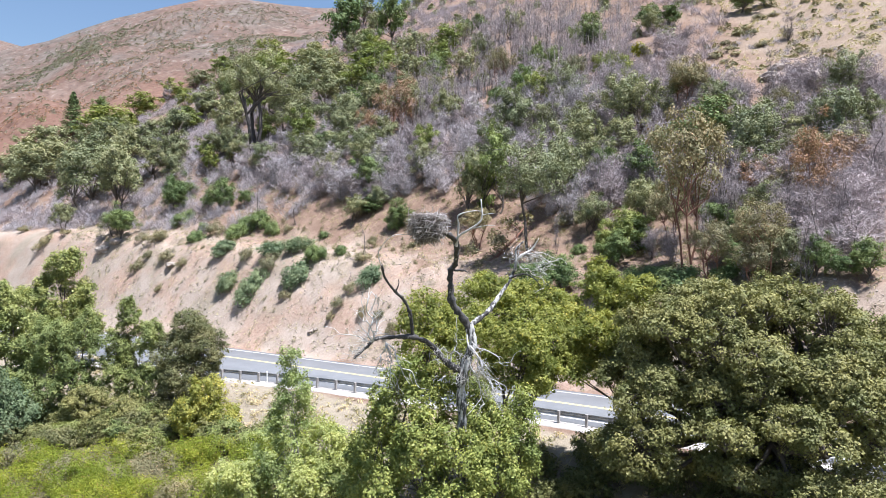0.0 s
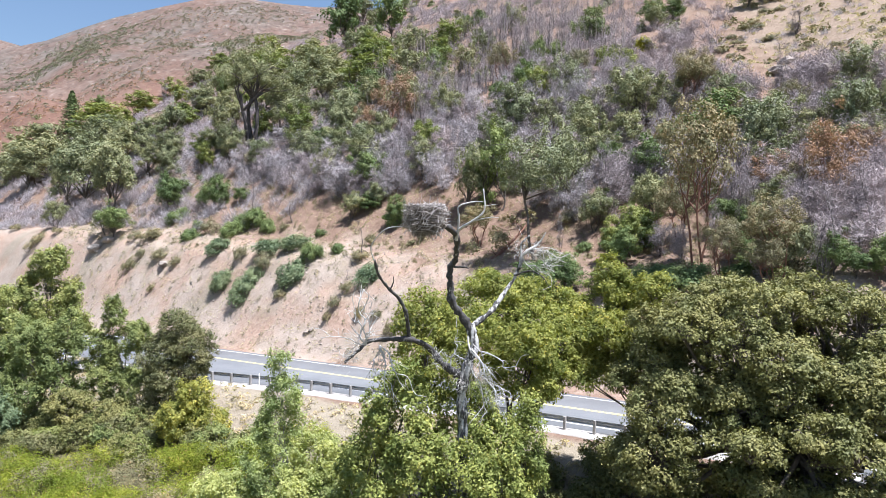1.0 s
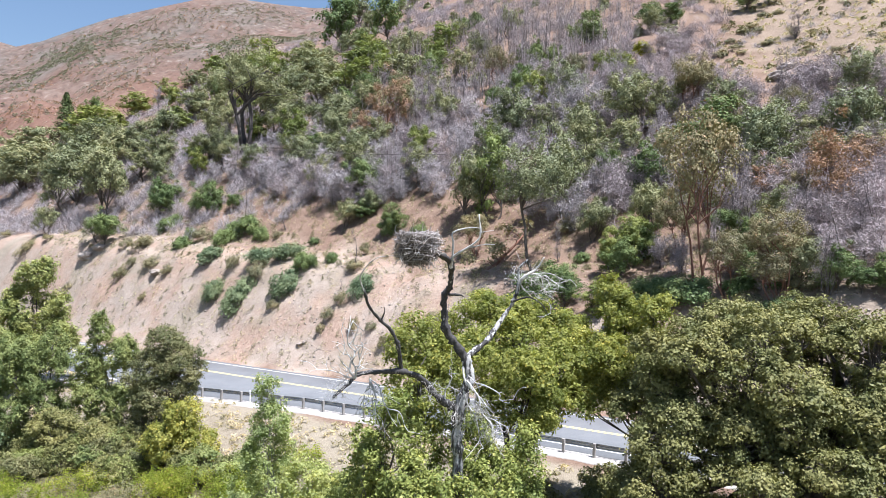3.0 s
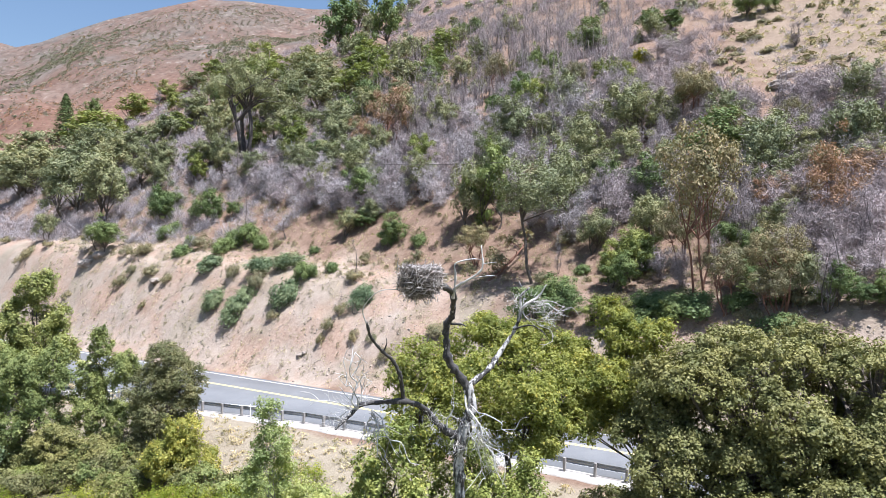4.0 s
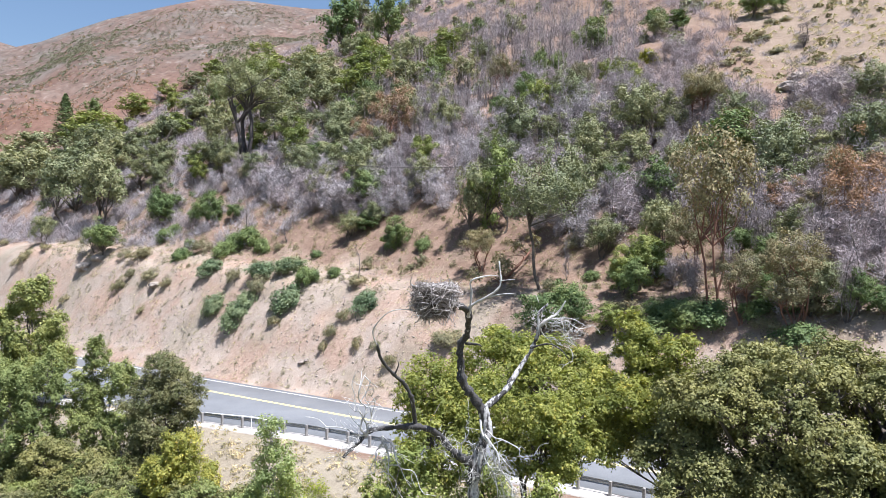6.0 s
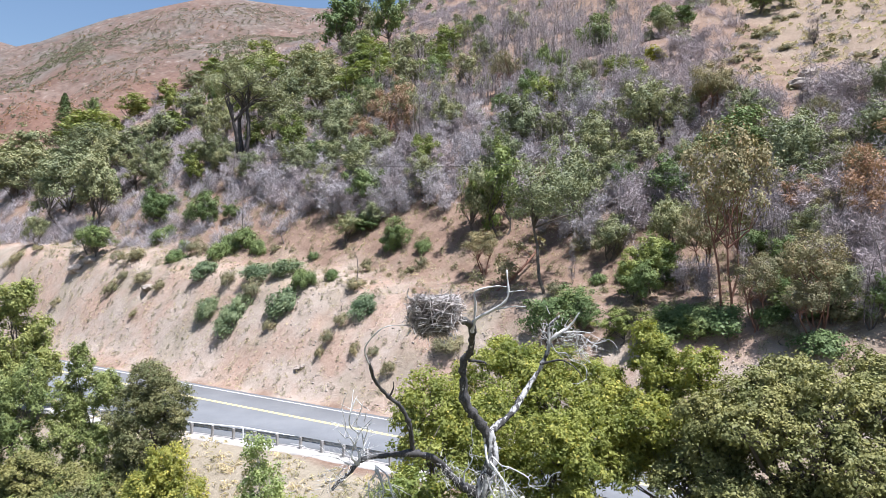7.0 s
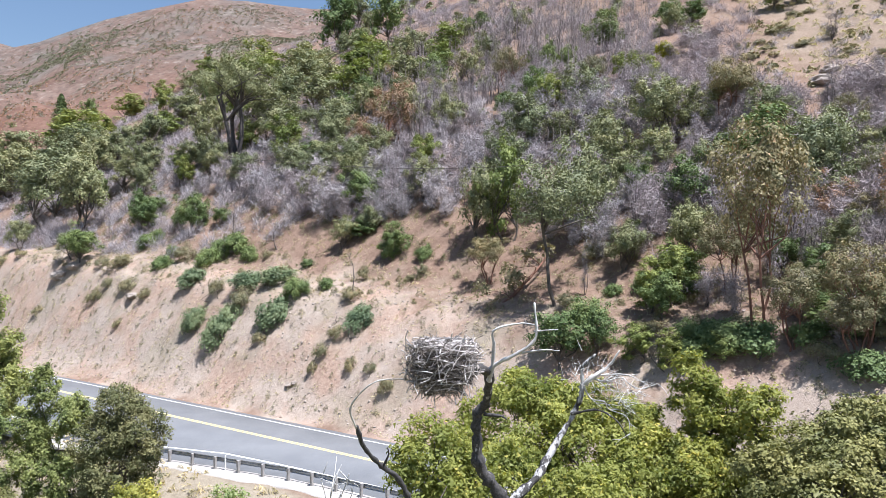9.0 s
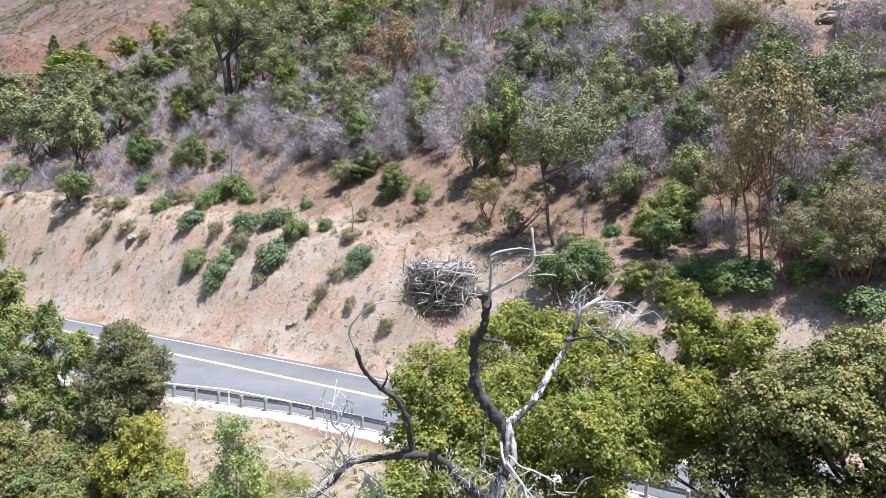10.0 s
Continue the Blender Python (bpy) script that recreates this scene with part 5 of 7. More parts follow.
plant("olive", -63.6, 118.9, 1.3, 1.6)
plant("olive", -32.0, 121.4, 3.7, 4.5)
plant("oak", -12.1, 93.9, 3.7, 3.6)
plant("oak", -9.2, 95.4, 3.3, 3.6)
plant("dark", -5.9, 88.9, 3.7, 3.4)
plant("oak", -12.1, 106.9, 5.8, 6.6)
plant("dark", -18.4, 115.4, 4.9, 5.2)
plant("olive", -23.6, 117.4, 2.2, 3.6)
plant("bigoak", -34.6, 128.9, 18.5, 13.4)
plant("far_fresh", -48.4, 202.4, 10.7, 10.6)
plant("far_oak", -58.3, 209.4, 9.8, 9.5)
plant("far_oak", -33.2, 176.4, 8.6, 10.7)
plant("far_oak", -31.0, 149.9, 8.5, 7.8)
plant("far_oak", -23.5, 141.4, 7.4, 8.5)
plant("far_fresh", -18.0, 157.9, 7.3, 9.5)
plant("far_fresh", -18.0, 178.4, 5.8, 6.3)
plant("far_oak", -11.5, 145.4, 4.7, 4.7)
plant("far_oak", -7.7, 146.9, 4.1, 4.7)
plant("oak", -12.3, 124.9, 6.5, 5.4)
plant("oak", -17.8, 123.4, 7.7, 5.3)
plant("far_dark", -27.6, 198.4, 16.9, 12.1)
plant("far_dark", -13.8, 184.4, 14.6, 8.1)
plant("far_oak", -28.6, 250.4, 10.7, 11.5)
plant("rust", -7.9, 113.4, 11.8, 8.5)
plant("rust", -11.7, 110.9, 7.8, 4.6)
plant("far_fresh", -0.2, 161.4, 7.2, 8.4)
plant("far_dark", 5.2, 172.9, 4.6, 3.5)
plant("far_dark", 8.2, 170.9, 4.5, 4.6)
plant("dark", 8.8, 112.4, 4.0, 3.9)
plant("dark", 5.1, 113.9, 1.8, 2.1)
plant("dark", 27.7, 135.9, 7.7, 6.8)
plant("yellow", 32.0, 116.4, 3.4, 3.7)
plant("yellow", 14.5, 115.9, 2.5, 2.7)
plant("fresh", 12.7, 108.4, 5.8, 4.5)
plant("oak", 18.4, 103.4, 6.4, 6.2)
plant("oak", 17.2, 110.9, 4.4, 4.8)
plant("fresh", 25.8, 112.9, 4.3, 5.1)
plant("fresh", 24.4, 102.9, 2.9, 3.0)
plant("fresh", 26.7, 104.4, 2.5, 3.0)
plant("oak", 23.4, 89.9, 8.2, 6.8)
plant("oak", 10.0, 98.9, 7.1, 6.7)
plant("dark", 39.5, 136.9, 5.8, 5.0)
plant("dark", 16.6, 124.9, 5.5, 3.1)
plant("dark", 18.7, 122.4, 4.4, 3.1)
plant("dark", 15.4, 134.9, 4.1, 2.9)
plant("fresh", 6.1, 84.9, 10.4, 5.0)
plant("oak", 2.7, 85.4, 9.6, 5.0)
plant("talloak", 8.8, 70.9, 12.4, 7.9)
plant("oak", 13.2, 78.9, 9.6, 5.9)
plant("dark", 18.2, 80.4, 4.9, 2.9)
plant("madrone", 3.7, 78.9, 4.7, 4.5)
plant("olive", 13.3, 75.9, 1.9, 2.8)
plant("fresh", 16.9, 66.4, 4.7, 3.9)
plant("bush", 16.2, 70.4, 1.7, 2.3)
plant("bush", 19.0, 68.4, 2.1, 2.2)
plant("burnt", 11.4, 71.9, 3.5, 1.3)
plant("dark", 56.2, 133.9, 4.8, 6.9)
plant("dark", 61.5, 135.9, 4.1, 4.5)
plant("madrone", 29.7, 87.9, 8.5, 6.4)
plant("oak", 34.2, 75.9, 6.4, 5.8)
plant("dark", 28.1, 77.9, 7.4, 8.5)
plant("oak", 31.0, 70.9, 7.8, 5.3)
plant("madrone", 20.6, 59.9, 14.6, 7.3)
plant("oak", 35.5, 71.9, 3.8, 3.4)
plant("rust", 33.3, 62.9, 8.9, 5.7)
plant("madrone", 31.9, 66.4, 3.9, 3.8)
plant("madrone", 25.3, 55.9, 7.1, 5.0)
plant("bush", 25.6, 59.4, 2.2, 3.9)
plant("bush", 19.1, 60.4, 1.5, 2.0)
plant("madrone", 24.9, 61.9, 3.0, 2.5)
plant("bush", 28.3, 55.9, 1.7, 2.0)
plant("oak", 23.7, 78.9, 5.4, 3.9)
plant("oak", 20.2, 72.4, 4.3, 2.9)
plant("oak", 26.5, 88.9, 6.2, 5.1)
plant("burnt", 27.7, 54.4, 6.1, 3.6)
plant("burnt", 37.8, 77.9, 3.9, 2.6)
plant("burnt", 40.7, 73.9, 5.2, 3.8)
plant("burnt", 39.0, 67.9, 4.6, 3.4)
plant("burnt", 38.5, 71.9, 3.3, 3.0)
plant("burnt", 34.5, 61.4, 4.1, 3.0)
plant("burnt", 23.9, 78.9, 4.8, 2.6)
plant("burnt", 26.9, 65.4, 4.4, 2.7)
plant("rust", 37.3, 66.4, 5.2, 4.3)
plant("burnt", 29.6, 62.9, 4.2, 3.1)
plant("burnt", 0.2, 116.9, 7.6, 3.0)
plant("burnt", 1.8, 113.4, 7.7, 2.9)
plant("burnt", 3.6, 114.9, 7.4, 2.9)
plant("burnt", 5.4, 115.9, 7.5, 2.9)
plant("burnt", 8.6, 134.4, 11.2, 4.6)
plant("burnt", 10.9, 133.9, 12.2, 4.6)
plant("burnt", 13.1, 135.4, 11.7, 4.6)
plant("burnt", 15.0, 131.9, 12.0, 4.5)
plant("burnt", 16.6, 127.4, 11.0, 4.3)
plant("burnt", 18.5, 125.9, 10.7, 4.3)
plant("burnt", 21.8, 132.4, 9.2, 4.5)
plant("burnt", -1.6, 119.9, 7.4, 4.1)
plant("burnt", -3.4, 123.9, 6.7, 4.2)
plant("burnt", 8.3, 150.4, 8.2, 5.1)
plant("burnt", 10.3, 113.9, 5.3, 2.9)
plant("burnt", -4.9, 121.9, 5.6, 4.1)
plant("olive", 50.3, 122.4, 1.5, 1.9)
plant("olive", 52.0, 119.9, 1.5, 2.0)
plant("olive", 56.8, 127.9, 1.6, 2.2)
plant("olive", 45.3, 112.4, 1.2, 1.7)
plant("olive", 45.7, 110.9, 1.0, 1.5)
plant("olive", 50.2, 113.9, 1.1, 1.7)
plant("olive", 52.4, 122.9, 1.3, 2.1)
plant("olive", 59.6, 128.9, 1.4, 2.0)
plant("olive", 52.2, 104.4, 0.8, 1.2)
plant("olive", 42.2, 111.4, 1.2, 1.7)
plant("olive", 43.1, 109.4, 1.0, 1.5)
plant("olive", 42.8, 88.9, 1.5, 1.6)
plant("olive", 45.4, 86.4, 1.8, 3.2)
plant("olive", 44.8, 81.9, 1.1, 1.9)
plant("olive", 51.3, 113.4, 1.2, 1.7)
plant("olive", 47.0, 118.9, 1.3, 1.8)
plant("olive", 52.3, 92.4, 1.0, 1.4)
plant("olive", 52.6, 97.9, 1.5, 1.8)
plant("olive", 37.7, 90.9, 1.7, 1.7)
plant("olive", 36.4, 91.9, 1.8, 1.9)
plant("burnt", 54.7, 112.9, 4.7, 4.8)
plant("burnt", -7.7, 102.4, 4.7, 3.5)
plant("burnt", -4.3, 96.9, 5.2, 3.3)
plant("burnt", -1.3, 95.4, 5.1, 3.2)
plant("burnt", -33.9, 121.4, 5.6, 4.1)
plant("burnt", -25.8, 120.4, 4.6, 3.1)
plant("burnt", -38.7, 129.4, 6.0, 4.4)
plant("burnt", -21.0, 125.4, 5.8, 4.3)
plant("burnt", 19.3, 81.9, 3.7, 2.7)
plant("burnt", 20.8, 76.4, 3.5, 2.5)
plant("burnt", 19.8, 98.9, 3.0, 3.3)
plant("fresh", 14.6, 60.6, 2.7, 2.3)
plant("fresh", 17.8, 59.6, 2.1, 1.9)
plant("bush", 18.8, 60.1, 2.3, 2.6)
plant("fresh", 13.1, 62.1, 2.8, 2.8)
plant("dark", 8.2, 64.6, 5.0, 4.6)
plant("dark", 10.6, 64.1, 3.7, 2.9)
plant("bush", 16.6, 62.1, 1.6, 1.8)
plant("olive", 13.6, 64.6, 1.2, 1.7)
plant("olive", -0.1, 69.1, 1.8, 2.7)
plant("madrone", 24.5, 55.6, 4.1, 4.1)
plant("bush", 25.2, 58.1, 2.2, 2.9)
plant("bush", 23.0, 58.1, 1.8, 2.2)
plant("bush", 13.5, 71.1, 1.4, 1.4)
plant("oak", 19.8, 70.6, 5.1, 4.2)
plant("madrone", 21.2, 66.1, 6.4, 4.7)
plant("dark", 15.6, 64.6, 3.7, 3.3)
plant("burnt", 23.0, 62.6, 5.2, 2.4)
plant("madrone", 21.9, 58.1, 5.4, 4.0)
plant("bush", 20.2, 59.1, 2.2, 3.0)
plant("dark", 26.0, 63.1, 3.6, 3.2)
plant("oak", 28.6, 64.1, 4.5, 3.7)
plant("burnt", 27.3, 59.1, 5.2, 2.6)
plant("oak", 26.5, 56.6, 4.6, 3.9)
plant("bush", 16.3, 60.6, 1.9, 2.7)
plant("bush", 17.6, 61.1, 1.7, 2.3)
plant("olive", 14.8, 63.1, 1.4, 1.9)
plant("olive", 19.7, 60.6, 1.4, 1.8)
plant("olive", 23.3, 56.6, 1.4, 1.8)
plant("bush", 24.6, 54.6, 2.0, 2.7)
plant("burnt", 22.1, 70.6, 5.1, 2.3)
plant("rust", 29.7, 67.6, 4.8, 3.9)
plant("burnt", 24.4, 70.6, 5.1, 2.3)
plant("oak", 14.9, 73.1, 4.3, 3.9)
plant("bush", 10.9, 67.6, 2.0, 2.6)
plant("olive", 9.6, 70.1, 1.6, 1.8)
plant("mauve", 17.8, 68.6, 3.1, 3.6)
plant("mauve", 20.2, 62.6, 2.8, 3.2)
plant("mauve", 23.6, 60.6, 2.7, 3.1)
plant("mauve", 24.6, 57.1, 2.5, 2.8)
plant("mauve", 19.1, 65.1, 2.5, 2.9)
plant("dark", 25.1, 66.1, 3.4, 3.0)
plant("burnt", 27.2, 66.1, 4.7, 2.1)
plant("grey", 12.6, 80.9, 4.1, 5.3)
plant("mauve", 34.7, 58.4, 4.1, 5.0)
plant("mauve", 36.4, 66.4, 4.0, 4.5)
plant("mauve", 24.2, 105.9, 3.8, 4.6)
plant("grey", -23.1, 114.4, 2.9, 3.9)
plant("mauve", 43.5, 71.4, 2.7, 3.3)
plant("mauve", 35.0, 84.9, 2.3, 3.2)
plant("grey", -6.8, 117.4, 3.2, 3.5)
plant("mauve", 38.9, 67.9, 2.9, 3.0)
plant("mauve", 19.5, 79.4, 2.9, 3.8)
plant("mauve", 25.2, 74.4, 4.1, 5.2)
plant("mauve", 21.1, 96.4, 3.5, 4.6)
plant("grey", -21.1, 109.9, 3.9, 4.4)
plant("mauve", 41.7, 72.9, 2.5, 3.4)
plant("mauve", 41.7, 75.9, 3.6, 4.7)
plant("grey", 9.2, 89.4, 3.4, 4.5)
plant("grey", -23.7, 116.4, 3.8, 4.5)
plant("mauve", 29.2, 74.4, 2.5, 3.1)
plant("mauve", 47.2, 79.4, 4.0, 5.0)
plant("grey", -0.3, 118.4, 4.2, 5.0)
plant("grey", 13.9, 100.4, 3.4, 4.4)
plant("grey", 4.4, 110.4, 3.7, 4.6)
plant("mauve", 31.2, 88.4, 3.6, 4.5)
plant("mauve", 23.8, 95.9, 3.8, 5.1)
plant("grey", 6.7, 104.4, 2.5, 3.1)
plant("grey", 16.2, 96.4, 3.3, 4.1)
plant("mauve", 30.2, 72.9, 3.1, 4.1)
plant("grey", 2.3, 97.9, 3.7, 4.3)
plant("mauve", 38.9, 79.4, 2.2, 2.6)
plant("mauve", 35.1, 71.9, 3.1, 3.3)
plant("mauve", 25.2, 115.9, 3.7, 3.9)
plant("mauve", 37.3, 67.9, 4.2, 4.2)
plant("grey", 1.5, 117.4, 2.4, 2.7)
plant("mauve", 37.6, 71.4, 2.6, 2.6)
plant("grey", -16.6, 106.9, 4.0, 4.5)
plant("grey", 15.0, 77.4, 3.1, 4.1)
plant("mauve", 21.7, 75.9, 3.8, 4.4)
plant("mauve", 24.9, 93.4, 3.8, 4.0)
plant("grey", -5.8, 121.4, 3.7, 5.1)
plant("grey", 10.2, 102.4, 3.0, 3.2)
plant("grey", 9.7, 118.9, 2.7, 3.1)
plant("grey", -24.0, 107.9, 3.4, 4.5)
plant("mauve", 25.3, 97.4, 3.8, 5.2)
plant("mauve", 29.5, 107.4, 2.7, 3.5)
plant("mauve", 33.6, 67.9, 3.7, 4.6)
plant("mauve", 21.1, 87.9, 2.9, 4.0)
plant("mauve", 27.3, 93.9, 3.3, 4.4)
plant("grey", 15.3, 82.4, 2.3, 2.8)
plant("mauve", 23.6, 72.9, 3.8, 4.9)
plant("grey", -14.1, 115.4, 2.4, 3.0)
plant("grey", -16.3, 102.9, 4.1, 5.7)
plant("grey", -0.0, 91.4, 3.4, 3.7)
plant("grey", -8.6, 105.4, 3.5, 4.4)
plant("grey", -2.8, 102.9, 2.7, 3.3)
plant("grey", -19.6, 119.9, 4.1, 5.6)
plant("mauve", 25.4, 84.9, 4.0, 4.5)
plant("mauve", 25.1, 70.9, 3.9, 4.8)
plant("grey", -4.8, 97.9, 3.6, 3.7)
plant("grey", 6.4, 89.9, 3.8, 5.0)
plant("grey", 14.4, 87.4, 2.4, 3.2)
plant("mauve", 32.9, 114.4, 2.9, 3.0)
plant("mauve", 36.2, 115.4, 3.7, 4.6)
plant("grey", -6.8, 101.9, 2.5, 3.2)
plant("mauve", 31.3, 70.9, 3.9, 4.9)
plant("grey", 17.6, 88.4, 3.2, 3.8)
plant("grey", -18.1, 112.4, 3.1, 3.9)
plant("mauve", 31.0, 73.9, 3.9, 4.9)
plant("mauve", 32.9, 58.9, 2.6, 3.1)
plant("mauve", 17.3, 75.4, 4.0, 5.3)
plant("grey", -10.7, 101.9, 4.0, 5.1)
plant("mauve", 28.3, 86.9, 3.1, 4.2)
plant("mauve", 29.5, 66.4, 3.6, 3.7)
plant("grey", 2.1, 111.9, 2.5, 2.8)
plant("mauve", 33.3, 81.9, 3.2, 4.3)
plant("grey", 9.7, 106.9, 3.4, 4.0)
plant("mauve", 22.4, 90.9, 3.9, 4.8)
plant("mauve", 42.6, 87.4, 4.1, 5.6)
plant("grey", 15.7, 102.4, 3.1, 3.5)
plant("grey", 0.1, 101.9, 4.0, 5.2)
plant("mauve", 28.0, 66.9, 2.5, 2.8)
plant("mauve", 29.7, 67.9, 4.0, 4.9)
plant("grey", -16.7, 113.4, 2.3, 2.5)
plant("mauve", 24.6, 79.9, 3.0, 3.4)
plant("grey", 10.1, 86.4, 3.2, 4.3)
plant("mauve", 30.7, 99.4, 3.2, 4.3)
plant("grey", 11.8, 87.9, 2.8, 3.3)
plant("mauve", 40.0, 80.4, 3.2, 3.8)
plant("mauve", 25.5, 90.9, 3.7, 5.2)
plant("grey", 0.7, 93.4, 3.6, 4.1)
plant("grey", 13.3, 89.9, 4.1, 5.2)
plant("mauve", 38.9, 118.9, 3.2, 4.2)
plant("grey", -7.6, 106.4, 2.8, 3.7)
plant("mauve", 26.4, 75.9, 3.8, 5.1)
plant("grey", 12.3, 83.9, 3.8, 5.1)
plant("mauve", 32.3, 98.9, 3.3, 4.1)
plant("grey", -0.7, 110.9, 3.3, 3.4)
plant("grey", -31.1, 118.4, 2.4, 2.9)
plant("mauve", 20.4, 92.9, 2.5, 2.5)
plant("mauve", 37.5, 81.4, 2.8, 3.9)
plant("grey", 2.7, 120.9, 3.0, 4.2)
plant("grey", 10.0, 81.9, 2.3, 3.1)
plant("grey", -30.0, 119.4, 3.2, 4.0)
plant("grey", 19.5, 96.9, 3.5, 3.9)
plant("grey", 9.9, 93.9, 3.4, 4.6)
plant("mauve", 44.1, 72.4, 3.1, 3.6)
plant("grey", 5.9, 95.9, 2.4, 2.6)
plant("mauve", 27.3, 69.4, 3.0, 3.1)
plant("grey", 13.2, 98.9, 3.5, 4.0)
plant("mauve", 22.3, 97.4, 2.3, 2.7)
plant("grey", 10.3, 98.4, 3.4, 4.2)
plant("mauve", 28.3, 119.4, 2.6, 2.8)
plant("grey", -4.7, 106.9, 3.7, 4.3)
plant("mauve", 31.5, 85.9, 4.1, 5.0)
plant("grey", 15.5, 121.4, 3.2, 4.4)
plant("mauve", 32.0, 77.9, 2.4, 2.6)
plant("grey", 13.8, 109.9, 3.3, 3.5)
plant("grey", 15.4, 92.9, 3.1, 3.7)
plant("grey", 17.4, 107.9, 3.3, 4.4)
plant("grey", 5.7, 99.9, 3.3, 4.5)
plant("mauve", 30.1, 118.4, 3.4, 3.9)
plant("mauve", 22.5, 102.4, 3.0, 4.0)
plant("mauve", 38.1, 66.4, 3.7, 4.2)
plant("mauve", 39.7, 84.9, 3.7, 4.7)
plant("mauve", 33.3, 74.4, 4.2, 5.5)
plant("grey", 14.7, 88.4, 4.0, 5.4)
plant("mauve", 26.9, 100.4, 2.5, 3.2)
plant("grey", 17.5, 101.4, 4.1, 5.7)
plant("grey", 20.0, 108.9, 2.7, 3.6)
plant("mauve", 34.7, 103.9, 2.4, 3.0)
plant("grey", -21.3, 108.4, 3.4, 3.7)
plant("grey", -2.5, 99.9, 3.6, 4.3)
plant("grey", -5.1, 94.9, 3.0, 3.7)
plant("grey", -9.3, 97.9, 3.5, 3.7)
plant("grey", 17.0, 97.4, 3.9, 5.0)
plant("mauve", 25.8, 103.9, 3.5, 3.8)
plant("mauve", 34.4, 79.9, 3.1, 3.4)
plant("grey", 11.7, 79.4, 2.6, 3.0)
plant("mauve", 36.5, 86.4, 3.9, 5.0)
plant("mauve", 32.0, 107.9, 2.7, 3.4)
plant("grey", 11.6, 100.9, 2.5, 3.1)
plant("grey", -6.4, 108.4, 2.4, 2.5)
plant("mauve", 35.7, 68.9, 3.0, 3.1)
plant("mauve", 32.4, 62.9, 3.8, 4.3)
plant("grey", -7.5, 95.9, 3.3, 3.6)
plant("mauve", 30.7, 58.9, 3.1, 3.6)
plant("mauve", 33.3, 63.4, 3.0, 4.2)
plant("mauve", 37.1, 60.9, 4.0, 5.4)
plant("mauve", 23.7, 76.4, 3.8, 4.6)
plant("grey", 20.1, 118.4, 3.7, 3.7)
plant("grey", -13.4, 109.9, 4.0, 4.3)
plant("mauve", 39.4, 73.4, 3.7, 3.8)
plant("grey", -15.0, 100.4, 4.1, 5.5)
plant("grey", 17.4, 117.4, 3.0, 3.9)
plant("mauve", 31.8, 54.9, 3.9, 5.4)
plant("grey", 14.0, 103.4, 2.7, 3.1)
plant("mauve", 30.0, 78.9, 2.6, 3.0)
plant("mauve", 29.7, 90.9, 2.7, 3.7)
plant("grey", -9.9, 103.9, 4.1, 5.5)
plant("mauve", 32.1, 60.9, 4.0, 4.5)
plant("mauve", 35.1, 82.4, 2.5, 3.5)
plant("mauve", 36.4, 79.4, 4.1, 5.1)
plant("mauve", 41.7, 84.4, 3.1, 4.2)
plant("mauve", 29.3, 96.9, 2.6, 3.6)
plant("mauve", 35.7, 63.4, 4.1, 5.3)
plant("mauve", 31.0, 63.9, 3.8, 4.3)
plant("grey", 1.5, 95.4, 2.7, 3.6)
plant("grey", -13.5, 101.9, 2.3, 2.9)
plant("mauve", 34.1, 55.9, 3.1, 3.8)
plant("mauve", 31.9, 66.9, 4.1, 5.7)
plant("mauve", 43.1, 78.4, 2.6, 3.6)
plant("mauve", 44.7, 78.4, 2.8, 3.6)
plant("grey", -2.4, 119.9, 3.5, 4.8)
plant("mauve", 24.9, 100.9, 3.7, 4.0)
plant("mauve", 45.1, 73.9, 3.2, 4.1)
plant("mauve", 18.2, 77.9, 4.0, 4.9)
plant("grey", -19.9, 112.9, 3.2, 3.7)
plant("grey", 13.6, 107.9, 3.8, 4.7)
plant("mauve", 18.9, 75.4, 2.7, 3.1)
plant("mauve", 18.7, 82.9, 2.8, 3.4)
plant("mauve", 39.4, 70.4, 3.1, 3.2)
plant("grey", 15.8, 107.9, 3.3, 4.4)
plant("grey", 19.0, 93.9, 2.8, 3.3)
plant("mauve", 30.5, 93.4, 3.7, 4.2)
plant("mauve", 38.3, 62.9, 2.8, 3.6)
plant("grey", 17.0, 80.9, 2.5, 2.5)
plant("mauve", 37.4, 119.4, 3.7, 5.0)
plant("grey", -26.5, 121.4, 4.2, 5.3)
plant("grey", -20.7, 116.9, 4.1, 4.4)
plant("mauve", 47.4, 75.9, 3.4, 4.6)
plant("mauve", 22.7, 80.9, 2.7, 3.0)
plant("mauve", 26.3, 91.9, 3.7, 4.8)
plant("grey", -3.1, 113.4, 2.9, 3.6)
plant("grey", 0.5, 112.9, 3.5, 3.7)
plant("mauve", 40.2, 68.9, 2.6, 3.6)
plant("grey", 12.9, 96.4, 2.5, 3.1)
plant("mauve", 45.5, 82.9, 4.1, 5.2)
plant("mauve", 37.7, 64.4, 3.4, 4.0)
plant("mauve", 38.4, 83.4, 2.8, 2.9)
plant("mauve", 31.5, 95.4, 3.3, 3.8)
plant("grey", -21.8, 107.4, 2.5, 3.3)
plant("grey", 15.9, 84.9, 3.2, 3.3)
plant("mauve", 22.4, 77.4, 3.1, 4.2)
plant("grey", 17.1, 85.4, 2.4, 2.6)
plant("grey", -16.7, 121.4, 3.7, 5.1)
plant("grey", -6.7, 103.4, 3.9, 4.5)
plant("grey", -27.9, 115.4, 4.2, 5.6)
plant("grey", -24.3, 110.9, 3.7, 4.3)
plant("mauve", 29.7, 61.9, 3.7, 4.2)
plant("grey", 7.4, 93.4, 2.4, 2.8)
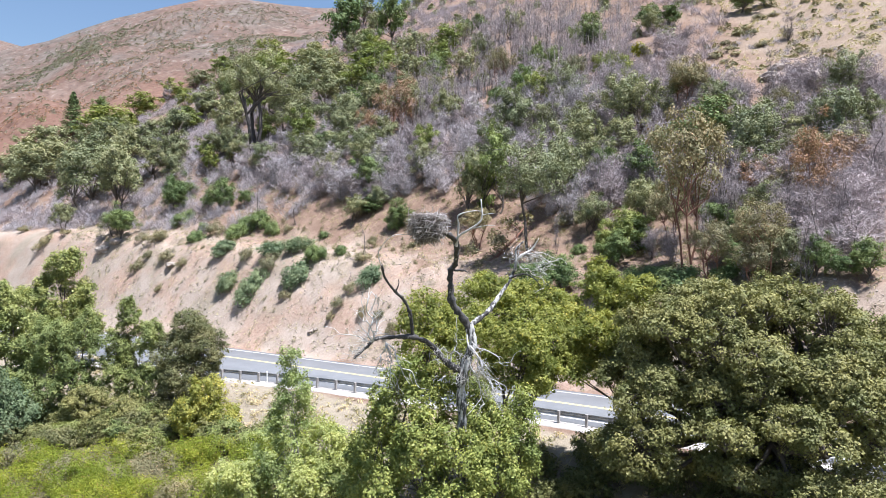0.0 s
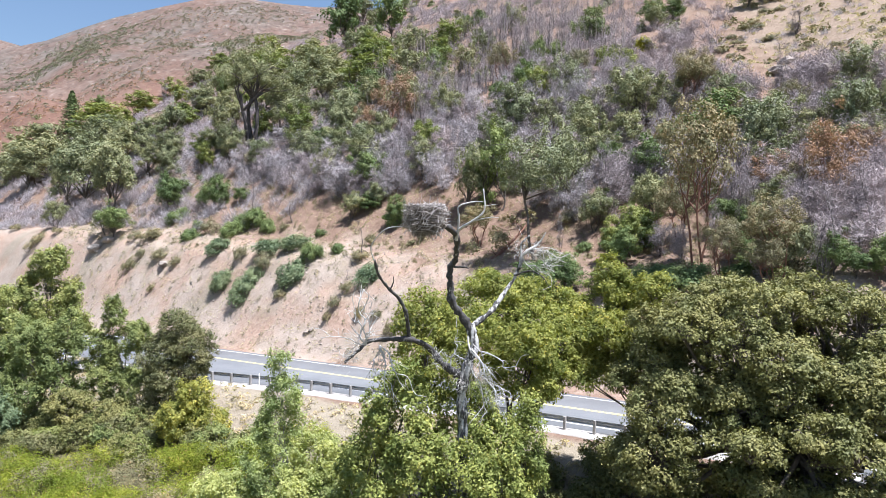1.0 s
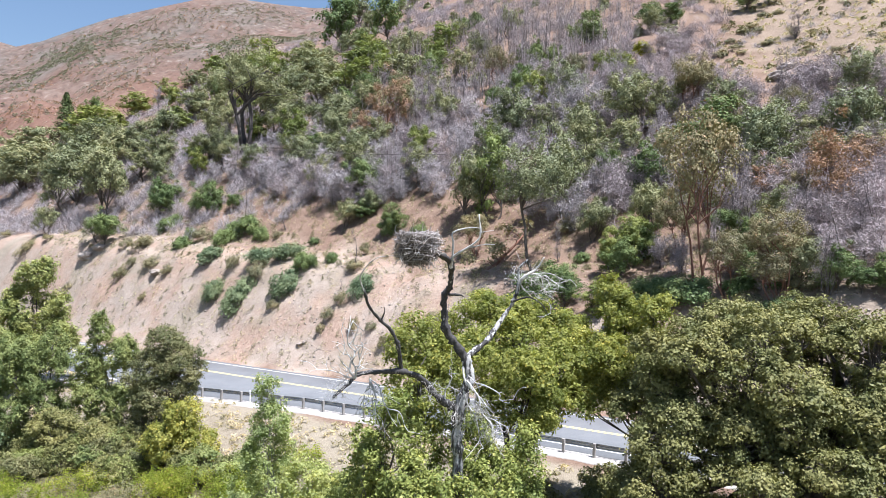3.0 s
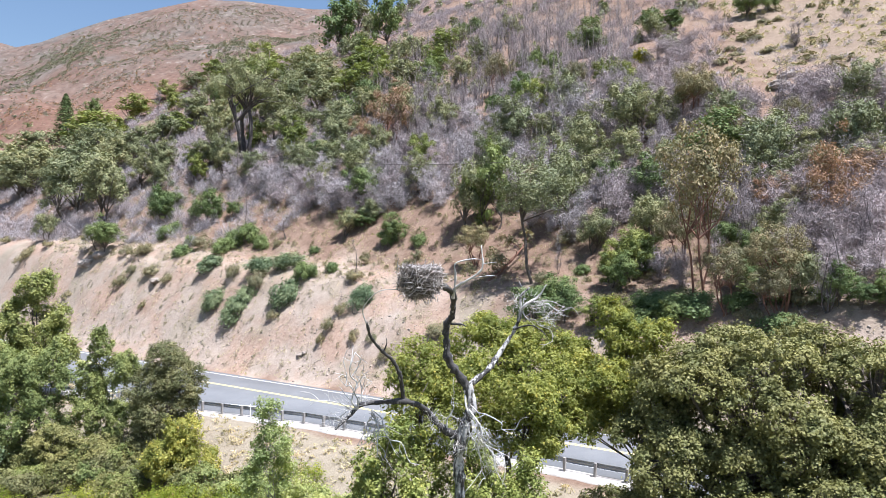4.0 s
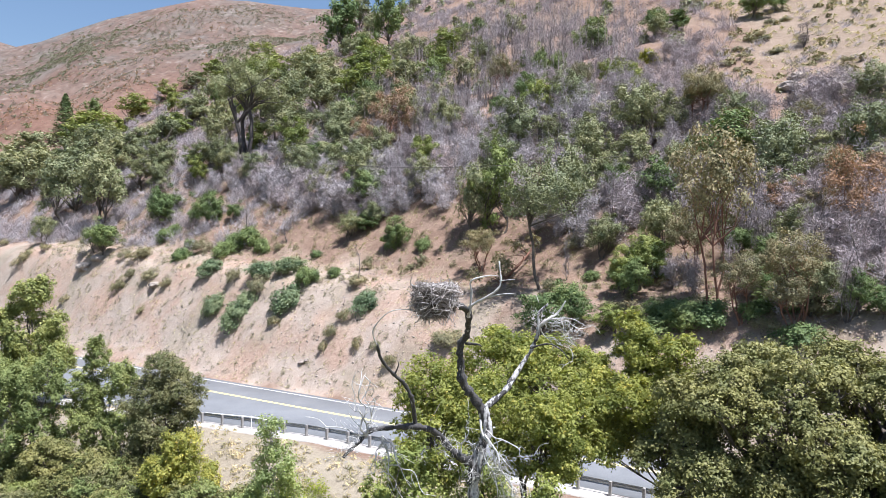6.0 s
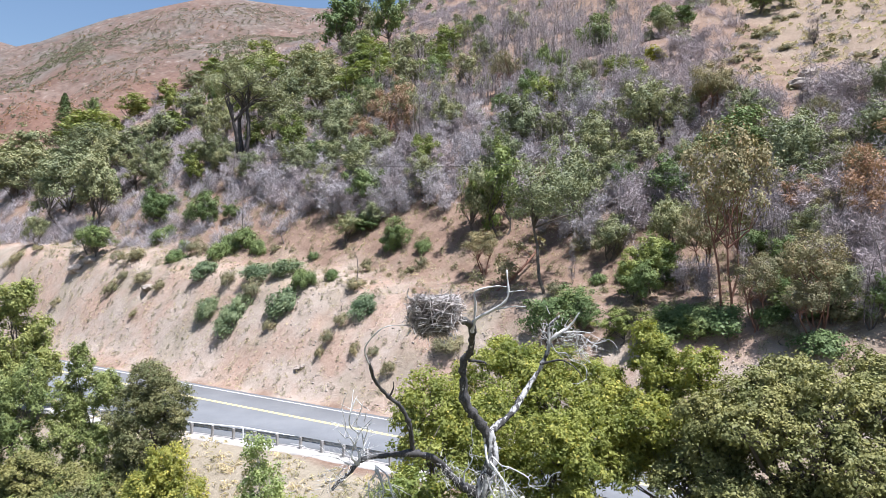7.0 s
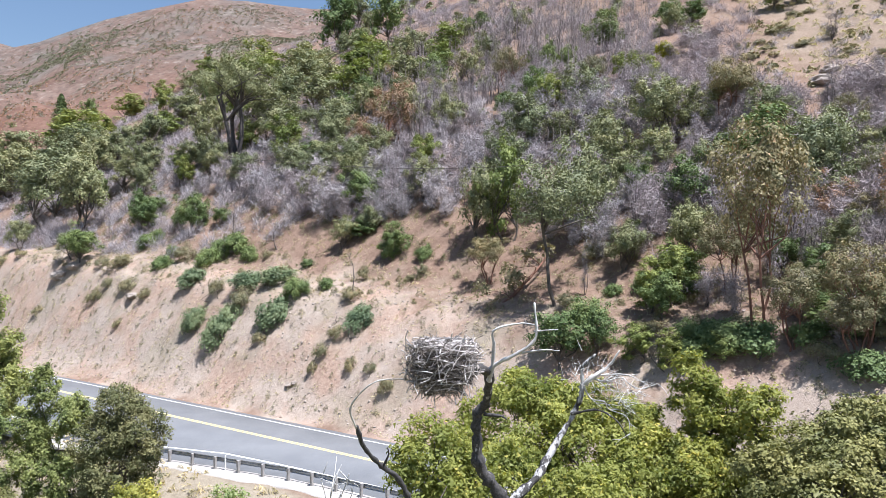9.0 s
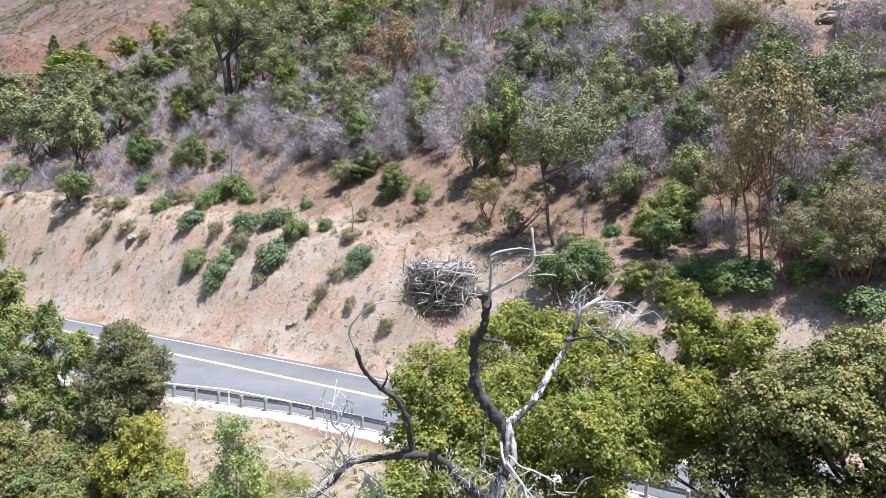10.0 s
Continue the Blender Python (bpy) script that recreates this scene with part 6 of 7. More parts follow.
plant("grey", 11.0, 95.9, 2.9, 3.7)
plant("mauve", 27.8, 74.9, 3.2, 3.8)
plant("mauve", 19.2, 88.4, 2.4, 2.6)
plant("grey", -12.0, 105.4, 2.3, 2.9)
plant("mauve", 40.5, 119.9, 3.5, 4.5)
plant("grey", 1.4, 113.9, 2.4, 2.9)
plant("grey", 12.4, 117.4, 3.8, 4.4)
plant("mauve", 29.0, 83.9, 2.4, 2.5)
plant("grey", 4.2, 93.4, 3.1, 4.3)
plant("grey", -10.2, 119.4, 3.6, 4.9)
plant("grey", 25.2, 120.4, 2.7, 2.9)
plant("mauve", 39.6, 63.9, 4.0, 5.4)
plant("mauve", 26.5, 88.9, 3.4, 4.7)
plant("mauve", 23.4, 87.9, 2.7, 3.1)
plant("grey", -5.4, 118.4, 3.5, 4.1)
plant("grey", -11.6, 117.4, 2.9, 4.1)
plant("grey", 3.3, 107.4, 3.0, 3.9)
plant("mauve", 26.7, 108.4, 2.2, 2.5)
plant("grey", -37.3, 121.4, 3.2, 3.8)
plant("grey", -9.0, 100.9, 2.6, 3.5)
plant("mauve", 20.8, 78.4, 2.3, 2.8)
plant("mauve", 44.1, 85.9, 3.5, 4.8)
plant("mauve", 20.7, 80.4, 2.7, 3.7)
plant("grey", -2.1, 117.9, 4.2, 5.0)
plant("mauve", 28.8, 93.4, 2.3, 3.2)
plant("mauve", 42.3, 68.4, 3.8, 5.0)
plant("mauve", 37.5, 110.4, 3.5, 3.6)
plant("mauve", 38.2, 74.4, 3.9, 4.1)
plant("grey", -11.5, 109.4, 2.4, 3.3)
plant("mauve", 26.4, 72.9, 3.8, 5.0)
plant("grey", 17.8, 109.9, 2.4, 3.2)
plant("grey", 7.8, 95.4, 4.0, 5.2)
plant("mauve", 22.3, 79.4, 3.1, 3.7)
plant("mauve", 33.1, 61.4, 4.1, 4.8)
plant("mauve", 35.8, 74.4, 2.6, 3.0)
plant("mauve", 31.6, 91.4, 2.3, 2.8)
plant("grey", 20.3, 104.9, 2.9, 3.0)
plant("grey", 15.8, 89.9, 2.3, 2.7)
plant("grey", -1.6, 96.4, 2.8, 3.8)
plant("mauve", 30.8, 65.9, 2.7, 3.3)
plant("mauve", 31.9, 82.4, 2.2, 2.7)
plant("mauve", 27.0, 80.9, 2.8, 3.4)
plant("grey", -33.1, 118.9, 2.8, 3.7)
plant("grey", 3.1, 103.9, 2.7, 3.6)
plant("mauve", 43.3, 75.9, 3.1, 4.3)
plant("grey", 6.5, 102.4, 2.6, 2.8)
plant("grey", -19.2, 108.4, 2.7, 2.8)
plant("mauve", 28.1, 64.9, 2.7, 3.2)
plant("mauve", 26.8, 82.9, 2.2, 2.4)
plant("mauve", 34.2, 60.4, 4.0, 5.6)
plant("grey", 21.0, 100.4, 2.9, 3.4)
plant("mauve", 35.2, 87.9, 3.9, 4.6)
plant("grey", -19.1, 116.9, 3.9, 5.1)
plant("mauve", 26.4, 77.9, 3.3, 3.6)
plant("mauve", 43.5, 82.9, 3.7, 4.2)
plant("mauve", 27.7, 70.9, 2.2, 2.4)
plant("grey", -9.8, 110.4, 3.2, 3.8)
plant("mauve", 37.3, 88.4, 2.8, 3.0)
plant("grey", 10.1, 113.9, 3.3, 4.5)
plant("grey", 11.8, 102.9, 3.1, 3.2)
plant("mauve", 28.1, 102.9, 3.1, 3.6)
plant("mauve", 32.8, 72.9, 2.8, 3.0)
plant("grey", -0.4, 116.4, 3.6, 3.9)
plant("grey", 13.6, 75.9, 2.8, 3.9)
plant("grey", 9.4, 91.4, 2.9, 3.6)
plant("grey", 18.8, 99.4, 4.0, 4.9)
plant("grey", -34.8, 121.4, 3.4, 4.5)
plant("mauve", 23.6, 82.4, 2.7, 3.0)
plant("grey", -11.9, 98.9, 3.8, 4.8)
plant("grey", 1.5, 107.4, 2.7, 2.8)
plant("mauve", 24.5, 77.9, 3.9, 5.0)
plant("grey", 8.3, 108.4, 2.4, 3.0)
plant("mauve", 32.8, 87.4, 2.8, 3.8)
plant("grey", -5.6, 105.4, 4.2, 5.4)
plant("grey", 8.2, 105.9, 3.7, 4.9)
plant("grey", 13.8, 83.4, 3.3, 4.0)
plant("mauve", 20.6, 82.4, 3.5, 4.5)
plant("mauve", 29.9, 86.4, 2.7, 3.6)
plant("grey", -16.2, 116.9, 2.4, 2.5)
plant("grey", 13.1, 92.4, 2.8, 3.1)
plant("grey", 11.3, 110.4, 2.4, 3.2)
plant("grey", -6.9, 97.4, 3.8, 4.7)
plant("mauve", 22.9, 94.4, 2.5, 3.0)
plant("grey", 4.6, 103.4, 2.5, 3.2)
plant("grey", -14.3, 118.9, 2.4, 2.8)
plant("grey", 22.7, 116.9, 3.5, 3.5)
plant("mauve", 16.2, 74.4, 2.6, 3.5)
plant("grey", -22.3, 120.4, 3.3, 4.2)
plant("mauve", 28.0, 98.9, 2.9, 3.6)
plant("grey", 13.6, 86.4, 4.1, 4.3)
plant("grey", 7.7, 96.9, 4.1, 4.1)
plant("mauve", 30.5, 81.4, 3.4, 4.5)
plant("mauve", 40.8, 66.4, 3.1, 4.1)
plant("mauve", 40.9, 78.9, 2.7, 3.3)
plant("mauve", 46.1, 76.4, 4.2, 5.5)
plant("grey", 14.5, 118.9, 2.3, 3.0)
plant("mauve", 31.2, 120.9, 2.9, 3.2)
plant("grey", 20.3, 98.9, 3.5, 4.6)
plant("grey", 19.3, 114.4, 3.6, 4.5)
plant("grey", -1.8, 94.4, 4.0, 4.8)
plant("mauve", 23.9, 98.4, 3.7, 4.4)
plant("mauve", 26.9, 120.4, 4.2, 5.6)
plant("grey", -0.9, 104.9, 3.3, 3.6)
plant("mauve", 36.9, 76.4, 4.1, 5.0)
plant("mauve", 39.6, 75.4, 3.1, 3.6)
plant("grey", 10.3, 121.4, 2.3, 2.6)
plant("mauve", 36.7, 72.9, 2.7, 3.1)
plant("grey", 12.7, 119.9, 3.7, 4.8)
plant("mauve", 34.8, 66.4, 2.2, 2.5)
plant("mauve", 34.6, 108.4, 2.3, 2.8)
plant("grey", 19.0, 103.4, 3.9, 4.4)
plant("grey", -12.2, 119.9, 2.7, 3.3)
plant("mauve", 26.5, 68.4, 3.2, 3.7)
plant("grey", 12.2, 105.4, 4.0, 5.0)
plant("mauve", 30.6, 83.9, 3.2, 3.8)
plant("mauve", 20.0, 77.4, 4.1, 4.4)
plant("grey", -26.7, 112.4, 3.8, 4.5)
plant("grey", 7.9, 99.4, 2.3, 3.1)
plant("mauve", 33.4, 65.9, 2.3, 2.9)
plant("grey", 4.0, 114.4, 3.5, 3.7)
plant("grey", 13.9, 114.4, 2.3, 2.4)
plant("mauve", 34.1, 98.9, 2.8, 3.7)
plant("grey", 11.5, 112.4, 2.7, 3.1)
plant("grey", -7.2, 99.9, 3.1, 3.9)
plant("grey", 5.3, 106.9, 2.8, 3.7)
plant("grey", 8.0, 86.9, 3.8, 4.8)
plant("grey", -15.7, 104.9, 2.5, 3.4)
plant("grey", -5.0, 96.4, 3.2, 4.2)
plant("grey", -18.3, 103.4, 2.9, 3.4)
plant("mauve", 34.8, 70.4, 3.9, 4.7)
plant("mauve", 43.8, 90.4, 3.2, 3.5)
plant("mauve", 33.6, 89.9, 3.2, 3.7)
plant("grey", -7.7, 121.4, 2.8, 3.6)
plant("grey", -2.3, 110.9, 2.4, 3.0)
plant("mauve", 28.7, 80.9, 3.2, 3.4)
plant("mauve", 25.1, 81.4, 2.7, 3.7)
plant("grey", -12.0, 115.4, 3.6, 3.8)
plant("mauve", 35.5, 60.9, 4.2, 5.4)
plant("grey", 9.6, 97.4, 3.4, 4.0)
plant("mauve", 36.1, 120.9, 2.9, 3.4)
plant("grey", -13.8, 104.9, 2.8, 3.8)
plant("mauve", 25.3, 94.9, 2.5, 3.3)
plant("mauve", 34.8, 76.9, 3.4, 3.8)
plant("grey", -25.9, 114.4, 3.6, 3.6)
plant("grey", 8.5, 110.9, 2.5, 2.9)
plant("grey", 8.2, 102.4, 3.3, 3.4)
plant("mauve", 34.4, 62.4, 3.8, 4.7)
plant("grey", 14.8, 80.4, 3.3, 3.9)
plant("mauve", 20.7, 94.4, 4.1, 5.2)
plant("grey", -13.5, 100.9, 3.8, 4.9)
plant("grey", 3.0, 101.9, 3.6, 4.6)

# smaller trees between them
plant("oak", -11.0, 102.4, 6.6, 5.8)
plant("far_oak", -72.3, 164.9, 5.9, 4.2)
plant("far_oak", -92.6, 169.4, 5.1, 4.4)
plant("far_oak", -33.0, 163.9, 8.0, 5.6)
plant("oak", 17.3, 85.9, 5.9, 5.1)
plant("far_oak", -83.8, 171.4, 7.7, 6.5)
plant("far_dark", -47.3, 173.4, 8.0, 5.6)
plant("burnt", -56.2, 160.9, 7.2, 3.6)
plant("fresh", -2.7, 101.9, 5.9, 4.2)
plant("burnt", -56.7, 146.4, 4.9, 2.4)
plant("burnt", -6.6, 97.9, 7.0, 3.5)
plant("burnt", 27.6, 72.4, 5.0, 2.5)
plant("far_dark", -21.3, 191.9, 5.9, 4.2)
plant("burnt", -10.5, 134.9, 6.6, 3.3)
plant("far_oak", -24.5, 238.9, 6.8, 5.6)
plant("oak", -17.2, 103.9, 5.4, 3.5)
plant("oak", -17.8, 118.4, 7.0, 5.2)
plant("far_oak", -41.4, 142.4, 5.0, 4.3)
plant("far_fresh", -34.8, 192.4, 7.6, 5.3)
plant("fresh", -24.6, 119.9, 7.6, 5.8)
plant("burnt", 27.9, 68.9, 6.5, 3.3)
plant("far_oak", -9.7, 169.4, 5.2, 3.8)
plant("oak", -42.0, 135.9, 7.9, 5.5)
plant("fresh", -33.0, 130.9, 6.6, 5.2)
plant("burnt", 39.3, 84.9, 7.6, 3.8)
plant("burnt", 15.2, 98.4, 7.9, 3.9)
plant("far_oak", -55.6, 225.9, 4.9, 4.1)
plant("burnt", 12.5, 88.9, 6.6, 3.3)
plant("oak", -28.9, 129.9, 7.7, 6.7)
plant("far_oak", -8.8, 155.9, 7.9, 5.5)
plant("burnt", 16.9, 75.9, 6.7, 3.4)
plant("burnt", 22.3, 119.4, 7.8, 3.9)
plant("far_oak", -86.9, 166.9, 4.9, 3.7)
plant("far_oak", 31.7, 193.9, 6.1, 4.5)
plant("fresh", -41.9, 125.9, 5.2, 3.7)
plant("far_oak", -21.1, 197.4, 5.5, 4.7)
plant("madrone", 9.5, 120.9, 7.1, 5.8)
plant("oak", -48.8, 126.4, 6.0, 4.1)
plant("madrone", 20.3, 108.9, 5.5, 4.3)
plant("far_fresh", -100.9, 173.4, 6.3, 5.3)
plant("oak", -5.8, 121.9, 6.2, 4.8)
plant("dark", -17.0, 127.9, 6.2, 5.3)
plant("oak", -21.9, 113.4, 6.7, 5.5)
plant("burnt", -3.3, 109.9, 7.4, 3.7)
plant("oak", 17.0, 92.4, 6.4, 5.6)
plant("far_oak", -22.7, 243.4, 6.4, 4.6)
plant("burnt", -6.0, 105.9, 6.2, 3.1)
plant("far_oak", -30.5, 192.4, 5.6, 4.8)
plant("dark", -10.3, 99.4, 5.6, 5.0)
plant("far_oak", -79.4, 147.4, 5.7, 3.7)
plant("far_oak", 4.4, 165.9, 4.9, 4.0)
plant("oak", 6.7, 92.4, 7.3, 5.6)
plant("far_oak", -10.9, 261.4, 4.9, 4.4)
plant("far_oak", -20.5, 152.4, 5.6, 3.7)
plant("far_fresh", -51.1, 191.9, 7.9, 5.4)
plant("burnt", -38.1, 244.4, 7.2, 3.6)
plant("madrone", 34.7, 68.4, 5.4, 4.3)
plant("madrone", 38.2, 79.9, 4.8, 3.6)
plant("burnt", 7.0, 95.4, 6.0, 3.0)
plant("far_oak", -35.9, 148.9, 5.3, 4.0)
plant("oak", -30.3, 119.4, 5.1, 4.6)
plant("oak", 32.3, 83.9, 5.5, 4.8)
plant("far_oak", -61.4, 197.4, 6.0, 4.7)
plant("far_oak", -100.4, 175.9, 6.8, 5.1)
plant("burnt", 0.9, 173.9, 5.3, 2.7)
plant("burnt", -37.6, 142.9, 7.3, 3.6)
plant("far_oak", 15.3, 162.9, 7.7, 6.6)
plant("burnt", 24.3, 92.4, 6.1, 3.0)
plant("far_fresh", -13.0, 156.9, 6.5, 5.4)
plant("oak", 38.9, 70.9, 7.4, 5.0)
plant("burnt", -9.1, 200.9, 7.5, 3.8)
plant("dark", 12.9, 111.9, 5.3, 4.6)
plant("oak", -2.6, 95.9, 5.6, 4.6)
plant("oak", -5.2, 117.9, 7.2, 5.3)
plant("dark", -13.4, 132.9, 6.8, 4.9)
plant("dark", 21.3, 76.9, 5.7, 4.6)
plant("oak", 42.3, 70.9, 5.7, 3.8)
plant("burnt", 0.9, 92.9, 5.1, 2.5)
plant("oak", -51.8, 134.4, 7.0, 5.6)
plant("burnt", -47.6, 193.9, 6.8, 3.4)
plant("oak", -6.7, 127.9, 6.4, 5.0)
plant("burnt", -1.2, 129.9, 5.2, 2.6)
plant("burnt", 13.2, 117.9, 7.4, 3.7)
plant("madrone", 30.6, 79.9, 6.3, 5.1)
plant("burnt", 23.0, 98.4, 7.5, 3.8)
plant("burnt", -67.9, 174.9, 7.5, 3.7)
plant("far_oak", -23.3, 186.9, 7.9, 6.2)
plant("far_fresh", -39.7, 149.9, 6.0, 5.4)
plant("oak", 0.1, 112.9, 6.6, 5.4)
plant("far_oak", -66.8, 161.9, 6.5, 4.3)
plant("far_oak", -24.6, 155.4, 7.9, 5.9)
plant("far_oak", -70.7, 157.4, 7.6, 5.5)
plant("far_oak", -39.6, 167.9, 5.2, 3.4)
plant("dark", -1.6, 135.4, 7.0, 5.4)
plant("far_oak", -5.6, 161.4, 6.9, 6.0)
plant("fresh", -66.0, 137.4, 6.6, 4.3)
plant("oak", -37.3, 126.4, 7.0, 5.4)
plant("far_fresh", -71.8, 193.9, 6.3, 4.7)
plant("burnt", -77.3, 196.9, 6.9, 3.4)
plant("dark", -60.8, 134.4, 6.1, 5.5)
plant("burnt", 13.5, 171.4, 7.0, 3.5)
plant("oak", 44.1, 78.4, 6.4, 4.5)
plant("burnt", 6.7, 102.4, 5.6, 2.8)
plant("far_oak", -14.4, 249.4, 5.5, 3.8)
plant("oak", -17.9, 111.4, 5.6, 5.0)

plant("far_oak", -33.8, 144.0, 6.9, 8.0)
plant("far_fresh", -48.9, 195.0, 7.8, 10.9)
plant("far_fresh", -38.8, 180.5, 7.9, 8.6)
plant("far_oak", -30.1, 168.5, 8.1, 9.4)
plant("far_oak", -22.8, 155.0, 7.4, 8.7)
plant("far_fresh", -16.7, 145.5, 7.0, 9.3)
plant("far_fresh", -10.9, 145.5, 6.4, 8.1)
plant("far_oak", -6.0, 140.0, 6.7, 7.8)
plant("far_oak", -27.0, 133.0, 6.4, 6.4)
plant("oak", -21.4, 128.0, 5.6, 6.1)
plant("oak", -15.9, 121.5, 6.8, 6.8)
plant("far_oak", -11.8, 124.5, 6.0, 7.0)
plant("far_oak", -55.2, 163.0, 7.2, 7.8)
plant("far_oak", -57.5, 187.5, 9.0, 9.0)
plant("far_fresh", -57.6, 159.0, 6.3, 7.6)
plant("far_oak", -61.3, 157.0, 6.3, 7.5)
plant("oak", -64.4, 151.0, 7.2, 8.4)
plant("oak", -78.8, 169.0, 7.4, 10.8)
plant("oak", -89.6, 155.0, 8.7, 11.1)
plant("oak", -105.5, 173.0, 8.3, 11.1)
plant("oak", -88.3, 164.0, 7.2, 9.2)
plant("oak", -84.8, 167.5, 6.7, 8.0)
plant("oak", -55.4, 135.0, 5.9, 6.5)
plant("oak", -50.9, 134.5, 5.9, 5.9)
plant("oak", -42.8, 129.5, 6.2, 6.2)
plant("oak", -37.6, 126.0, 5.5, 5.0)
plant("dark", -44.5, 120.0, 3.8, 4.3)
plant("oak", -22.3, 117.0, 4.7, 5.1)
plant("oak", -17.6, 113.5, 5.0, 5.4)
plant("dark", -12.2, 106.0, 4.2, 4.2)
plant("oak", -9.0, 108.5, 5.2, 5.2)
plant("far_oak", -0.4, 125.0, 5.5, 6.0)
plant("far_fresh", -0.5, 146.5, 5.3, 7.0)
plant("far_fresh", -17.8, 172.5, 4.8, 6.9)
plant("far_oak", 3.9, 135.0, 6.5, 5.9)
plant("far_oak", 7.8, 148.0, 5.3, 5.9)
plant("far_fresh", 26.5, 108.5, 3.9, 4.8)
plant("far_fresh", 25.9, 99.5, 4.0, 5.6)
plant("far_fresh", 14.3, 107.5, 5.6, 3.9)
plant("far_oak", 17.6, 102.0, 4.5, 4.9)
plant("far_oak", 21.4, 97.0, 4.6, 5.4)
plant("oak", 21.6, 83.0, 5.0, 5.3)
plant("oak", 9.3, 100.0, 4.8, 6.4)
plant("oak", 13.9, 98.5, 4.7, 5.5)
plant("oak", 17.5, 82.5, 4.9, 4.0)
plant("dark", 28.6, 78.5, 4.7, 6.9)
plant("oak", 32.4, 73.0, 5.8, 5.8)
plant("oak", 36.9, 75.0, 3.6, 4.2)
plant("madrone", 31.0, 89.0, 5.7, 5.7)
plant("oak", 38.1, 68.5, 4.4, 4.4)
plant("far_oak", 38.7, 132.5, 4.8, 4.8)
plant("far_dark", 42.2, 133.5, 4.3, 5.3)
plant("far_dark", 28.2, 135.5, 4.9, 6.0)
plant("dark", 8.7, 113.0, 3.2, 3.6)
plant("dark", 18.4, 68.5, 4.1, 4.1)
plant("dark", 28.6, 54.5, 3.5, 2.6)
plant("dark", 31.6, 53.0, 3.4, 3.0)
plant("burnt", 26.4, 64.0, 6.6, 3.6)
plant("burnt", 29.5, 61.0, 6.3, 3.9)
plant("burnt", 33.0, 58.5, 6.5, 3.7)
plant("burnt", 37.6, 61.5, 6.9, 3.9)
plant("burnt", 26.2, 59.0, 4.7, 2.8)
plant("burnt", 26.0, 67.0, 6.4, 3.2)
plant("oak", 30.3, 69.5, 5.0, 5.0)
plant("dark", 24.5, 60.5, 2.4, 2.9)
plant("dark", 29.7, 53.5, 2.1, 2.6)
plant("olive", 26.9, 56.5, 1.8, 2.7)
plant("fresh", 15.1, 66.0, 3.7, 2.1)
plant("sage", -27.2, 88.5, 3.0, 2.7)
plant("sage", -23.9, 85.5, 3.2, 3.0)
plant("sage", -23.0, 86.6, 2.1, 2.4)
plant("sage", -17.5, 83.3, 3.3, 3.1)
plant("sage", -8.2, 77.8, 2.5, 2.5)
plant("sage", -21.7, 90.0, 2.2, 3.5)
plant("sage", -18.3, 88.7, 2.5, 3.6)
plant("bush", -15.8, 84.4, 2.7, 2.0)
plant("bush", -14.7, 84.6, 1.9, 1.6)
plant("olive", -21.5, 87.2, 2.6, 2.2)
plant("olive", -25.6, 90.6, 2.4, 1.6)
plant("sage", -29.6, 94.1, 2.1, 2.8)
plant("bush", -29.3, 98.8, 3.0, 2.8)
plant("bush", -28.7, 101.3, 2.9, 2.5)
plant("bush", -26.5, 101.1, 3.5, 3.3)
plant("bush", -24.1, 98.6, 2.6, 2.2)
plant("olive", -33.1, 102.4, 2.5, 2.7)
plant("bush", -35.5, 100.7, 2.3, 2.6)
plant("bush", -35.8, 104.7, 2.0, 1.7)
plant("bush", -41.4, 110.1, 2.6, 2.5)
plant("bush", -40.1, 111.1, 2.3, 1.9)
plant("dark", -43.6, 116.1, 3.7, 4.3)
plant("dark", -37.9, 112.9, 2.9, 2.4)
plant("dark", -33.9, 109.7, 3.1, 2.6)
plant("dark", -30.9, 109.7, 3.1, 2.6)
plant("olive", -42.6, 104.4, 2.6, 3.1)
plant("olive", -45.4, 106.0, 1.9, 1.8)
plant("olive", -44.3, 101.1, 2.9, 1.8)
plant("olive", -42.8, 101.6, 1.9, 1.4)
plant("olive", -38.9, 99.2, 2.0, 2.2)
plant("olive", -35.8, 96.5, 1.8, 1.6)
plant("oak", -52.4, 111.9, 3.7, 4.1)
plant("olive", -38.8, 95.7, 1.4, 1.1)
plant("bush", -12.4, 85.2, 1.6, 1.4)
plant("bush", -15.9, 92.5, 1.3, 1.3)
plant("olive", -9.3, 81.4, 1.7, 2.4)
plant("olive", -18.5, 82.0, 1.6, 1.3)
plant("olive", -11.5, 76.6, 1.8, 1.3)
plant("olive", -10.6, 77.6, 1.8, 1.4)
plant("olive", -12.2, 76.0, 1.5, 0.9)
plant("olive", -8.6, 73.9, 1.7, 1.0)
plant("olive", -6.7, 72.9, 1.1, 1.1)
plant("olive", -5.2, 70.6, 1.8, 1.2)
plant("dark", -10.4, 94.9, 2.3, 4.2)
plant("bush", -6.1, 89.1, 2.8, 2.3)
plant("olive", -8.7, 85.9, 1.7, 1.5)
plant("olive", -3.9, 83.6, 1.0, 1.2)
plant("olive", -2.7, 84.4, 1.5, 1.2)
plant("olive", -21.7, 97.9, 1.2, 1.2)
plant("snag", -9.4, 81.4, 5.1, 1.9)
plant("snag", -20.4, 98.1, 4.5, 2.3)
plant("snag", -27.3, 103.9, 6.5, 2.1)
plant("snag", -10.4, 79.3, 1.3, 1.2)
plant("bush", -2.4, 86.2, 2.0, 1.7)


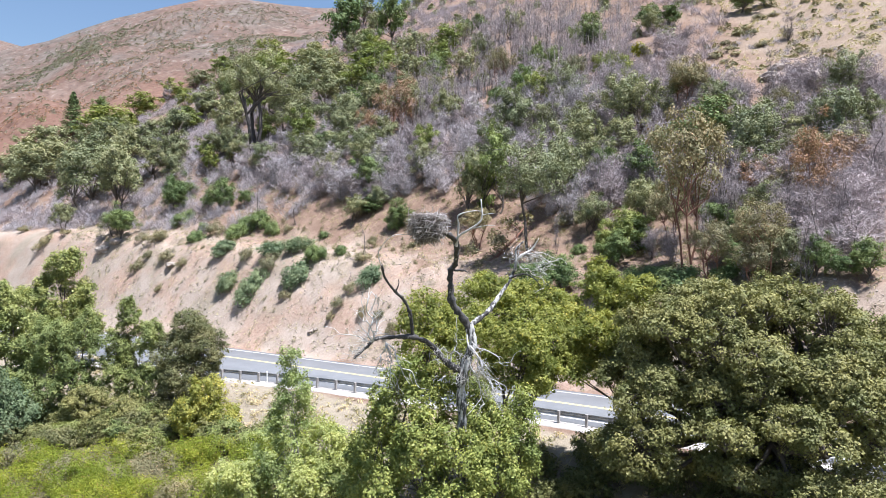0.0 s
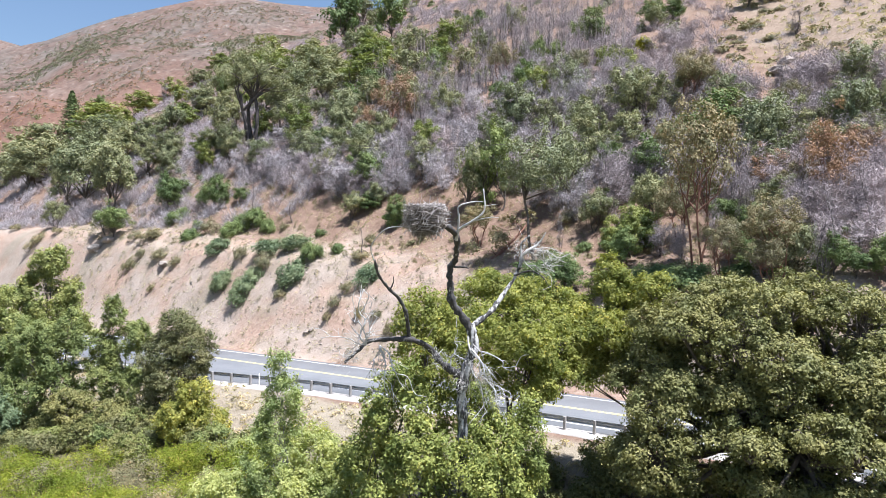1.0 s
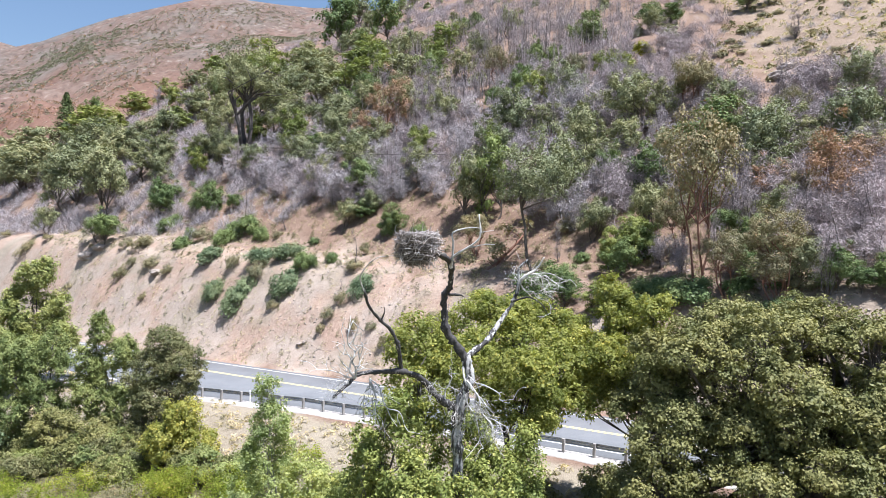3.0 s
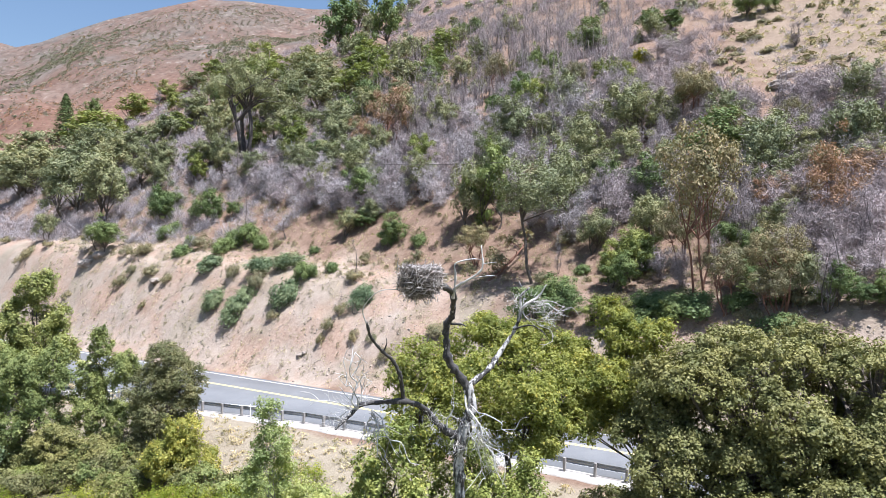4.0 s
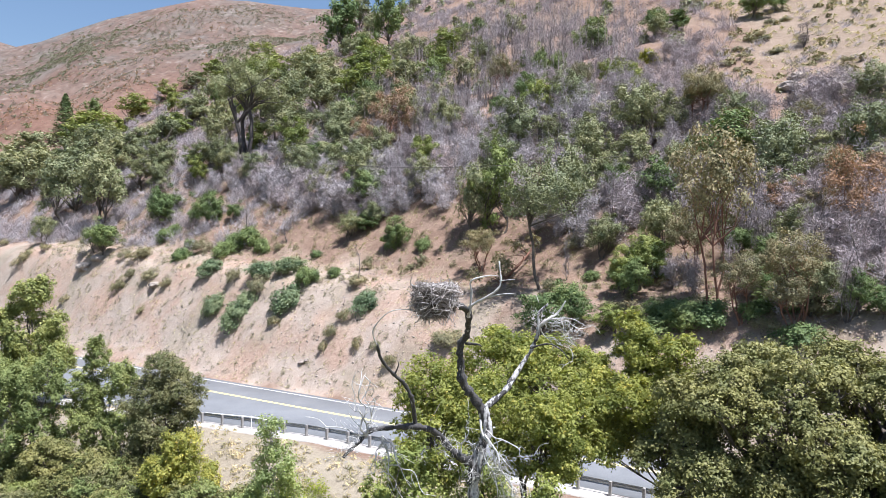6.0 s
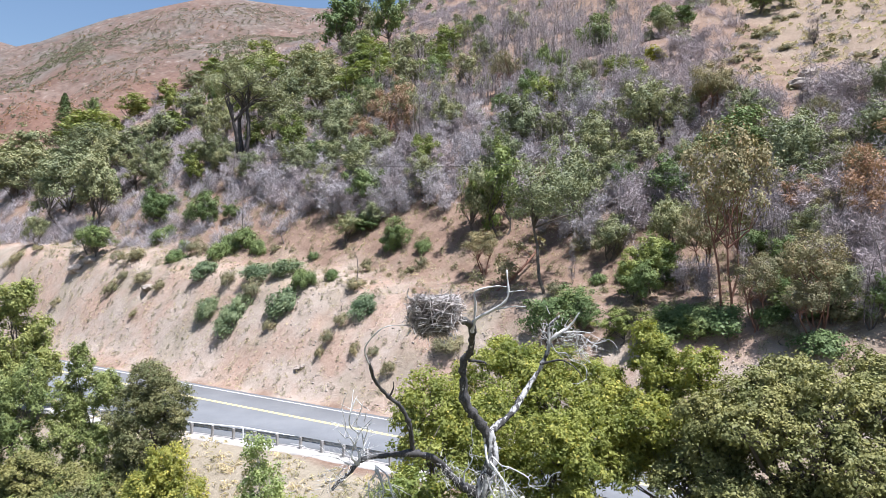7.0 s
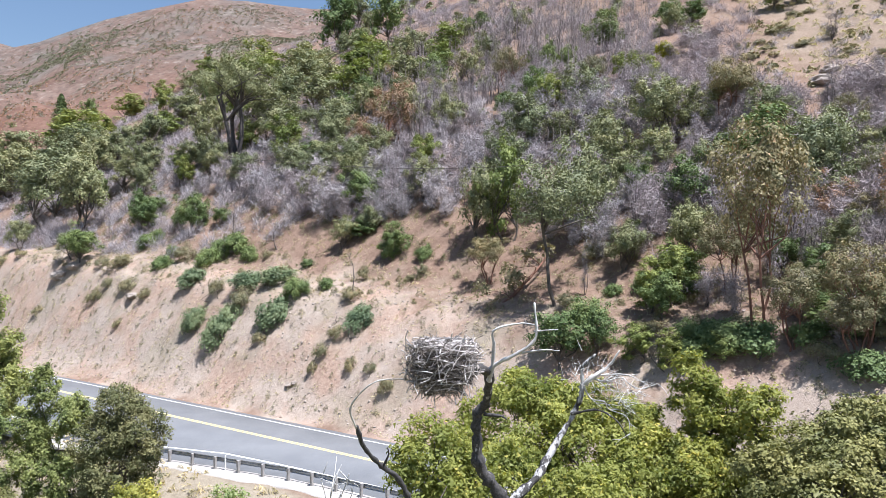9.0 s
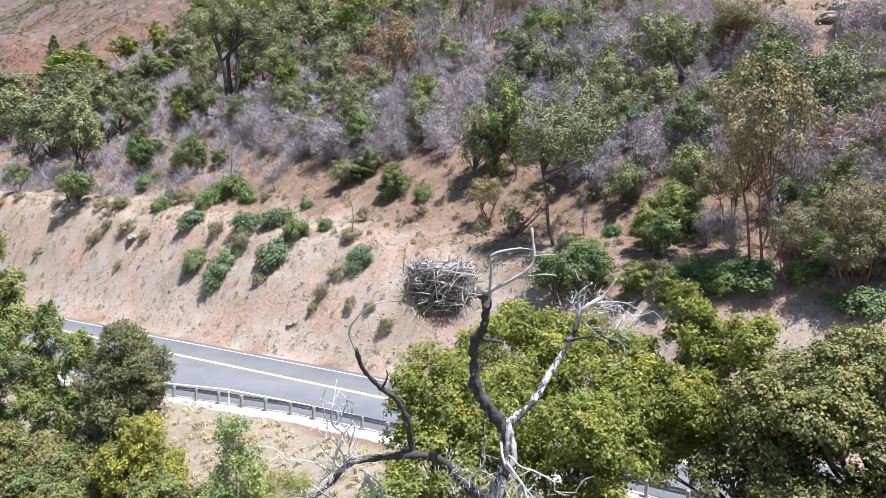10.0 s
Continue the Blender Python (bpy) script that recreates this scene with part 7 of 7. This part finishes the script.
# ---- growth past counting: far bare shrubs, far bushes, dry grass ----
def spots(count, u0, u1, v0, v1, seed, keep, gap):
    """Random places on the land, not too near one another, where keep(x, y, u, v) holds."""
    g = np.random.default_rng(seed)
    out, grid = [], {}
    for _ in range(count * 12):
        if len(out) >= count:
            break
        u, v = g.uniform(u0, u1), g.uniform(v0, v1)
        x, y = (float(q) for q in from_uv(u, v))
        if not keep(x, y, u, v):
            continue
        cell = (int(u // gap), int(v // gap))
        if cell in grid:
            continue
        grid[cell] = 1
        out.append((x, y, g.uniform(0.65, 1.35)))
    return out


def clear(x, y, u, v):
    return not (u + 0.35 * v + 7 * float(rough_land(x, y, 25, 11)) > 41 and v > 46 + 4 * float(rough_land(x, y, 14, 29)))


def far_patches(count, seed, centres, loose):
    """Places on the far mountain: gathered in uneven patches (bearing, distance, width, depth), a share of them loose."""
    g = np.random.default_rng(seed)
    share = np.array([w * d for _, _, w, d in centres], float)
    out = []
    for k in range(count):
        if g.uniform() < loose:
            side, y = g.uniform(-0.76, -0.1), 340 + 460 * g.uniform() ** 0.8
            x = side * y
        else:
            side, y, w, d = centres[g.choice(len(centres), p=share / share.sum())]
            x, y = side * y + g.normal() * w, y + g.normal() * d
        if 330 < y < 830:
            out.append((float(x), float(y), g.uniform(0.6, 1.4)))
    return out


GREEN_PATCHES = [(-0.545, 745, 26, 40), (-0.495, 715, 26, 44), (-0.57, 690, 22, 40), (-0.335, 690, 16, 26), (-0.30, 640, 14, 24), (-0.62, 640, 22, 30), (-0.22, 660, 22, 50)]
GREY_PATCHES = [(-0.21, 620, 22, 70), (-0.24, 720, 22, 50), (-0.18, 520, 16, 70), (-0.555, 420, 26, 26), (-0.60, 400, 20, 20), (-0.41, 730, 30, 40), (-0.46, 600, 22, 40), (-0.27, 800, 30, 26)]
BROWN_PATCHES = [(-0.52, 560, 50, 60), (-0.40, 560, 50, 60), (-0.60, 500, 40, 50), (-0.33, 760, 40, 40)]
shrub_bed("far_bare_shrubs", "grey-lilac bare shrubs covering the upper hillside", spots(1500, -155, 90, 18, 190, 21, lambda x, y, u, v: clear(x, y, u, v) and (y > 112 or v > 42), 2.5), 31, MAUVE_TWIG, 2.9, 2.2, 270, 0.055)
leaf_bed("far_green_bushes", "scattered green bushes high on the hillside", "bushes", spots(110, -140, 60, 60, 200, 22, clear, 4.0), 32, HILL_LEAF, 1.6, 2.4, 130, 0.7, 0.55)
leaf_bed("mountain_scrub", "grey-green scrub in patches over the far mountain", "scrub", far_patches(1500, 23, GREEN_PATCHES, 0.18), 33, SCRUB_LEAF, 2.4, 2.2, 26, 1.0, 0.75)
leaf_bed("mountain_dark_scrub", "dark green scrub dotted over the far mountain", "scrub", far_patches(1300, 25, GREEN_PATCHES, 0.7), 35, SCRUB_LEAF, 1.3, 1.2, 16, 0.8, 0.6)
leaf_bed("mountain_grey_scrub", "pale grey burnt scrub dotted over the far mountain", "scrub", far_patches(4200, 55, GREY_PATCHES, 0.3), 56, ASH_LEAF, 2.0, 2.0, 14, 1.0, 0.6)
leaf_bed("mountain_dry_scrub", "dry brown scrub dotted over the far mountain", "scrub", far_patches(3000, 24, BROWN_PATCHES, 0.5), 34, RUST_LEAF, 1.2, 0.8, 10, 0.8, 0.6)
leaf_bed("dry_grass", "dry straw-coloured grass tufts on the dirt slope", "grass", spots(5200, -75, 45, 4.8, 34, 26, lambda x, y, u, v: True, 0.4), 36, STRAW_LEAF, 0.3, 0.3, 11, 0.32, 0.035)
leaf_bed("verge_grass", "dry straw-coloured grass on the verge by the guardrail", "grass", spots(700, -30, 45, -15, -8.2, 27, lambda x, y, u, v: True, 0.45), 37, STRAW_LEAF, 0.35, 0.35, 16, 0.4, 0.06)
meadow = lambda x, y, u, v: not clear(x, y, u, v)
leaf_bed("meadow_scrub", "low olive-brown scrub on the dry upper meadow", "scrub", spots(330, 0, 90, 48, 130, 28, meadow, 1.6), 38, OLIVE_LEAF, 0.8, 0.9, 60, 0.36, 0.26)
shrub_bed("meadow_bare_scrub", "bare grey scrub on the dry upper meadow", spots(330, 0, 90, 46, 150, 29, meadow, 1.8), 39, GREY_TWIG, 1.3, 1.2, 130, 0.04)
shrub_bed("slope_bare_shrubs", "grey-lilac bare shrubs along the top of the cut", spots(620, -155, -30, 16.5, 60, 41, lambda x, y, u, v: y > 100, 2.2), 42, GREY_TWIG, 2.7, 2.0, 300, 0.045)


def stone_bed(name, label, places, seed, size):
    """Loose stones past counting: rough little five-cornered lumps."""
    g = np.random.default_rng(seed)
    p = np.array([(x, y, 0) for x, y, s in places])
    p[:, 2] = land(p[:, 0], p[:, 1])
    n = len(p)
    r = size * np.array([s for x, y, s in places])[:, None] * g.uniform(0.4, 1.6, (n, 1))
    a = g.uniform(0, 6.28, (n, 1))
    ring = [p + r * np.concatenate([np.cos(a + k * 2.09), np.sin(a + k * 2.09), g.uniform(-0.3, 0.1, (n, 1))], 1) for k in range(3)]
    v = np.stack(ring + [p + np.array((0, 0, 0.75)) * r * g.uniform(0.6, 1.1, (n, 1)), p - np.array((0, 0, 0.6)) * r], 1).reshape(-1, 3)
    i = np.arange(n)[:, None] * 5
    f = np.stack([i + q for q in ((0, 1, 3), (1, 2, 3), (2, 0, 3), (1, 0, 4), (2, 1, 4), (0, 2, 4))], 1).reshape(-1, 3)
    return tagged(new(name, poly_mesh(name, v, f, ROCK)), label, "stones", kind="stuff")


stone_bed("loose_stones", "loose broken stones on the bare road cut", spots(4200, -75, 45, 4.4, 18, 43, lambda x, y, u, v: True, 0.25), 44, 0.10)
leaf_bed("dry_weeds", "brown dry weeds on the bare road cut", "weeds", spots(800, -75, 45, 5.2, 32, 45, lambda x, y, u, v: True, 0.9), 46, OLIVE_LEAF, 0.3, 0.5, 30, 0.26, 0.035)
stem_bed("burnt_saplings", "dark burnt upright saplings covering the upper hillside", spots(560, -60, 40, 38, 170, 47, lambda x, y, u, v: clear(x, y, u, v) and -0.12 < x / y < 0.26, 2.4), 48, 6.5)
leaf_bed("meadow_grass", "dry grass tufts on the upper meadow", "grass", spots(1500, 0, 90, 46, 120, 49, meadow, 0.8), 50, STRAW_LEAF, 0.6, 0.5, 14, 0.6, 0.12)
leaf_bed("small_shrubs", "small olive shrubs along the top of the cut", "shrubs", spots(260, -80, 40, 13.5, 32, 51, lambda x, y, u, v: True, 1.2), 52, OLIVE_LEAF, 0.5, 0.7, 170, 0.18, 0.04)
